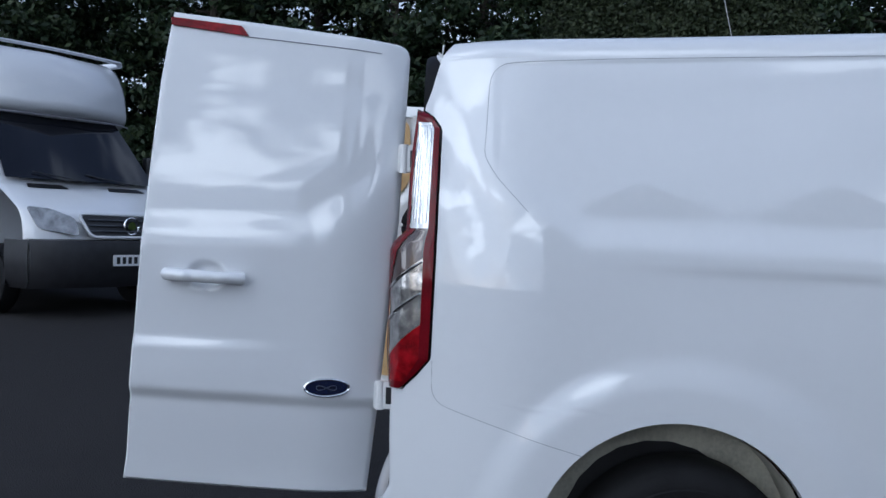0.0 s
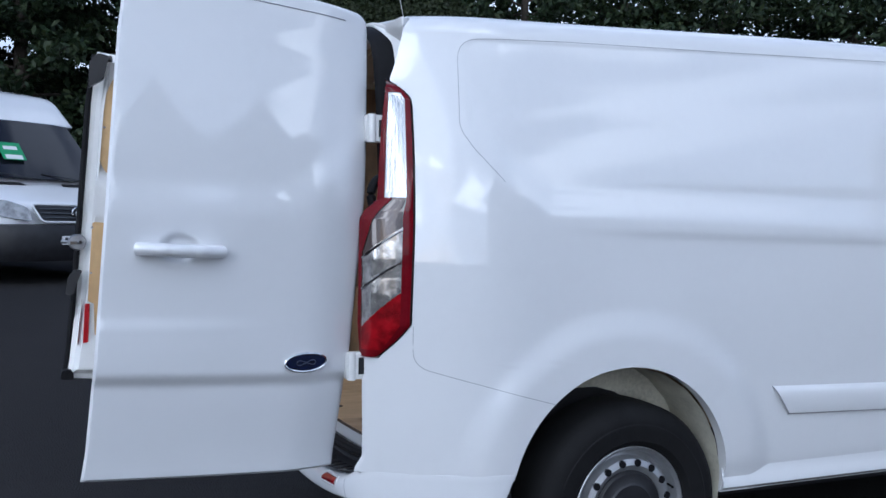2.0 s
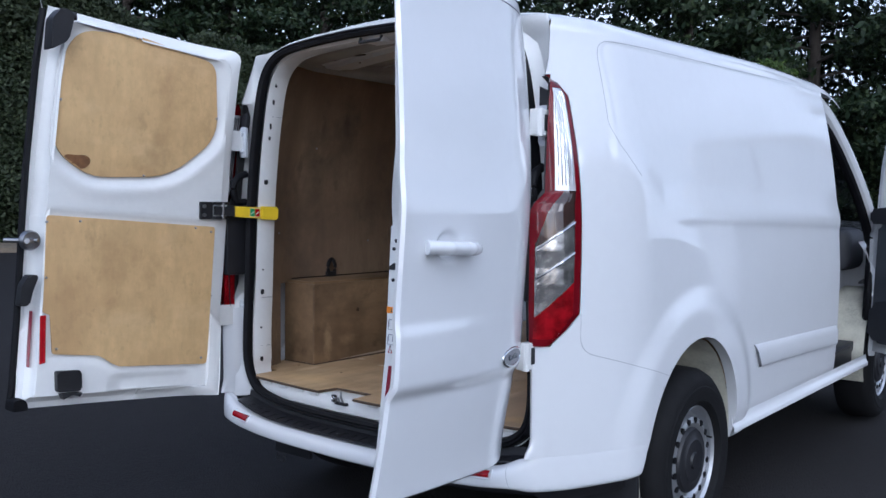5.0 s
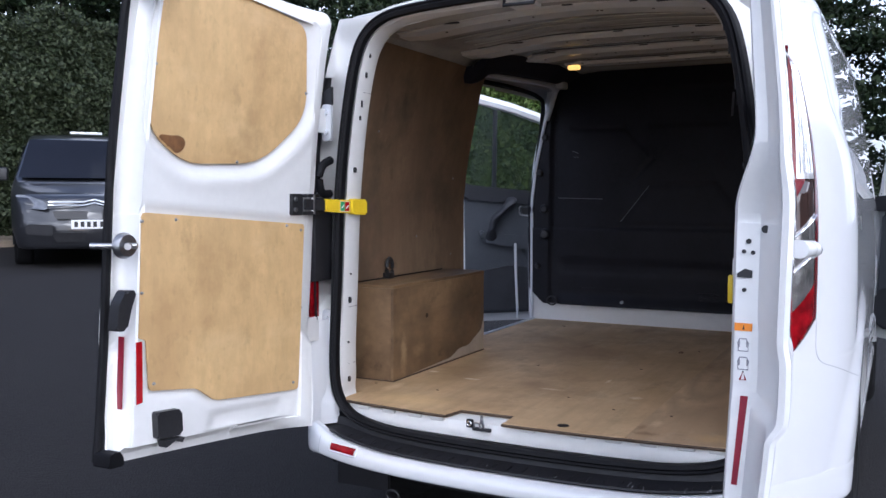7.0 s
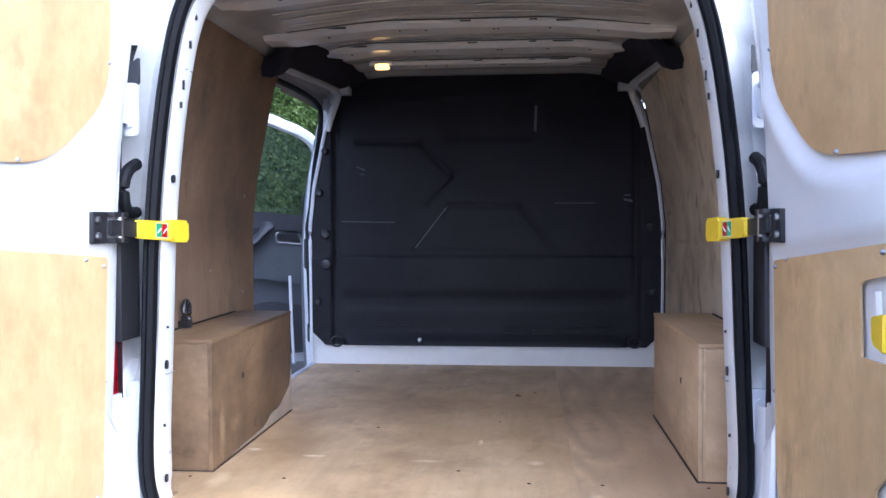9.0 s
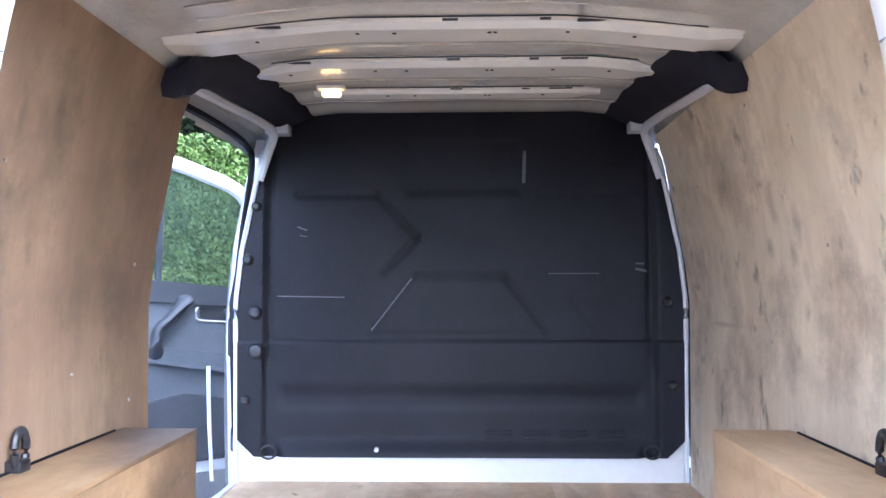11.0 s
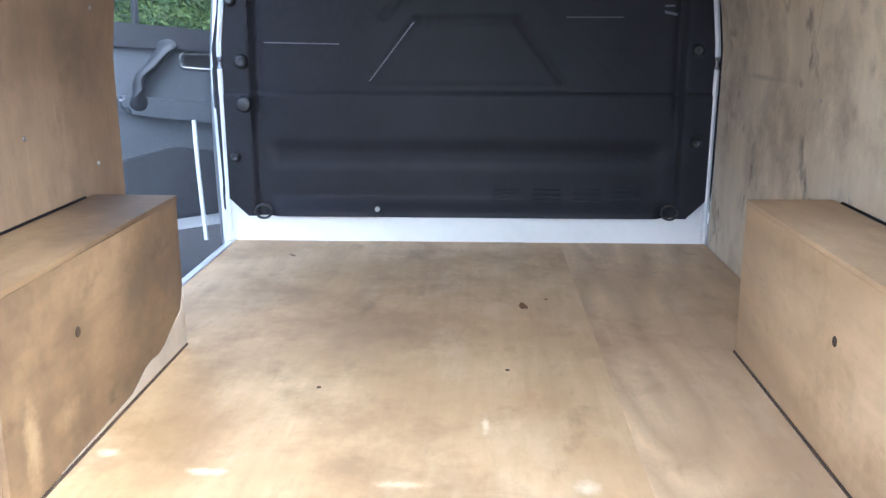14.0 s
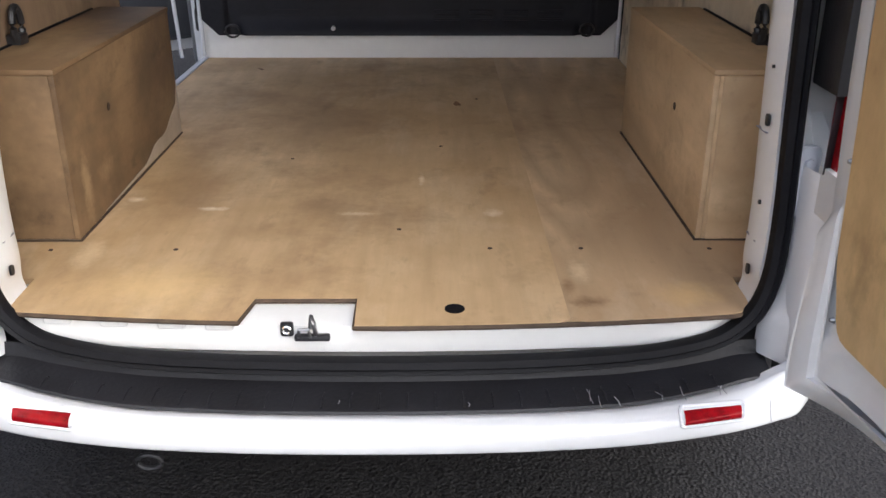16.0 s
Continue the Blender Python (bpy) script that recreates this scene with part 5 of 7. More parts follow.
        part("warning_triangle", tube([on_edge(u, v, 0.0032) for u, v in ((0.36, 0.958), (0.62, 0.958), (0.49, 0.976))], 0.0022, True, 5), REDBRIGHT, door)
        part("reflective_strip", prism([(0.43, 0.742), (0.77, 0.742), (0.77, 0.925), (0.43, 0.925)], lambda u, v, q: on_edge(u, v, 0.002 + 0.001 * q)), REDDARK, door, "dark red reflective strip")
        # lever and yellow tag in the panel's cut-out
        part("release_tag", prism(rounded([(-0.730, 1.105), (-0.690, 1.118), (-0.685, 1.160), (-0.730, 1.168)], 0.006, 3), lambda u, v, q: (u, s * (lining_y(u, v) - 0.004 - 0.010 * q), v), 0.002), YELLOW, door, "yellow plastic release tag")
        part("release_rod", tube([(u, s * (lining_y(u, v) - 0.004), v) for u, v in ((-0.690, 1.20), (-0.695, 1.165), (-0.699, 1.13))], 0.005, seg=6), WHITE_IN, door)
    # outside: lamp, handle, badge
    def out_pt(x, z, o):
        return (x, s * (door_y(x, z) + o), z)
    if s < 0:
        part("brake_lamp", prism(rounded([(-0.560, 1.958), (-0.795, 1.985), (-0.802, 2.012), (-0.585, 1.990)], [0.004, 0.003, 0.003, 0.004], 3), lambda u, v, q: out_pt(u, v, -0.004 + 0.012 * q), 0.003), REDSTOP, door, "red high-level brake lamp")
        pts = [out_pt(x, 1.925 + 0.032 * (-x - 0.14) / 0.42, 0.001) for x in np.linspace(-0.16, -0.56, 20)]
        part("pressing_line", tube(pts, 0.0018, seg=5), PRINT, door)
        # pull handle with dished recess
        hx0, hx1, hz = -0.772, -0.548, 1.222
        hp = []
        for k in range(25):
            t = k / 24
            x = lerp(hx0, hx1, t)
            d = math.hypot((x + 0.660) / 0.066, 0.1)
            hp.append(out_pt(x, hz + 0.006 - 0.010 * t, 0.008 + 0.017 * float(sstep(1.0, 0.72, d)) + 0.020 * math.sin(math.pi * t) ** 0.6))
        h = part("pull_handle", tube(hp, 0.0235, seg=14, flat=0.8), WHITE, door, "white pull handle")
        part("handle_joint", tube([out_pt(-0.715 + 0.002, hz + 0.004 + 0.0155 * math.sin(a), 0.026 + 0.0155 * math.cos(a)) for a in np.linspace(-1.4, 1.5, 10)], 0.0012, seg=5), PRINT, h)
        part("handle_gap", tube([out_pt(hx1 - 0.004, hz - 0.005 + 0.016 * math.sin(a), 0.012 + 0.016 * math.cos(a)) for a in np.linspace(-1.6, 1.6, 10)], 0.0014, seg=5), PLASTIC, h)
        # oval badge
        bx, bz = -0.292, 0.889
        badge = part("badge", prism([(bx + 0.064 * math.cos(a), bz + 0.025 * math.sin(a)) for a in np.linspace(0, 2 * math.pi, 40)[:-1]], lambda u, v, q: out_pt(u, v, 0.001 + 0.006 * q), 0.002), BADGE, door, "dark blue oval badge in a chrome ring")
        part("badge_ring", tube([out_pt(bx + 0.066 * math.cos(a), bz + 0.0265 * math.sin(a), 0.005) for a in np.linspace(0, 2 * math.pi, 48)[:-1]], 0.004, True, 8), CHROME, badge)
        part("badge_mark", tube([out_pt(bx + 0.030 * math.cos(a), bz + 0.007 * math.sin(2 * a), 0.0075) for a in np.linspace(0, 2 * math.pi, 30)[:-1]], 0.0012, True, 5), GREYTRIM, badge)
    return door


for s in (-1, 1):
    leaf = rear_door(s)
    if s > 0:
        # the left leaf is a little wider, with the overlapping edge
        for ob in (leaf, *leaf.children_recursive):
            for v in ob.data.vertices:
                v.co.x -= 0.048 * max(0.0, min(1.15, (-v.co.x - 0.12) / 0.75))

# ---- load space ----
FLOOR, BULK_X = 0.60, 2.36


def wall_y(z):
    return curve1(((0.59, 0.885), (1.30, 0.890), (1.50, 0.868), (1.86, 0.795), (2.0, 0.745)), z)


def make_floor():
    def edge(y):
        return -0.048 * (1 - (y / 0.70) ** 2)
    pts = [(-0.002, 0.700)]
    pts += [(edge(y), y) for y in np.linspace(0.66, 0.262, 10)]
    pts += [(0.050, 0.245), (0.050, 0.048)]
    pts += [(edge(y) - 0.014, y) for y in np.linspace(0.045, -0.66, 16)]
    pts += [(-0.002, -0.700), (0.05, -0.704), (0.14, -0.706), (0.145, -0.88), (0.33, -0.885), (0.335, -0.70), (1.19, -0.70), (1.195, -0.885), (BULK_X, -0.885), (BULK_X, 0.86), (1.4, 0.86), (1.36, 0.885), (1.195, 0.885), (1.19, 0.70), (0.335, 0.70), (0.33, 0.885), (0.145, 0.88), (0.14, 0.706), (0.05, 0.704)]
    seam_y = -0.352
    near = [p for p in pts if p[1] > seam_y]
    cut = next(i for i, p in enumerate(near) if p[0] > 2.0)
    near = near[:cut] + [(edge(seam_y), seam_y + 0.0001), (BULK_X, seam_y + 0.0001)] + near[cut:]
    far = [p for p in pts if p[1] <= seam_y]
    far = [(edge(seam_y), seam_y - 0.0001)] + far + [(BULK_X, seam_y - 0.0001)]
    lining = part("floor_lining", prism(near, lambda u, v, q: (u, v, FLOOR - 0.012 * q)), PLY_FLOOR, van, "worn pale plywood floor with stains and scratches")
    part("lining_edge", tube([(x - 0.0005, y, FLOOR - 0.006) for x, y in pts[:30]], 0.0055, seg=6, flat=0.9), PLY_EDGE, lining)
    part("drain_hole", rod((0.002, -0.139, FLOOR + 0.0015), (0.002, -0.139, FLOOR - 0.01), 0.019, seg=20), RUBBER, lining)
    for x, y in ((0.286, 0.46), (0.289, -0.222), (0.288, -0.42), (0.285, 0.73), (0.285, -0.70), (0.40, -0.02), (1.05, -0.12), (1.62, -0.25), (0.93, 0.30)):
        part("floor_screw", rod((x, y, FLOOR - 0.004), (x, y, FLOOR + 0.0012), 0.007, 0.005, 10), PLY_EDGE, lining)
    part("floor_sheet", prism(far, lambda u, v, q: (u, v, FLOOR - 0.012 * q)), PLY_FLOOR_B, lining, "second plywood sheet with bold grain")
    for x, y, r, a in ((2.12, 0.60, 0.022, 0.6), (1.55, -0.18, 0.035, 0.1)):
        bm = bmesh.new()
        ring_ = [(x + r * (0.8 + 0.3 * math.sin(3.1 * t + x * 9)) * math.cos(t) * math.cos(a) - r * 0.3 * math.sin(t) * math.sin(a), y + r * math.cos(t) * math.sin(a) + r * 0.35 * math.sin(t) * math.cos(a)) for t in np.linspace(0, 6.28, 18)[:-1]]
        part("floor_chip", prism(ring_, lambda u, v, q: (u, v, FLOOR - 0.002 + 0.0026 * q), 0, bm), STAIN, lining)


make_floor()


def wall_lining(s):
    """Plywood on the flanks; the left one stops at the side door."""
    x1 = 1.40 if s > 0 else 2.30
    zs = np.linspace(0.602, 1.945, 45)
    P = []
    for z in zs:
        y = wall_y(z)
        P.append([(lerp(0.095, x1, u), s * (y - (0.10 * float(sstep(0.45, 0.095, lerp(0.095, x1, u))))), z) for u in np.linspace(0, 1, 24)])
    cut = lambda i, j: not (zs[i] < 0.95 and P[i][j + 1][0] > 0.30 and P[i][j][0] < 1.20)
    ob = sheet("wall_lining", P, PLY_WALL if s > 0 else PLY_WALL_PALE, van, "stained plywood wall lining" if s > 0 else "scuffed and stained plywood wall lining, paler than the left one", cut)
    back = [[(x, y + s * 0.012, z) for x, y, z in row] for row in P]
    sheet("lining_edge", [[row[-1] for row in P], [row[-1] for row in back]], PLY_PALE, ob)
    if s < 0:
        part("lining_joint", tube([(1.46 - 0.16 * float(sstep(1.2, 1.6, z)), s * (wall_y(z) + 0.0006), z) for z in zs], 0.0014, seg=5), PLY_PALE, ob)
    for x, z in ((1.25, 1.42), (1.25, 1.05), (0.5, 1.6), (0.9, 1.15), (0.25, 1.2)) if s > 0 else ((1.26, 1.85), (1.36, 0.95), (0.9, 1.45), (1.9, 1.7), (0.4, 1.2), (1.35, 1.20)):
        y = wall_y(z) - 0.10 * float(sstep(0.45, 0.095, x))
        part("wall_screw", rod((x, s * (y + 0.002), z), (x, s * (y - 0.003), z), 0.006, 0.004, 8), STEEL, ob)
    # lashing ring at the foot of the wall
    lx = 0.62
    ring_ = part("lashing_ring", tube([(lx + 0.024 * math.cos(a), s * (wall_y(1.0) - 0.022), 1.025 + 0.040 * math.sin(a)) for a in np.linspace(0, 2 * math.pi, 20)[:-1]], 0.009, True, 8), PLASTIC, van, "black lashing ring on the wall")
    part("ring_foot", block(lx - 0.022, lx + 0.022, s * (wall_y(1.0) - 0.034), s * wall_y(1.0), 0.980, 1.005, 0.004), PLASTIC, ring_)
    return ob


for s in (-1, 1):
    wall_lining(s)


def wheel_box(s):
    """Plywood box over the wheel arch."""
    x0, x1, y0, top = 0.335, 1.196, 0.682, 0.978
    mat = PLY_BOX if s > 0 else PLY_BOX_PALE_LIT
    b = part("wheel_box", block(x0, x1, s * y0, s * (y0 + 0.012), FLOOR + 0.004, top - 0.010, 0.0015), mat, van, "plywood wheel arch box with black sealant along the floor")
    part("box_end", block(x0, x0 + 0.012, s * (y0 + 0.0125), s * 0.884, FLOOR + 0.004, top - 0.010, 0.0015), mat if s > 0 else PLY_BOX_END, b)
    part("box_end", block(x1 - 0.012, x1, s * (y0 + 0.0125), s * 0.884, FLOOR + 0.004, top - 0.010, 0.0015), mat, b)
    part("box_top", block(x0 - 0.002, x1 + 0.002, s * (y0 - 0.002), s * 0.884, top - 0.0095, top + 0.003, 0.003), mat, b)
    part("sealant_line", tube([(x0 - 0.003, s * 0.88, FLOOR + 0.002), (x0 - 0.003, s * (y0 - 0.002), FLOOR + 0.002), (x1, s * (y0 - 0.002), FLOOR + 0.001)], 0.0032, seg=6), PLY_EDGE, b)
    part("top_joint", tube([(0.12, s * 0.875, top + 0.004), (x1 - 0.05, s * 0.883, top + 0.004)], 0.004, seg=6), RUBBER, b)
    part("knot_hole", rod((0.617, s * (y0 + 0.001), 0.832), (0.617, s * (y0 - 0.0015), 0.832), 0.011, 0.009, 12), PLY_EDGE, b)
    if s > 0:
        # pale piece let into the lower front corner
        rag = [(x1 - 0.002, 0.606), (x1 - 0.002, 0.76)] + [(x1 - 0.03 - 0.33 * t, 0.70 - 0.075 * t ** 0.6 + 0.008 * math.sin(t * 11)) for t in np.linspace(0, 1, 9)] + [(0.50, 0.608)]
        part("pale_patch", prism(rag, lambda u, v, q: (u, s * (y0 - 0.0005 - 0.0015 * q), v)), PLY_PALE, b, "pale bare piece at the foot of the box")
    else:
        part("box_post", block(x0 - 0.004, x0 + 0.001, s * (y0 + 0.02), s * 0.80, FLOOR + 0.004, top - 0.012, 0.0015), mat, b)
    return b


for s in (-1, 1):
    wheel_box(s)


# ---- bulkhead ----
def segment(y, z, a, b):
    p, a, b = Vector((y, z)), Vector(a), Vector(b)
    t = max(0, min(1, (p - a).dot(b - a) / (b - a).length_squared))
    return (p - a - (b - a) * t).length


def bulk_relief(y, z):
    """Depth of the pressings, towards the load space."""
    d = 0.0
    for m in (1, -1):
        ym = y * m
        for a, b in (((0.64, 1.728), (0.325, 1.726)), ((0.325, 1.726), (0.165, 1.556)), ((0.165, 1.556), (0.293, 1.414))):
            d -= (0.0075 if m > 0 else 0.0015) * float(sstep(0.018, 0.006, segment(ym, z, a, b)))
        d -= 0.0045 * float(sstep(0.016, 0.005, segment(ym, z, (0.178, 1.402), (0.345, 1.182))))
        d -= 0.0016 * float(sstep(0.016, 0.005, segment(ym, z, (0.44, 1.312), (0.68, 1.312))))
        d -= 0.0016 * float(sstep(0.016, 0.005, segment(ym, z, (0.44, 1.312), (0.55, 1.18))))
        d -= 0.006 * float(sstep(0.014, 0.0, abs(ym - 0.745))) * float(sstep(1.02, 1.10, z))
        d += 0.02 * float(sstep(0.755, 0.775, ym))
    d -= 0.0045 * float(sstep(0.016, 0.005, segment(y, z, (-0.178, 1.402), (0.178, 1.402))))
    d -= 0.0028 * float(sstep(0.016, 0.005, segment(y, z, (-0.345, 1.172), (0.345, 1.172))))
    # small upper panel
    if abs(y + 0.02) < 0.30 and 1.66 < z < 2.0:
        q = max(abs(y + 0.02) - 0.195, abs(z - 1.835) - 0.075)
        d -= 0.006 * float(sstep(0.05, 0.010, q))
    # lower step and grille shelf
    d += 0.008 * float(sstep(1.152, 1.142, z))
    d -= 0.009 * float(sstep(0.990, 0.930, z)) * float(sstep(0.73, 0.68, abs(y)))
    d += 0.006 * float(sstep(0.905, 0.865, z)) * float(sstep(0.73, 0.68, abs(y)))
    d += 0.030 * float(sstep(0.78, 0.70, z)) * float(sstep(0.73, 0.68, abs(y)))
    return d


def make_bulkhead():
    zs, us = np.linspace(0.70, 2.075, 150), np.linspace(-1, 1, 190)
    P = np.zeros((len(zs), len(us), 3))
    for i, z in enumerate(zs):
        w = curve1(((0.70, 0.80), (0.785, 0.888), (1.30, 0.905), (1.86, 0.80), (2.0, 0.70), (2.075, 0.58)), z)
        for j, u in enumerate(us):
            y = u * w
            P[i, j] = (BULK_X - 0.02 - bulk_relief(y, z) + 0.03 * float(sstep(1.5, 2.1, z)), y, z)
    bulk = sheet("bulkhead", P, BULK, van, "black moulded bulkhead with pressed ribs and pale scuffs")
    for k in range(4):
        y0 = -0.10 - 0.145 * k
        for m in range(5):
            part("grille_slot", block(BULK_X - 0.034, BULK_X - 0.012, y0 - 0.105, y0, 0.795 - m * 0.018, 0.803 - m * 0.018, 0.002), BULK, bulk)
    for k in range(3):
        for m in range(2):
            part("grille_slot", block(BULK_X - 0.026, BULK_X - 0.018, 0.16 + 0.15 * k, 0.27 + 0.15 * k, 0.800 - m * 0.022, 0.804 - m * 0.022, 0.001), BULK, bulk)
    # scuffs
    for a, b, w in (((0.345, 1.19), (0.185, 1.395), 0.006), ((-0.257, 1.77), (-0.262, 1.90), 0.013), ((0.72, 1.325), (0.45, 1.320), 0.004), ((-0.35, 1.412), (-0.55, 1.412), 0.003), ((0.60, 1.585), (0.64, 1.60), 0.005), ((0.60, 1.56), (0.63, 1.565), 0.003), ((-0.69, 1.43), (-0.735, 1.42), 0.010), ((-0.69, 1.45), (-0.725, 1.45), 0.006)):
        n = 14
        rows = [[(BULK_X - 0.0222 - bulk_relief(lerp(a[0], b[0], k / n), lerp(a[1], b[1], k / n)) + 0.03 * float(sstep(1.5, 2.1, lerp(a[1], b[1], k / n))), lerp(a[0], b[0], k / n) + dy * (1 if abs(a[1] - b[1]) > abs(a[0] - b[0]) * 0.5 else 0), lerp(a[1], b[1], k / n) + (0 if abs(a[1] - b[1]) > abs(a[0] - b[0]) * 0.5 else dy)) for k in range(n + 1)] for dy in (-w / 2, w / 2)]
        sheet("scuff_mark", rows, SCUFF, bulk)
    part("foot_bolt", rod((BULK_X - 0.04, 0.32, 0.731), (BULK_X - 0.065, 0.32, 0.731), 0.009, seg=10), STEEL, bulk)
    for y, z in ((0.74, 0.72), (-0.74, 0.725)):
        part("cable_loop", tube([(BULK_X - 0.06, y + 0.03 * math.cos(a), z + 0.025 * math.sin(a)) for a in np.linspace(0, 2 * math.pi, 18)[:-1]], 0.005, True, 6), PLASTIC, bulk)
    for y, z, r in ((0.83, 1.47, 0.022), (0.80, 1.26, 0.026), (0.795, 1.11, 0.030), (0.835, 0.92, 0.018), (0.80, 1.68, 0.020), (-0.81, 1.30, 0.022), (-0.82, 0.98, 0.020)):
        clip = part("edge_clip", turned([(0.0, -0.018), (r * 0.5, -0.020), (r * 0.8, -0.016), (r, -0.004), (r * 1.05, 0.0)], (0, 0, 0), 18), PLASTIC, bulk)
        clip.data.transform(Matrix.Translation((BULK_X - 0.022 - bulk_relief(y, z) + 0.03 * float(sstep(1.5, 2.1, z)), y, z)) @ Euler((0, 0, -math.pi / 2)).to_matrix().to_4x4())
    # white foot below the bulkhead
    foot = part("bulkhead_foot", block(BULK_X - 0.012, BULK_X + 0.03, -0.89, 0.89, 0.565, 0.80, 0.004), WHITE_IN, van, "white painted metal under the bulkhead")
    for y in (0.34, -0.34, -0.66):
        part("foot_bolt", rod((BULK_X - 0.010, y, 0.685), (BULK_X - 0.018, y, 0.685), 0.010, seg=10), WHITE_IN, foot)
    # corner pieces beside the bulkhead
    for s in (-1, 1):
        rows = []
        for x, k in ((1.165, 0.0), (1.17, 0.0), (1.22, 0.10), (1.28, 0.45), (1.40, 0.62), (1.65, 0.75), (1.95, 0.87), (2.30, 1.0)):
            big = ((0.640, 2.004), (0.640, 1.985), (0.672, 1.945), (0.702, 1.908), (0.716, 1.872), (0.742, 1.862), (0.776, 1.868), (0.785, 1.94))
            small = ((0.560, 2.055), (0.575, 2.030), (0.610, 2.010), (0.640, 1.998), (0.660, 1.988), (0.680, 1.982), (0.700, 1.980), (0.730, 1.985))
            rows.append([(x, s * (lerp(p[0], q[0], k)), lerp(p[1], q[1], k)) for p, q in zip(big, small)])
        rows.insert(0, [(1.165, s * lerp(y, 0.73, 0.9), lerp(z, 1.95, 0.9)) for _, y, z in [(0, abs(p[1]), p[2]) for p in rows[0]]])
        sheet("corner_foam", rows, FOAM, van, "black foam cover along the roof edge")
        part("roof_rail", tube(fine([(1.26, s * 0.738, 1.925), (1.65, s * 0.728, 1.945), (2.02, s * 0.715, 1.962), (2.24, s * 0.715, 1.955), (2.29, s * 0.748, 1.885), (2.30, s * 0.785, 1.78)], 6), 0.018, seg=8), BODYGREY, van, "pale painted rail over the side door")
        part("rail_end", block(2.215, 2.30, s * 0.655, s * 0.745, 1.952, 1.992, 0.006), BODYGREY, van)
        part("side_edge", tube([(2.318, s * (wall_y(z) - 0.012), z) for z in np.linspace(0.61, 1.90, 30)], 0.010, seg=6), BODYGREY, van)


make_bulkhead()

# ---- roof inside ----
def ceiling_z(y, x=1.0):
    skin = roof_section(x)[::-1]
    under = float(np.interp(abs(y), [v[0] for v in skin], [v[1] for v in skin])) - 0.024
    return min(2.020 + rise(x) * 0.45 - 0.070 * (abs(y) / 0.76) ** 14, under)


def roof_beam(head, x0, w, h, reach, tip):
    """A hat-section cross beam with thin flanges; its ends narrow over the last stretch."""
    ys = np.linspace(-reach, reach, 48)
    rows = []
    for dx, dz in ((-1.0, 0.004), (-1.0, -0.005), (-0.74, -0.008), (-0.66, -h), (-0.1, -h * 1.06), (0.66, -h), (0.74, -0.008), (1.0, -0.006), (1.0, 0.004)):
        rows.append([(x0 + dx * w * lerp(tip, 1.0, float(sstep(0.0, 0.13, reach - abs(y)))), y, ceiling_z(y, x0) + dz * lerp(0.5, 1.0, float(sstep(0.0, 0.10, reach - abs(y))))) for y in ys])
    beam = sheet("cross_beam", rows, WHITE_IN, head)
    for y in (-0.47, -0.30, -0.115, -0.10, 0.145, 0.24, 0.50):
        if abs(y) < reach - 0.1:
            part("beam_hole", rod((x0 - w * 0.35, y, ceiling_z(y, x0) - h * 1.06 + 0.004), (x0 - w * 0.35, y, ceiling_z(y, x0) - h * 1.06 - 0.0015), 0.0055, seg=8), PLASTIC, beam)
    for y, half, mat in ((0.47, 0.040, DARKTRIM), (-0.36, 0.040, DARKTRIM), (-0.24, 0.014, DARKTRIM), (0.26, 0.045, PAPER), (-0.12, 0.045, PAPER), (0.0, 0.020, DARKTRIM)):
        if abs(y) < reach - 0.08:
            part("beam_slot", block(x0 - w * 0.97, x0 - w * 0.80, y - half, y + half, ceiling_z(y, x0) - 0.0085, ceiling_z(y, x0) - 0.004, 0.001), mat, beam)
    part("beam_gap", tube([(x0 - w * 1.03, y, ceiling_z(y, x0) - 0.002) for y in ys[3:-3]], 0.0022, seg=5), DARKTRIM, beam)
    return beam


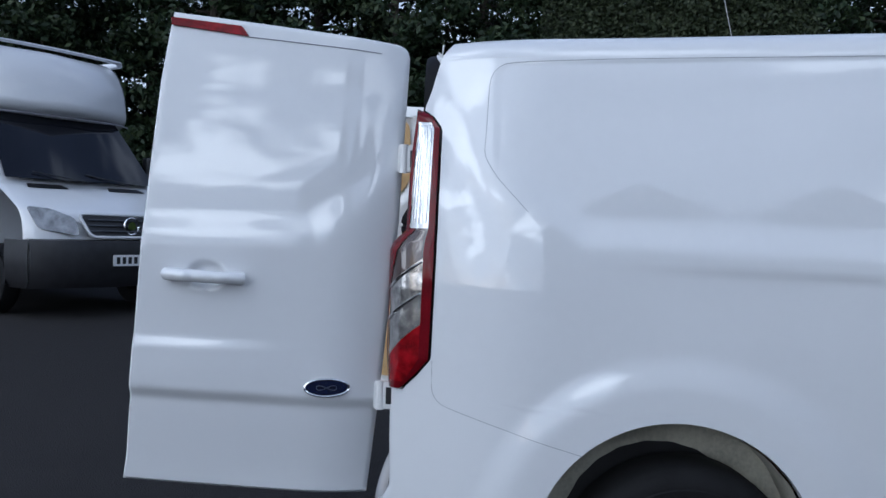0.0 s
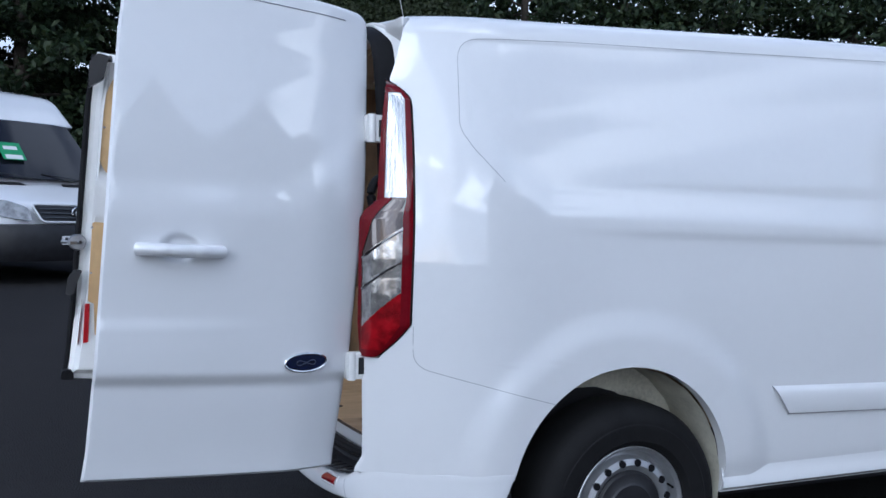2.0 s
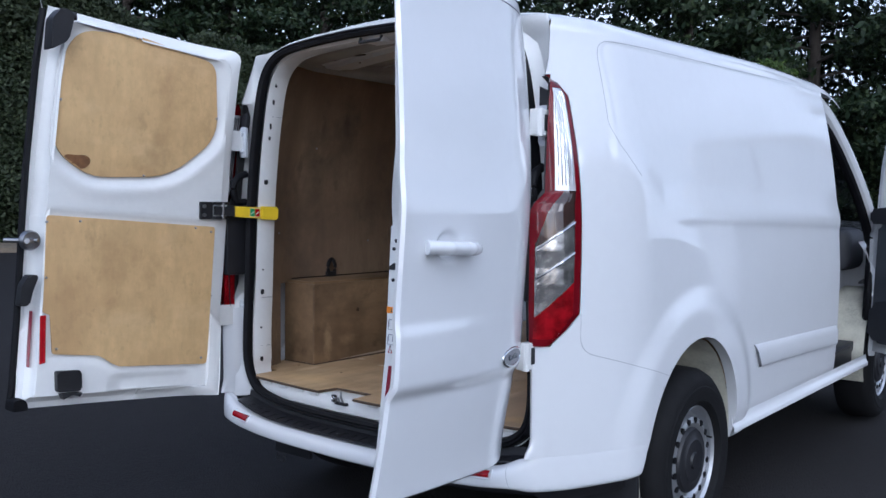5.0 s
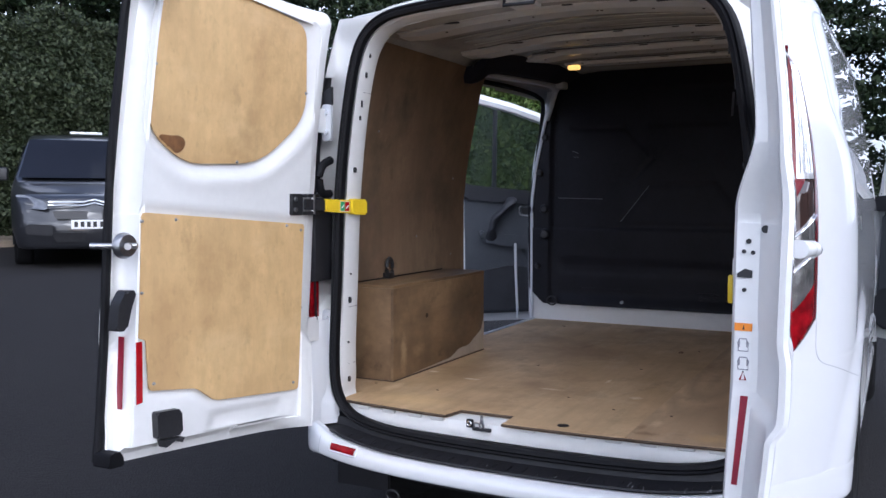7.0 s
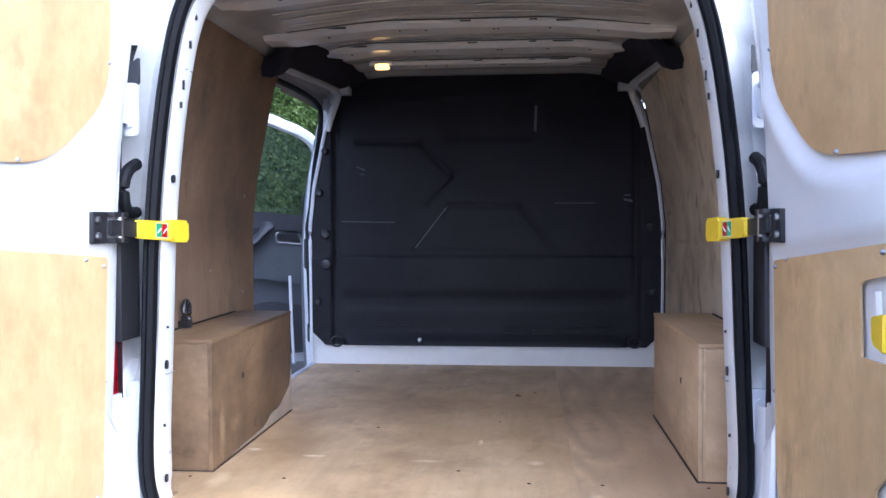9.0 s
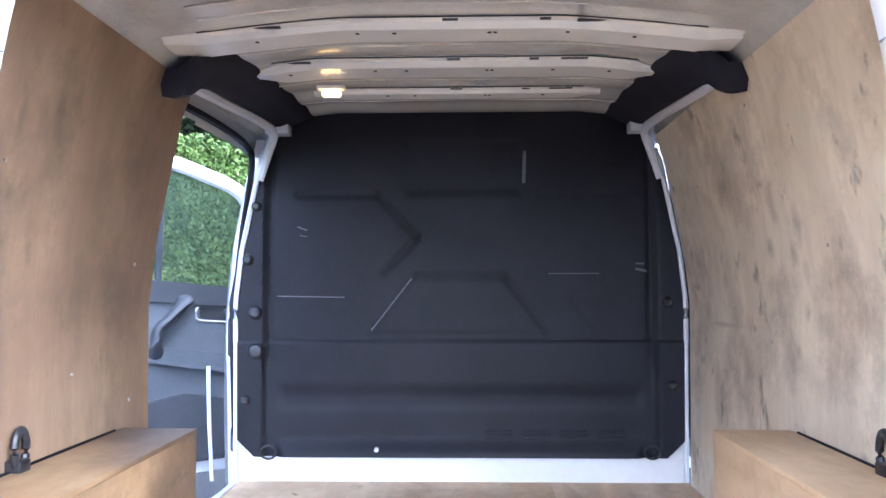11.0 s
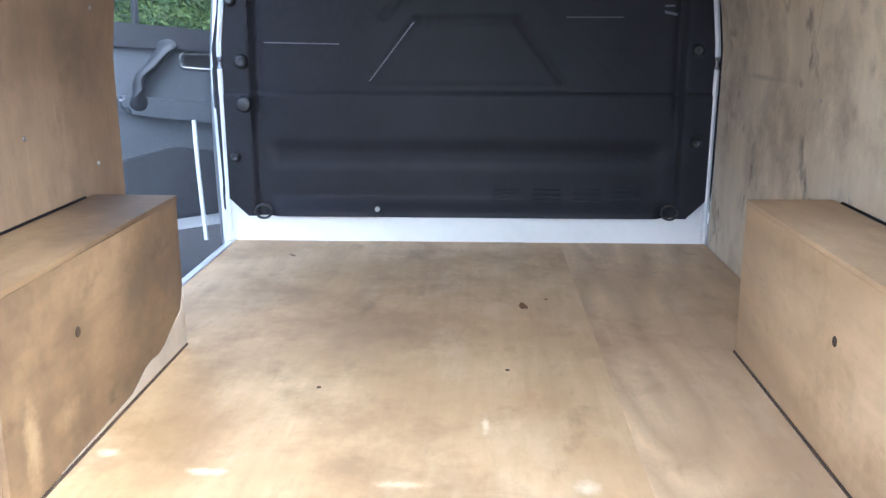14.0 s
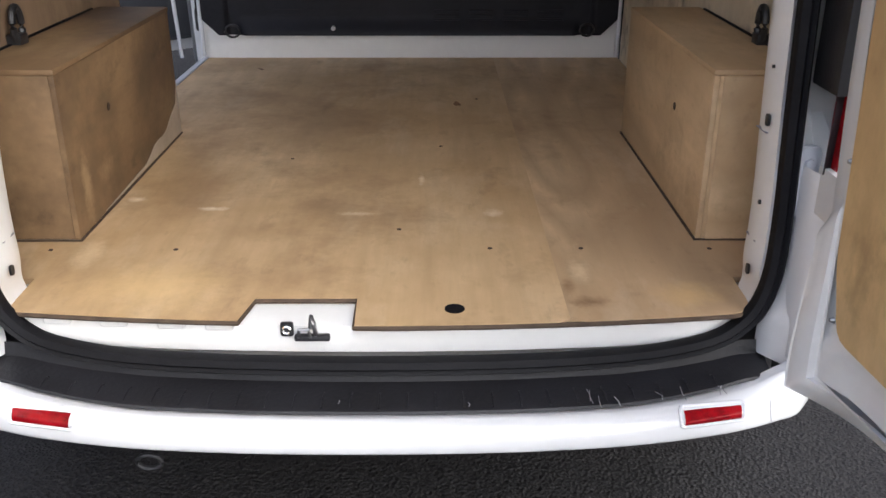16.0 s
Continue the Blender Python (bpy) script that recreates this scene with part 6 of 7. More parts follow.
def make_ceiling():
    xs, ys = np.linspace(0.085, 2.32, 70), np.linspace(-0.78, 0.78, 61)
    P = []
    for x in xs:
        reach = roof_section(x)[0][0] - 0.012
        row = []
        for y in ys:
            y = max(-reach, min(reach, y))
            z = ceiling_z(y, x) + 0.005 * math.sin(x * 27) * float(sstep(0.66, 0.52, abs(y))) + 0.003 * float(sstep(0.60, 0.62, abs(y)))
            row.append((x, y, z))
        P.append(row)
    head = sheet("roof_inside", P, PANEL_IN, van, "grimy white painted inner roof with cross beams")
    for x0, w, h, reach, tip in ((0.46, 0.075, 0.026, 0.70, 0.9), (1.115, 0.085, 0.026, 0.735, 1.0), (1.545, 0.095, 0.026, 0.625, 0.30), (1.935, 0.065, 0.020, 0.50, 0.35)):
        roof_beam(head, x0, w, h, reach, tip)
    # long pressed ribs between the beams
    for x0 in (0.22, 0.70, 0.80, 0.90, 1.30, 1.75, 2.08):
        part("roof_rib", tube([(x0, y, ceiling_z(y, x0) - 0.002 + 0.0015 * math.sin(y * 9 + x0 * 7)) for y in np.linspace(-0.60, 0.60, 30)], 0.0055, seg=6, flat=0.6), PANEL_IN, head)
    # rear header over the doors
    rows = [[(x, y, curve1(((0.0, 1.985), (0.45, 1.967), (0.56, 1.930), (0.62, 1.89)), abs(y)) + dz) for y in np.linspace(-0.62, 0.62, 40)] for x, dz in ((0.10, 0.025), (0.10, -0.01), (0.02, -0.022), (0.0, -0.006))]
    header = sheet("rear_header", rows, WHITE_IN, head)
    part("header_latch", block(0.02, 0.085, -0.02, 0.07, 1.945, 1.970, 0.004), PAPER, header, "white latch plate over the doors")
    part("header_catch", tube([(0.0, -0.03, 1.962), (-0.01, -0.03, 1.945), (-0.01, 0.075, 1.945), (0.0, 0.075, 1.962)], 0.006, seg=8), PLASTIC, header)
    # lit roof lamp
    m, n, l, p = material("lit_lamp")
    p.inputs["Base Color"].default_value = (0.9, 0.7, 0.4, 1)
    p.inputs["Emission Color"].default_value = (1.0, 0.55, 0.13, 1)
    p.inputs["Emission Strength"].default_value = 1.2
    ly, lx = 0.395, 1.64
    base = part("roof_lamp", block(lx - 0.022, lx + 0.022, ly - 0.045, ly + 0.045, 1.988, 2.0, 0.004), PAPER, van, "small lit interior lamp with a warm glow")
    part("lamp_lens", block(lx - 0.017, lx + 0.017, ly - 0.030, ly + 0.030, 1.966, 1.9875, 0.010, 4), m, base)


make_ceiling()

# side door opening: step, posts, seals
part("door_step", block(1.36, 2.50, 0.80, 0.95, 0.50, 0.555, 0.008), DARKTRIM, van, "dark side door step")
part("step_edge", block(1.36, 2.48, 0.860, 0.885, 0.56, 0.606, 0.004), BODYGREY, van)
part("door_seal", tube(fine([(2.40, 0.888, 0.56), (2.40, 0.903, 1.20), (2.39, 0.875, 1.55), (2.345, 0.825, 1.84), (2.28, 0.832, 1.915), (1.9, 0.828, 1.925), (1.40, 0.825, 1.91)], 6), 0.013, seg=8), RUBBER, van, "black side door seal")
rows = [[(x, curve1(((0.5, 0.94), (1.2, 0.955), (1.55, 0.925), (1.86, 0.86), (1.95, 0.84)), z) - dy, z) for z in np.linspace(0.45, 1.96, 30)] for x, dy in ((2.42, 0.05), (2.425, 0.012), (2.46, 0.0), (2.56, 0.0), (2.60, 0.02), (2.60, 0.08))]
post = sheet("b_post", rows, WHITE, van, "white B post with a black keeper")
part("keeper", prism(rounded([(1.08, -0.018), (1.24, -0.018), (1.24, 0.018), (1.08, 0.018)], 0.016, 4), lambda u, v, q: (2.421 - 0.005 * q, 0.918 + v, u)), PLASTIC, post, "black door keeper")
part("keeper", prism(rounded([(0.70, -0.016), (0.80, -0.016), (0.80, 0.016), (0.70, 0.016)], 0.014, 4), lambda u, v, q: (2.421 - 0.005 * q, 0.905 + v, u)), PLASTIC, post)
part("door_track", tube(fine([(2.33, 0.988, 1.05), (2.335, 0.984, 0.85), (2.345, 0.974, 0.60)], 4), 0.008, seg=6), BODYGREY, post)

# ---- cab ----
def cab_side(s):
    """Front wing, A post and door frame of one side."""
    wing = []
    for z, w in ((0.40, 0.90), (0.60, 0.945), (0.80, 0.955), (0.95, 0.945), (1.06, 0.91), (1.14, 0.86)):
        row = []
        for x in np.linspace(3.42, 4.52, 40):
            nose = float(sstep(4.15, 4.6, x))
            row.append((x, s * (w - 0.30 * nose ** 2), min(z, 1.14 - 0.30 * float(sstep(3.75, 4.6, x)) * (z > 0.9))))
        wing.append(row)

    def keep(i, j):
        x = (wing[i][j][0] + wing[i][j + 1][0]) / 2
        z = (wing[i][j][2] + wing[i + 1][j][2]) / 2
        return math.hypot(x - HUB_F, z - 0.40) > 0.40
    sheet("front_wing", wing, WHITE, van, "white front wing", keep)
    post = fine([(3.42, s * 0.93, 0.45), (3.43, s * 0.945, 0.90), (3.52, s * 0.92, 1.16), (3.30, s * 0.87, 1.50), (2.98, s * 0.80, 1.82), (2.70, s * 0.765, 1.955), (2.60, s * 0.765, 1.965)], 6)
    part("a_post", tube(post, 0.045, seg=10, flat=1.0), WHITE, van, "white windscreen post")
    part("door_frame_seal", tube([(x - 0.03, y - s * 0.012, z - 0.02) for x, y, z in post], 0.028, seg=8), RUBBER, van)
    b_post = fine([(2.61, s * 0.945, 0.45), (2.62, s * 0.955, 0.90), (2.62, s * 0.955, 1.25), (2.62, s * 0.90, 1.62), (2.60, s * 0.84, 1.88), (2.60, s * 0.77, 1.96)], 6)
    part("b_post_seal", tube([(x + 0.03, y - s * 0.03, z) for x, y, z in b_post], 0.030, seg=8), RUBBER, van, "black door seal on the B post")
    rows = [[(x, y * k, z) for x, y, z in b_post] for k in (1.0,)] + [[(x + 0.07, y * 0.95, z) for x, y, z in b_post], [(x + 0.10, y * 0.80, z) for x, y, z in b_post]]
    sheet("b_post_cover", rows, DARKTRIM, van, "dark B post trim")


for s in (-1, 1):
    cab_side(s)
rows = []
for t in np.linspace(0, 1, 10):
    x, z = lerp(2.98, 3.92, t), lerp(1.965, 1.19, t) - 0.05 * t * (1 - t) * -1
    w = lerp(0.75, 0.86, t)
    rows.append([(x + 0.14 * (1 - (u) ** 2), w * u, z + 0.02 * (1 - u * u)) for u in np.linspace(-1, 1, 17)])
screen = sheet("windscreen", rows, GLASS, van, "tinted windscreen")
rows = []
for t in np.linspace(0, 1, 14):
    x, z = lerp(3.86, 4.62, t), 1.19 - 0.30 * t ** 1.7
    w = lerp(0.88, 0.66, t ** 2)
    rows.append([(x + 0.12 * (1 - u * u), w * u, z + 0.02 * (1 - u * u)) for u in np.linspace(-1, 1, 17)])
rows += [[(x + dx, y, z) for x, y, _ in rows[-1]] for dx, z in ((0.035, 0.80), (0.045, 0.62), (0.04, 0.45), (-0.02, 0.33))]
sheet("bonnet", rows, WHITE, van, "white bonnet and front panel")
part("front_grille", prism(rounded([(-0.45, 0.60), (0.45, 0.60), (0.40, 0.82), (-0.40, 0.82)], 0.05, 4), lambda u, v, q: (4.775 - 0.15 * u * u + 0.012 * q, u, v)), PLASTIC, van, "black front grille")
for s in (-1, 1):
    part("headlamp", prism(rounded([(0.50, 0.78), (0.72, 0.80), (0.76, 0.98), (0.58, 0.90)], 0.03, 4), lambda u, v, q: (4.72 - 0.55 * (u - 0.5) + 0.012 * q, s * u, v)), HEADLAMP, van, "clear headlamp")
    part("seat", block(2.72, 2.86, s * 0.20, s * 0.68, 0.95, 1.62, 0.06, 4), DARKTRIM, van, "dark cloth cab seat")
    part("headrest", block(2.70, 2.79, s * 0.32, s * 0.56, 1.64, 1.82, 0.04, 4), DARKTRIM, van)
    part("seat_base", block(2.74, 3.22, s * 0.20, s * 0.68, 0.78, 0.96, 0.05, 4), DARKTRIM, van)
part("dashboard", block(3.45, 3.85, -0.80, 0.80, 0.95, 1.22, 0.08, 4), DARKTRIM, van, "dark dashboard")
part("steering_wheel", tube([(3.28 + 0.07 * math.sin(a), -0.40 + 0.19 * math.cos(a), 1.15 + 0.18 * math.sin(a)) for a in np.linspace(0, 2 * math.pi, 28)[:-1]], 0.014, True, 8), PLASTIC, van, "black steering wheel")
part("cab_floor", block(2.42, 3.6, -0.88, 0.88, 0.48, 0.54, 0.01), DARKTRIM, van)
part("cab_headliner", block(2.40, 2.98, -0.74, 0.74, 1.955, 1.985, 0.008), DARKTRIM, van)


def cab_door(s, swing):
    """A front door, hinged at its front edge and swung out by the given degrees."""
    hx, hy = 3.46, 0.95
    c, d = math.cos(radians(swing)), math.sin(radians(swing))
    wide = 1.07

    def at(u, v, z):
        """u along the door from the hinge, v outward when shut."""
        return (hx - u * wide * c + v * d, s * (hy + u * wide * d + v * c), z)

    frame_top = [(0.0, 1.17), (0.05, 1.34), (0.14, 1.62), (0.26, 1.82), (0.45, 1.905), (0.62, 1.955), (0.80, 1.995), (0.92, 1.985), (0.945, 1.65), (0.945, 1.34)]
    low = rounded([(0.0, 0.48), (0.93, 0.46), (0.95, 1.40), (0.02, 1.30)], [0.05, 0.05, 0.02, 0.02], 4)

    def lean(z):
        return -0.16 * float(sstep(1.30, 2.0, z)) - 0.02 * float(sstep(0.9, 0.45, z))
    door = part("cab_door", prism(low, lambda u, v, q: at(u, lean(v) + 0.03 - 0.06 * q, v), 0.0), WHITE, van, "white cab door standing open")
    part("door_trim", prism(rounded([(0.06, 0.54), (0.79, 0.52), (0.81, 1.345), (0.08, 1.27)], 0.05, 5), lambda u, v, q: at(u, lean(v) - 0.032 - 0.035 * q, v), 0.02), GREYTRIM, door, "grey plastic door trim")
    part("trim_top", prism(rounded([(0.04, 1.25), (0.81, 1.31), (0.83, 1.44), (0.78, 1.41), (0.04, 1.34)], 0.02, 4), lambda u, v, q: at(u, lean(v) - 0.03 - 0.06 * q, v), 0.015), DARKTRIM, door)
    part("trim_pocket", prism(rounded([(0.08, 0.56), (0.80, 0.55), (0.80, 0.80), (0.50, 0.86), (0.08, 0.78)], 0.04, 4), lambda u, v, q: at(u, lean(v) - 0.066 - 0.05 * q, v), 0.02), DARKTRIM, door, "dark door pocket")
    part("armrest", prism(rounded([(0.16, 0.92), (0.70, 1.02), (0.72, 1.10), (0.16, 1.02)], 0.03, 4), lambda u, v, q: at(u, lean(v) - 0.066 - 0.05 * q, v), 0.02), GREYTRIM, door)
    part("grab_handle", tube(fine([at(0.50, -0.07, 1.31), at(0.52, -0.12, 1.29), at(0.58, -0.125, 1.22), at(0.63, -0.115, 1.16), at(0.64, -0.11, 1.06), at(0.64, -0.07, 1.03)], 5), 0.042, seg=12, flat=0.6), DARKTRIM, door, "dark pull handle")
    part("release_handle", prism(rounded([(0.30, 1.20), (0.43, 1.215), (0.43, 1.255), (0.32, 1.255)], 0.015, 4), lambda u, v, q: at(u, -0.066 - 0.008 * q, v)), PLASTIC, door, "black release handle in a bezel")
    part("release_bezel", tube([at(u, -0.072, v) for u, v in rounded([(0.285, 1.19), (0.445, 1.205), (0.445, 1.265), (0.31, 1.265)], 0.02, 4)], 0.006, True, 6), STEEL, door)
    path = fine([at(u, lean(z), z) for u, z in frame_top], 6)
    part("window_frame", tube(path, 0.036, seg=8), WHITE, door, "white window frame")
    part("frame_inner", tube([Vector(p) + Vector(at(0, -0.020, 0)) - Vector(at(0, 0, 0)) for p in path], 0.014, seg=8), DARKTRIM, door)
    part("window_pillar", prism(rounded([(0.85, 1.36), (0.955, 1.36), (0.955, 1.98), (0.83, 1.985)], [0.01, 0.01, 0.04, 0.03], 4), lambda u, v, q: at(u, lean(v) + 0.015 - 0.03 * q, v), 0.004), WHITE, door)
    part("edge_slot", prism([(0.90, 1.10), (0.915, 1.10), (0.915, 1.17), (0.90, 1.17)], lambda u, v, q: at(u, lean(v) - 0.029 - 0.004 * q, v)), PLASTIC, door)
    part("edge_hole", prism([(0.885, 0.99), (0.905, 0.99), (0.905, 1.005), (0.885, 1.005)], lambda u, v, q: at(u, lean(v) - 0.029 - 0.004 * q, v)), PLASTIC, door)
    part("quarter_bar", tube([at(0.60, lean(1.38), 1.36), at(0.63, lean(1.9), 1.92)], 0.016, seg=8), DARKTRIM, door)
    bm = prism([(0.04, 1.32), (0.10, 1.33), (0.15, 1.60), (0.26, 1.80), (0.45, 1.89), (0.62, 1.94), (0.82, 1.975), (0.91, 1.96), (0.93, 1.38)], lambda u, v, q: at(u, lean(v) - 0.002 + 0.004 * q, v))
    part("window_pane", bm, CLEARGLASS, door, "clear side window")
    m = part("door_mirror", block(-0.09, 0.09, -0.05, 0.05, -0.15, 0.15, 0.035, 4), PLASTIC, door, "black door mirror")
    x, y, z = at(0.10, 0.16, 1.36)
    m.data.transform(Matrix.Translation((x, y, z)) @ Euler((0, 0, s * radians(90 - swing + 60))).to_matrix().to_4x4())
    part("mirror_arm", tube([at(0.08, 0.02, 1.30), at(0.10, 0.14, 1.30)], 0.03, seg=8), PLASTIC, door)
    part("door_hinge_edge", tube([at(0.0, -0.02, 0.55), at(0.0, -0.02, 1.16)], 0.02, seg=8), WHITE, door)
    return door


cab_door(1, 52)
cab_door(-1, 58)

# ---- other vehicles in the yard ----
def hull(profile, widths, slices=((-1.0, 0.07), (-0.985, 0.03), (-0.93, 0.008), (-0.8, 0.0), (0.0, -0.012), (0.8, 0.0), (0.93, 0.008), (0.985, 0.03), (1.0, 0.07))):
    """A body lofted across its width from a side outline (x, z); widths is half width by height."""
    cx, cz = sum(p[0] for p in profile) / len(profile), sum(p[1] for p in profile) / len(profile)
    P = []
    for t, inset in slices:
        row = []
        for x, z in profile:
            d = Vector((cx - x, cz - z))
            d = d / max(0.6, d.length) * inset
            row.append((x + d.x, curve1(widths, z) * t, z + d.y))
        P.append(row)
    return P


def road_wheel(veh, x, y, r, rim_mat=WHEELPAINT):
    s = 1 if y > 0 else -1
    w = part("wheel", turned([(0.0, -s * 0.02), (r * 0.22, -s * 0.015), (r * 0.40, -s * 0.04), (r * 0.52, -s * 0.03), (r * 0.60, s * 0.0), (r * 0.62, -s * 0.01)], (x, y, r), 28), rim_mat, veh, "silver wheel rim")
    part("tyre", turned([(r * 0.58, -s * 0.02), (r * 0.66, s * 0.012), (r * 0.85, s * 0.016), (r * 0.96, -s * 0.004), (r, -s * 0.04), (r, -s * 0.17), (r * 0.9, -s * 0.2), (r * 0.5, -s * 0.2)], (x, y, r), 32), TYRE, w, "black tyre")
    for k in range(5):
        a = 2 * math.pi * k / 5
        part("rim_hole", rod((x + r * 0.42 * math.cos(a), y, r + r * 0.42 * math.sin(a)), (x + r * 0.42 * math.cos(a), y - s * 0.045, r + r * 0.42 * math.sin(a)), r * 0.07, seg=10), RUBBER, w)
    bow = [(x + r * 1.18 * math.cos(a), y + s * 0.030, r + r * 1.18 * math.sin(a)) for a in np.linspace(-0.1, math.pi + 0.1, 24)]
    sheet("wheel_arch", [bow, [(px + (x - px) * 0.12, y - s * 0.01, pz + (r - pz) * 0.12) for px, _, pz in bow], [(px + (x - px) * 0.12, y - s * 0.25, pz + (r - pz) * 0.12) for px, _, pz in bow]], PLASTIC, veh)
    sheet("arch_shadow", [[(px + (x - px) * 0.12, y + s * 0.008, pz + (r - pz) * 0.12) for px, _, pz in bow], [(x, y + s * 0.008, r * 0.9)] * 24], RUBBER, veh)


def plate_bars(veh, x, z, w=0.26):
    """A number plate whose characters are plain bars."""
    p = part("number_plate", prism(rounded([(-w, -0.056), (w, -0.056), (w, 0.056), (-w, 0.056)], 0.01, 3), lambda u, v, q: (x + 0.012 * q, u, z + v)), PAPER, veh, "white number plate with dark bars")
    for k in range(7):
        u = -w + 0.055 + k * (2 * w - 0.11) / 6 + (0.0 if k < 4 else 0.008)
        part("plate_bar", prism([(u - 0.020, -0.034), (u + 0.020, -0.034), (u + 0.020, 0.034), (u - 0.020, 0.034)], lambda a, b, q: (x + 0.0125 + 0.0015 * q, a, z + b)), PLASTIC, p)


def big_van_front(veh, paint, cab_only=False):
    """Nose of a large van: front at x = 0, body towards -x."""
    prof_front = rounded([(-0.12, 0.32), (-0.06, 0.55), (-0.03, 0.78), (-0.10, 1.02), (-0.80, 1.30), (-1.55, 2.20), (-1.95, 2.32), (-2.25, 2.34), (-2.25, 0.32)], [0.05, 0.08, 0.1, 0.12, 0.05, 0.06, 0.1, 0.02, 0.02], 4)
    W = ((0.3, 0.92), (0.6, 0.985), (1.0, 0.985), (1.3, 0.97), (2.2, 0.80), (2.4, 0.76))
    P = hull(prof_front, W)
    # narrow the nose in plan
    P = [[(x - 0.22 * (abs(y) / 0.98) ** 4 * float(sstep(-0.9, -0.0, x)), y, z) for x, y, z in row] for row in P]
    cab = sheet("cab_body", P, paint, veh, "white cab body", closed=True)
    rows = []
    for t in np.linspace(0.04, 0.97, 9):
        x, z = lerp(-0.80, -1.55, t), lerp(1.30, 2.20, t)
        w = lerp(0.90, 0.765, t)
        rows.append([(x + 0.035 + 0.05 * (1 - u * u), w * u, z + 0.03) for u in np.linspace(-1, 1, 15)])
    sheet("windscreen", rows, DARKGLASS, veh, "dark windscreen")
    part("wiper", tube([(-0.70, 0.55, 1.36), (-0.80, 0.0, 1.44)], 0.008, seg=6), PLASTIC, veh)
    part("wiper", tube([(-0.70, -0.05, 1.36), (-0.80, -0.6, 1.44)], 0.008, seg=6), PLASTIC, veh)
    grille = part("grille", prism(rounded([(-0.46, 0.80), (0.46, 0.80), (0.54, 1.0), (-0.54, 1.0)], 0.05, 4), lambda u, v, q: (0.012 - 0.22 * (abs(u) / 0.98) ** 4 - 0.36 * max(0, v - 0.78) + 0.02 * q, u, v)), PLASTIC, veh, "black grille with chrome slats")
    part("grille_surround", tube([(0.03 - 0.22 * (abs(u) / 0.98) ** 4 - 0.36 * max(0, v - 0.78), u, v) for u, v in rounded([(-0.47, 0.79), (0.47, 0.79), (0.56, 1.015), (-0.56, 1.015)], 0.06, 5)], 0.016, True, 8), paint, veh)
    for z in (0.85, 0.905, 0.96):
        part("grille_slat", tube([(0.036 - 0.22 * (abs(u) / 0.98) ** 4 - 0.36 * (z - 0.78), u, z) for u in np.linspace(-0.48, 0.48, 9)], 0.009, seg=6), GREYTRIM, grille)
    part("round_badge", tube([(0.045 - 0.36 * 0.12, 0.085 * math.cos(a), 0.905 + 0.085 * math.sin(a)) for a in np.linspace(0, 2 * math.pi, 28)[:-1]], 0.010, True, 8), CHROME, grille, "plain chrome ring badge")
    part("badge_disc", rod((0.0, 0, 0.905), (0.008, 0, 0.905), 0.045, seg=20), CHROME, grille)
    def bump_x(u, v):
        return 0.055 - 0.24 * (abs(u) / 0.98) ** 4 - 0.10 * max(0.0, 0.42 - v) * 2
    sheet("front_bumper", [[(bump_x(u, v) - back, u, v) for u in np.linspace(-0.985, 0.985, 31)] for v, back in ((0.28, 0.25), (0.29, 0.03), (0.36, 0.0), (0.50, 0.0), (0.62, 0.0), (0.70, 0.012), (0.755, 0.03), (0.765, 0.10))], PLASTIC, veh, "black plastic front bumper")
    for s in (-1, 1):
        sheet("bumper_end", [[(x, s * y, z) for x in np.linspace(-0.22, -0.62, 6)] for z, y in ((0.28, 0.93), (0.36, 0.985), (0.60, 0.998), (0.755, 0.992))], PLASTIC, veh)
    for s in (-1, 1):
        part("headlamp", prism(rounded([(0.585, 0.80), (0.90, 0.86), (0.955, 1.08), (0.80, 1.06), (0.60, 0.97)], 0.04, 4), lambda u, v, q: (0.02 - 0.22 * (u / 0.98) ** 4 - 0.36 * max(0, v - 0.78) - 0.25 * max(0, u - 0.75) + 0.014 * q, s * u, v), 0.006), HEADLAMP, veh, "clear headlamp")
        part("bonnet_vent", prism([(0.25, 0.0), (0.70, 0.0), (0.66, 0.09), (0.28, 0.09)], lambda u, v, q: (-0.72 - v, s * u, 1.275 + v * 0.40 + 0.006 * q)), PLASTIC, veh)
        win = [(-1.02, 1.36), (-1.60, 2.06), (-2.05, 2.10), (-2.08, 1.36)]
        part("side_window", prism(rounded(win, 0.06, 4), lambda u, v, q: (u, s * (curve1(W, v) + 0.004 + 0.004 * q), v)), DARKGLASS, veh, "dark side window")
        part("door_gap", tube([(u, s * (curve1(W, v) + 0.002), v) for u, v in ((-0.98, 0.55), (-0.97, 1.30), (-1.58, 2.10), (-2.10, 2.16), (-2.12, 0.50))], 0.005, seg=5), PRINT, veh)
        part("door_handle", block(-2.02, -1.86, s * 0.985, s * 1.005, 1.16, 1.19, 0.006), PLASTIC, veh)
        m = part("door_mirror", block(-1.22, -1.10, s * 1.03, s * 1.22, 1.38, 1.72, 0.04, 3), PLASTIC, veh, "black door mirror")
        part("mirror_arm", block(-1.19, -1.13, s * 0.95, s * 1.05, 1.40, 1.46, 0.01), PLASTIC, m)
    plate_bars(veh, 0.068, 0.56)
    return W


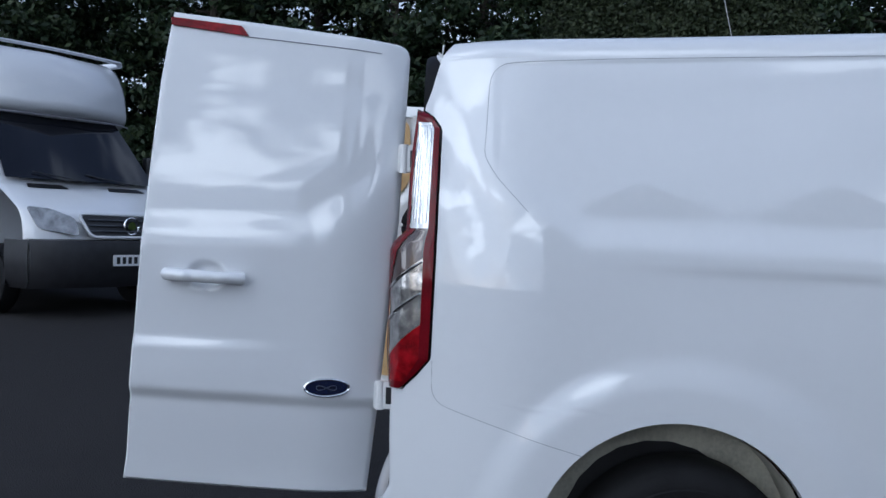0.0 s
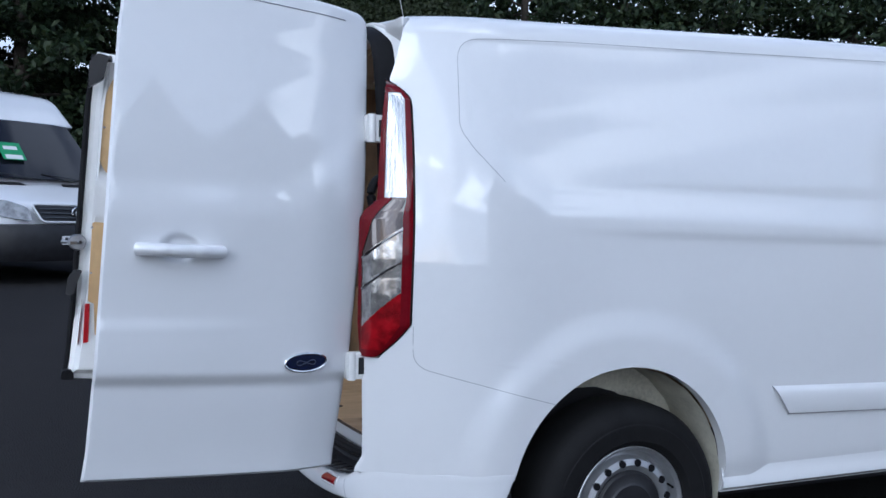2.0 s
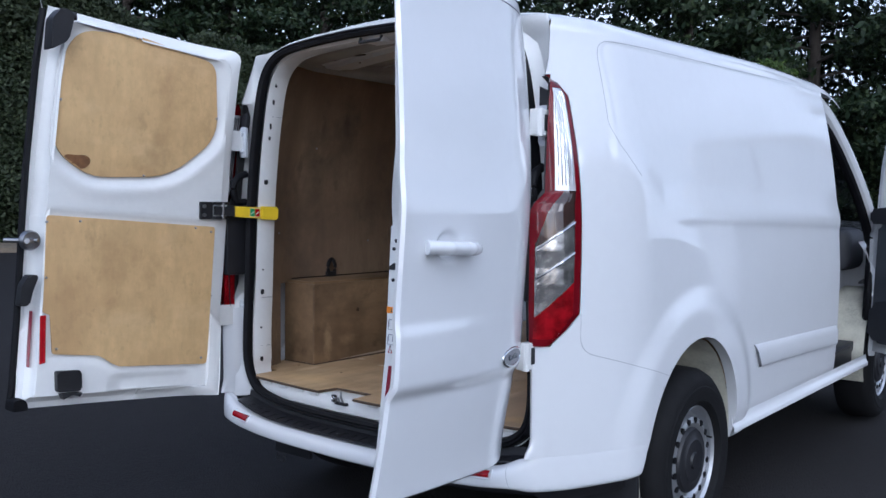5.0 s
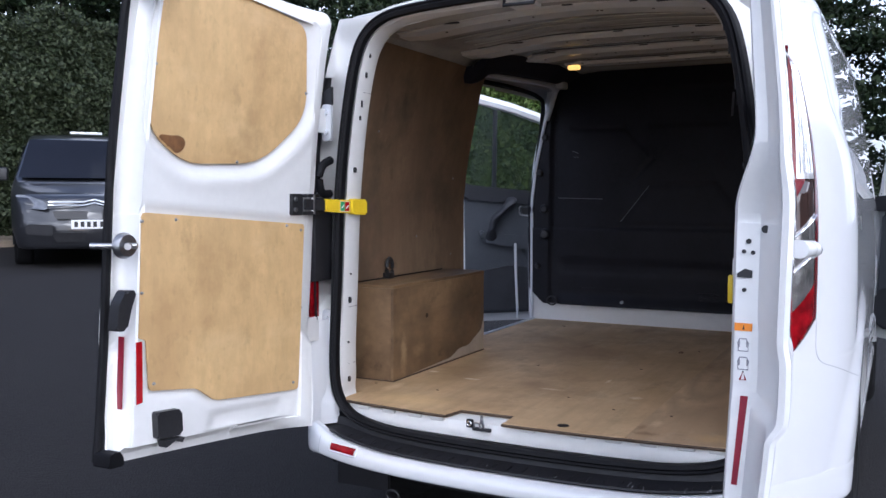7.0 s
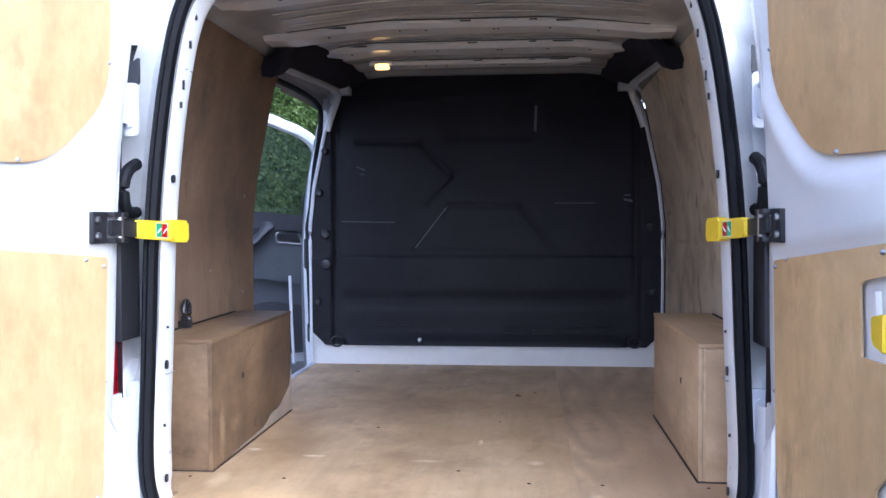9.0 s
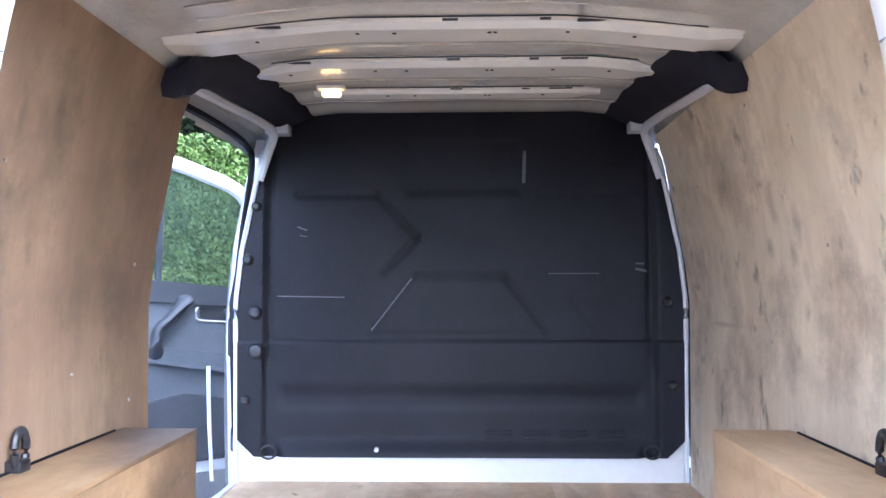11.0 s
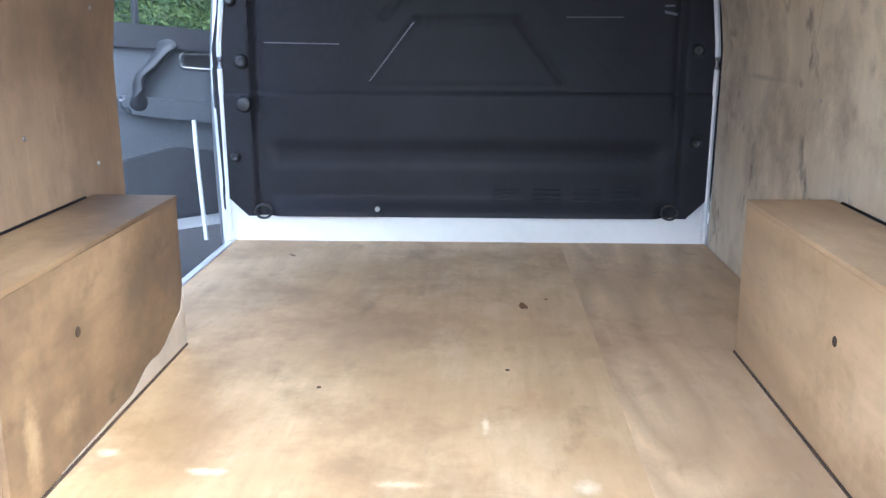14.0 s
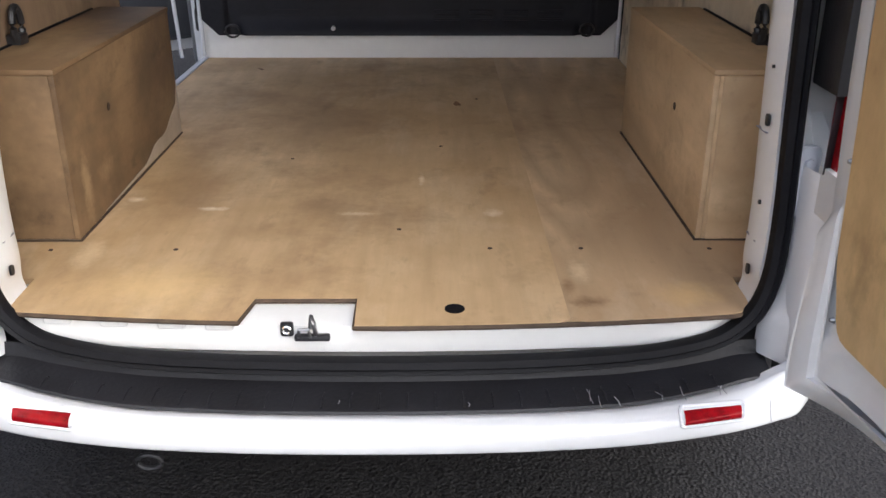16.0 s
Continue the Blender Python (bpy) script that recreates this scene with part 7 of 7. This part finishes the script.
def panel_van_tall(at, turn, label, sticker=False):
    veh = thing("delivery_van", label, "van", at=at, turn=turn)
    W = big_van_front(veh, WHITE)
    prof = rounded([(-1.45, 2.18), (-1.85, 2.62), (-2.4, 2.74), (-5.75, 2.74), (-5.88, 2.60), (-5.92, 0.42), (-2.20, 0.40), (-2.20, 2.0)], [0.05, 0.15, 0.1, 0.1, 0.1, 0.05, 0.02, 0.02], 4)
    WB = ((0.3, 0.96), (0.9, 0.995), (1.5, 0.985), (2.2, 0.89), (2.75, 0.80))
    body = sheet("load_body", hull(prof, WB), WHITE, veh, "white tall load body", closed=True)
    for s in (-1, 1):
        part("side_band", prism([(-5.86, 0.62), (-1.45, 0.60), (-1.45, 0.76), (-5.86, 0.78)], lambda u, v, q: (u, s * (curve1(WB, v) - 0.006 + 0.016 * q), v)), PLASTIC, veh, "black side rubbing band")
        for z in (1.02, 1.26, 2.12, 2.42):
            part("pressing", tube([(x, s * (curve1(WB, z) + 0.001), z) for x in np.linspace(-5.75, -2.5, 12)], 0.007, seg=6), BODYGREY, body)
        for x in (-2.35, -3.7):
            part("panel_gap", tube([(x, s * (curve1(WB, z) + 0.001), z) for z in np.linspace(0.5, 2.5, 9)], 0.004, seg=5), PRINT, body)
        road_wheel(veh, -1.0, s * 0.96, 0.345)
        road_wheel(veh, -4.66, s * 0.96, 0.345)
    part("roof_antenna", rod((-2.05, 0.2, 2.62), (-2.16, 0.2, 2.78), 0.012, 0.004, 8), PLASTIC, veh)
    if sticker:
        st = part("price_card", prism([(-0.42, 1.62), (-0.12, 1.62), (-0.12, 1.86), (-0.42, 1.86)], lambda u, v, q: (-1.01 - (v - 1.62) * 0.83 + 0.10 + 0.004 * q, u, v)), GREEN, veh, "green and white card behind the windscreen")
        part("card_bar", prism([(-0.38, 1.63), (-0.16, 1.63), (-0.16, 1.69), (-0.38, 1.69)], lambda u, v, q: (-1.01 - (v - 1.62) * 0.83 + 0.105 + 0.003 * q, u, v)), PAPER, st)
        part("card_bar", prism([(-0.36, 1.76), (-0.18, 1.76), (-0.18, 1.81), (-0.36, 1.81)], lambda u, v, q: (-1.01 - (v - 1.62) * 0.83 + 0.105 + 0.003 * q, u, v)), PAPER, st)
    return veh


def ground_at(x, y):
    return (x, y, ground_height(x, y))


near_van = panel_van_tall(ground_at(-0.90, 8.30), -57, "white high-roof delivery van with a green windscreen card", True)
for ob in near_van.children_recursive:
    if "wheel" not in ob.name and "tyre" not in ob.name and "wheel" not in ob.parent.name:
        ob.data.transform(Matrix.Diagonal((1, 1, 0.92, 1)))
panel_van_tall(ground_at(15.5, -2.6), 178, "white high-roof delivery van parked far beyond")


def motorhome(at, turn):
    veh = thing("motorhome", "white coachbuilt motorhome with a luton over the cab", "motorhome", at=at, turn=turn)
    big_van_front(veh, WHITE)
    prof = rounded([(-1.25, 2.08), (-1.12, 2.16), (-1.20, 2.55), (-1.50, 2.82), (-6.6, 2.86), (-6.7, 2.7), (-6.7, 0.5), (-2.2, 0.5), (-2.2, 2.02), (-1.7, 2.00)], [0.06, 0.1, 0.2, 0.2, 0.08, 0.05, 0.05, 0.05, 0.05, 0.1], 5)
    W = ((0.4, 1.12), (2.2, 1.12), (2.4, 1.10), (2.9, 1.08), (3.2, 1.02))
    P = hull(prof, W, ((-1.0, 0.14), (-0.985, 0.08), (-0.93, 0.03), (-0.75, 0.0), (0, -0.02), (0.75, 0.0), (0.93, 0.03), (0.985, 0.08), (1.0, 0.14)))
    P = [[(x - 0.45 * (abs(y) / 1.1) ** 4 * float(sstep(-2.1, -1.1, x)), y, z) for x, y, z in row] for row in P]
    body = sheet("living_body", P, WHITE, veh, "white living body with rounded overcab", closed=True)
    part("roof_bar", tube([(-1.55, y, 2.87 - 0.02 * y * y) for y in np.linspace(-0.95, 0.95, 9)], 0.035, seg=8, flat=0.6), BODYGREY, veh)
    for s in (-1, 1):
        part("roof_edge", tube([(x, s * 0.98, 2.84) for x in np.linspace(-1.6, -6.5, 8)], 0.04, seg=8), BODYGREY, veh)
        part("decal_stripe", prism([(-2.4, 1.0), (-6.5, 1.05), (-6.5, 1.22), (-2.4, 1.12)], lambda u, v, q: (u, s * (1.118 + 0.004 * q), v)), GREYTRIM, veh)
        road_wheel(veh, -1.0, s * 0.96, 0.345)
        road_wheel(veh, -4.9, s * 1.02, 0.345)
    part("overcab_seam", tube([(-1.25 - 0.30 * (abs(y) / 1.1) ** 4, y, 2.08) for y in np.linspace(-1.0, 1.0, 15)], 0.010, seg=6), PRINT, veh)
    return veh


motorhome(ground_at(-3.37, 5.54), -32)


def small_mpv(at, turn):
    veh = thing("small_van", "dark grey small passenger van parked against the hedge", "van", at=at, turn=turn)
    prof = rounded([(-0.02, 0.25), (0.03, 0.50), (-0.02, 0.72), (-0.12, 0.92), (-0.90, 1.10), (-1.55, 1.70), (-1.9, 1.80), (-4.1, 1.80), (-4.35, 1.6), (-4.38, 0.30)], [0.06, 0.1, 0.1, 0.12, 0.08, 0.1, 0.1, 0.1, 0.15, 0.06], 5)
    W = ((0.2, 0.82), (0.5, 0.89), (1.0, 0.90), (1.1, 0.88), (1.8, 0.70))
    P = hull(prof, W)
    P = [[(x - 0.28 * (abs(y) / 0.9) ** 4 * float(sstep(-0.9, 0.0, x)), y, z) for x, y, z in row] for row in P]
    sheet("body", P, GREYPAINT, veh, "dark grey body", closed=True)

    def nose(u, v, o):
        x = float(np.interp(v, (0.25, 0.50, 0.72, 0.92), (-0.02, 0.03, -0.02, -0.12)))
        return (x - 0.28 * (abs(u) / 0.9) ** 4 + o, u, v)
    rows = []
    for t in np.linspace(0.05, 0.95, 8):
        x, z = lerp(-0.90, -1.55, t), lerp(1.10, 1.70, t)
        rows.append([(x + 0.04 + 0.04 * (1 - u * u), lerp(0.83, 0.68, t) * u, z + 0.03) for u in np.linspace(-1, 1, 13)])
    sheet("windscreen", rows, DARKGLASS, veh, "dark windscreen")
    for s in (-1, 1):
        part("headlamp", prism(rounded([(0.50, 0.74), (0.76, 0.76), (0.86, 0.94), (0.70, 0.92), (0.52, 0.84)], 0.05, 5), lambda u, v, q: nose(s * u, v, -0.02 - 0.12 * max(0, u - 0.6) + 0.03 * q), 0.006), HEADLAMP, veh, "clear headlamp")
        part("side_window", prism(rounded([(-1.15, 1.14), (-1.62, 1.62), (-2.3, 1.64), (-2.3, 1.14)], 0.06, 4), lambda u, v, q: (u, s * (curve1(W, v) + 0.004 + 0.004 * q), v)), DARKGLASS, veh)
        part("door_mirror", block(-1.32, -1.18, s * 0.94, s * 1.12, 1.12, 1.30, 0.04, 3), PLASTIC, veh, "black door mirror")
        part("lower_vent", prism(rounded([(0.45, 0.42), (0.74, 0.44), (0.74, 0.56), (0.45, 0.56)], 0.04, 4), lambda u, v, q: nose(s * u, v, -0.02 + 0.03 * q)), PLASTIC, veh)
        road_wheel(veh, -0.86, s * 0.86, 0.31)
        road_wheel(veh, -3.58, s * 0.86, 0.31)
    for z in (0.80, 0.845):
        part("chrome_bar", tube([nose(u, z + (0.03 * max(0.0, 1 - abs(u) / 0.11)), 0.012) for u in np.linspace(-0.50, 0.50, 41)], 0.010, seg=6), CHROME, veh, "chrome bar with a plain chevron")
    part("upper_grille", prism(rounded([(-0.42, 0.63), (0.42, 0.63), (0.46, 0.73), (-0.46, 0.73)], 0.03, 4), lambda u, v, q: nose(u, v, -0.01 + 0.02 * q)), PLASTIC, veh)
    part("lower_grille", prism(rounded([(-0.42, 0.34), (0.42, 0.34), (0.46, 0.46), (-0.46, 0.46)], 0.03, 4), lambda u, v, q: nose(u, v, -0.01 + 0.02 * q)), PLASTIC, veh)
    part("taxi_bar", block(-1.85, -1.75, -0.20, 0.20, 1.805, 1.84, 0.008), PAPER, veh, "white strip on the roof")
    plate_bars(veh, 0.042, 0.565)
    return veh


mpv = small_mpv(ground_at(4.85, 7.35), 231)
for ob in mpv.children_recursive:
    if "wheel" not in ob.name and "tyre" not in ob.name and "wheel" not in ob.parent.name:
        ob.data.transform(Matrix.Diagonal((1, 1, 0.93, 1)))


# ---- verge, guy wire and the building behind ----
def make_verge():
    rows = []
    for off, z in ((0.95, -0.02), (0.90, 0.08), (0.78, 0.10), (0.0, 0.14), (-1.5, 0.16)):
        rows.append([(x, lerp(13.0, 9.6, (x - 1.2) / 16.3) - off, ground_height(x, 11) + z + 0.02 * math.sin(x * 2.3)) for x in np.linspace(0.6, 18.5, 60)])
    tagged(sheet("verge", rows, VERGE, None), "dry earth verge with a low kerb below the hedge", "verge", kind="structure")


make_verge()
wire = thing("guy_wire", "steel pole stay wire with a yellow and black guard", "wire")
foot = Vector((4.85, 10.31, ground_height(4.85, 10.31)))
head = Vector((3.63, 10.31, 5.96))
part("wire_strand", tube([tuple(head), tuple(head.lerp(foot, 0.5)), tuple(foot - Vector((0, 0, 0.02)))], 0.007, seg=6), STEEL, wire)
for k in range(12):
    t0, t1 = 0.66 + 0.31 * k / 12, 0.66 + 0.31 * (k + 0.93) / 12
    part("wire_guard", rod(head.lerp(foot, t0), head.lerp(foot, t1), 0.013, seg=8), YELLOW if k % 2 == 0 else PLASTIC, wire)
part("stay_anchor", block(foot.x - 0.03, foot.x + 0.03, foot.y - 0.03, foot.y + 0.03, foot.z - 0.05, foot.z + 0.06, 0.01), STEEL, wire)


def low_building(at, turn, length, depth, eaves, ridge, label):
    b = thing("yard_building", label, "building", at=at, turn=turn)
    # wall colour is darkened to carry the shade of the backlit front
    wallm = plain("backlit_render_wall", (0.14, 0.13, 0.12), 0.9, vary=0.2, scale=1.2, grain=0.3)
    part("wall", block(-length / 2, length / 2, -depth / 2, depth / 2, -0.2, eaves, 0), wallm, b)
    roofm = plain("slate_roof", (0.06, 0.06, 0.07), 0.7, vary=0.3, scale=2.0, grain=0.4)
    for s in (-1, 1):
        part("roof_slope", prism([(-length / 2 - 0.3, -0.35), (length / 2 + 0.3, -0.35), (length / 2 + 0.3, depth / 2), (-length / 2 - 0.3, depth / 2)], lambda u, v, q: (u, s * (depth / 2 - v), eaves + (ridge - eaves) * v / (depth / 2) + 0.12 * q)), roofm, b)
    for s in (-1, 1):
        part("gable", prism([(-depth / 2, eaves), (depth / 2, eaves), (0, ridge)], lambda u, v, q: (s * (length / 2 - 0.1 * q), u, v)), wallm, b)
    return b


low_building((5.2, -30.0, 0), 90, 10, 7.0, 7.0, 11.0, "gabled house across the yard, seen only in reflections")
low_building((11.2, -30.4, 0), 90, 10, 6.4, 7.2, 10.8, "second gabled house across the yard")
low_building((24.0, -28.0, 0), -4, 18, 9, 6.0, 10.0, "long plain building with a dark slate roof")

# ---- hedge and trees ----
def leaf_cloud(points, normals, size, rng, tri=True, tilt=0.9):
    """Small folded leaves at the points; returns vertices and faces."""
    n = len(points)
    a = rng.normal(size=(n, 3)) * tilt + normals
    a /= np.linalg.norm(a, axis=1)[:, None]
    b = np.cross(a, rng.normal(size=(n, 3)))
    b /= np.linalg.norm(b, axis=1)[:, None]
    c = np.cross(a, b)
    s = (size * rng.uniform(0.6, 1.35, n))[:, None]
    v = np.stack([points - b * s, points + c * s * 0.45 + a * s * 0.12, points + b * s, points - c * s * 0.45 + a * s * 0.12], 1).reshape(-1, 3)
    k = np.arange(n) * 4
    faces = np.stack([k, k + 1, k + 2, k + 3], 1)
    return v, faces


def quick_mesh(name, v, faces, material_, parent=None):
    me = bpy.data.meshes.new(name)
    me.vertices.add(len(v))
    me.vertices.foreach_set("co", np.asarray(v, np.float32).ravel())
    me.loops.add(faces.size)
    me.loops.foreach_set("vertex_index", faces.astype(np.int32).ravel())
    me.polygons.add(len(faces))
    me.polygons.foreach_set("loop_start", np.arange(0, faces.size, faces.shape[1], dtype=np.int32))
    me.update(calc_edges=True)
    ob = new(name, me)
    me.materials.append(material_)
    ob.parent = parent
    return ob


def wobble(a, b, seed):
    return (math.sin(a * 1.7 + seed) * 0.5 + math.sin(a * 0.63 + b * 0.9 + seed * 2) * 0.7 + math.sin(b * 2.3 + a * 0.4 + seed) * 0.35)


def hedge_run(name, p0, p1, height, deep, count, size, seed, mat, label, drop=0.0):
    """A clipped hedge between two points of the plan: a dark core, painted as inner shade, under a thick coat of
    leaves.
    """
    rng = np.random.default_rng(seed)
    a, b = np.array(p0, float), np.array(p1, float)
    way = (b - a) / np.linalg.norm(b - a)
    out = np.array((way[1], -way[0]))
    L = np.linalg.norm(b - a)
    base = ground_height(*a)
    us, zs = np.linspace(0, L, max(8, int(L / 0.6))), np.linspace(0, 1, 12)

    def tall(at_u):
        """Height along the run: the far stretch is cut lower."""
        return height * (1 - drop * float(sstep(3.5, 6.5, at_u)) + 0.03 * math.sin(at_u * 1.9) + 0.02 * math.sin(at_u * 4.7))
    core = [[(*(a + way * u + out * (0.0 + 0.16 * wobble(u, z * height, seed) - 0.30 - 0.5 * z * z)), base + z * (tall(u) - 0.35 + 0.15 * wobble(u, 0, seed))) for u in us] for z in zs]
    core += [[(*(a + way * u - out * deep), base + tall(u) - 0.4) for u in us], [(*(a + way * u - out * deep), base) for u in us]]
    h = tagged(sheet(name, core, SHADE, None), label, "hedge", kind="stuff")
    u, z = rng.uniform(0, L, count), rng.uniform(0, 1, count) ** 0.85
    deepness = np.abs(rng.normal(0, 0.13, count))
    bulge = np.array([0.16 * wobble(uu, zz * height, seed) + 0.10 * math.sin(uu * 5.1 + seed) * math.sin(zz * height * 4.3 + uu) for uu, zz in zip(u, z)])
    off = bulge - deepness + 0.05 - 0.45 * z * z
    top = rng.uniform(0, 1, count) < 0.10
    z = np.where(top, 1.0, z)
    off = np.where(top, -rng.uniform(0.3, deep, count), off)
    pts = np.stack([a[0] + way[0] * u + out[0] * off, a[1] + way[1] * u + out[1] * off, base + z * np.array([tall(uu) for uu in u]) + 0.10 * bulge + rng.normal(0, 0.07, count)], 1)
    nrm = np.tile(np.array((out[0] * 0.8, out[1] * 0.8, 0.5)), (count, 1))
    v, f = leaf_cloud(pts, nrm, size, rng)
    quick_mesh("hedge_leaves", v, f, mat, h)
    return h


hedge_run("hedge", (1.2, 13.0), (17.5, 9.6), 5.4, 1.2, 210000, 0.046, 3, LEAF_DARK, "tall dark evergreen hedge along the yard", 0.32)
hedge_run("hedge", (12.0, 7.8), (19.0, 4.2), 4.0, 1.0, 60000, 0.06, 6, LEAF_HEDGE, "tall clipped green hedge at the end of the yard")


def make_tree(height, seed):
    """A yard conifer: tapered trunk, limbs and a crown of many small sprays."""
    rng = np.random.default_rng(seed)
    tree = thing("tree", "tall dark evergreen tree behind the yard", "tree", "trees behind the yard")
    part("trunk", rod((0, 0, -0.2), (0.1, 0.05, height * 0.93), 0.24, 0.04, 12), BARK, tree)
    bm = bmesh.new()
    pts, nrm = [], []
    for k in range(64):
        z = height * (0.08 + 0.88 * (k / 64) ** 0.9)
        reach = (height * 0.23) * (1 - (z / height) ** 2.2) * rng.uniform(0.6, 1.1) + 0.5
        a = k * 2.4 + rng.uniform(-0.4, 0.4)
        tip = np.array((math.cos(a) * reach, math.sin(a) * reach, z + reach * rng.uniform(-0.12, 0.25)))
        root = np.array((0.05, 0.03, z - 0.25))
        rod(root, tip, 0.05, 0.012, 5, bm)
        n = int(120 + 130 * reach)
        t = rng.uniform(0.25, 1.05, n) ** 0.7
        c = root + (tip - root) * t[:, None] + rng.normal(0, 0.30, (n, 3)) * (0.5 + 0.5 * t)[:, None] * np.array((1, 1, 0.6))
        pts.append(c)
        nrm.append(np.tile(np.array((math.cos(a) * 0.5, math.sin(a) * 0.5, 0.5)), (n, 1)))
    part("limb", bm, BARK, tree)
    pts, nrm = np.concatenate(pts), np.concatenate(nrm)
    v, f = leaf_cloud(pts, nrm, 0.105, rng)
    crown = quick_mesh("crown", v, f, LEAF_TREE, tree)
    return tree


trees = [make_tree(13.5, 5), make_tree(11.5, 8)]
spots = [(-14, 21), (-11.5, 20), (-9, 21.5), (-6.8, 20), (-4.4, 21.5), (-2.2, 20.2), (0.2, 21.2), (2.4, 19.5), (4.6, 18.6), (7.0, 17.8), (9.5, 17.0), (12.0, 16.2), (14.5, 15.4), (17.5, 14.0), (20, 11.5), (22, 8.5), (23.5, 5.4), (24.5, 2.2), (25, -2.6), (-17, 20.5), (-20, 19)]
for i, (x, y) in enumerate(spots):
    m = pose(x, y, ground_height(x, y) - 0.05, 0, 0, (i * 67) % 360)
    if i < 2:
        trees[i].matrix_basis = m
    else:
        copy_thing(trees[i % 2], m).scale = (0.8, 0.8, 0.78) if x > 2 and y > 9 else (1, 1, 1)


def far_woods():
    """Dense growth behind the trees, closing the view."""
    rng = np.random.default_rng(11)
    path = [(-40, 22), (-18, 24.5), (0, 24.5), (10, 20.5), (19, 17.5), (26, 10), (29, 1.5)]
    rows = []
    us = []
    for (x0, y0), (x1, y1) in zip(path, path[1:]):
        us += [(lerp(x0, x1, k / 14), lerp(y0, y1, k / 14)) for k in range(14)]
    us.append(path[-1])
    # dark backing sheet, its colour standing in for shade inside the growth
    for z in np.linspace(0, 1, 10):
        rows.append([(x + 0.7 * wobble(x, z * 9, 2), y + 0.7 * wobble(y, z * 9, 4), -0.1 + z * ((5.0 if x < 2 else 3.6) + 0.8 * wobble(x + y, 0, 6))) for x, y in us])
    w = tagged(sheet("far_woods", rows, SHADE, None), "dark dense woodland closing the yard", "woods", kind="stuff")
    n = 80000
    k = rng.uniform(0, len(us) - 1.001, n)
    i = k.astype(int)
    f = (k - i)[:, None]
    U = np.array(us)
    p = U[i] * (1 - f) + U[i + 1] * f
    z = rng.uniform(0, 1, n) * np.where(p[:, 0] < 2, 10.0, 9.0)
    pts = np.column_stack([p + rng.normal(0, 0.7, (n, 2)), z])
    v, fc = leaf_cloud(pts, np.tile(np.array((0, -0.5, 0.5)), (n, 1)), 0.165, rng)
    quick_mesh("wood_leaves", v, fc, LEAF_TREE, w)


far_woods()


# parts stay at most two levels below their thing
for ob in list(bpy.data.objects):
    while ob.parent and ob.parent.parent and ob.parent.parent.parent:
        ob.parent = ob.parent.parent
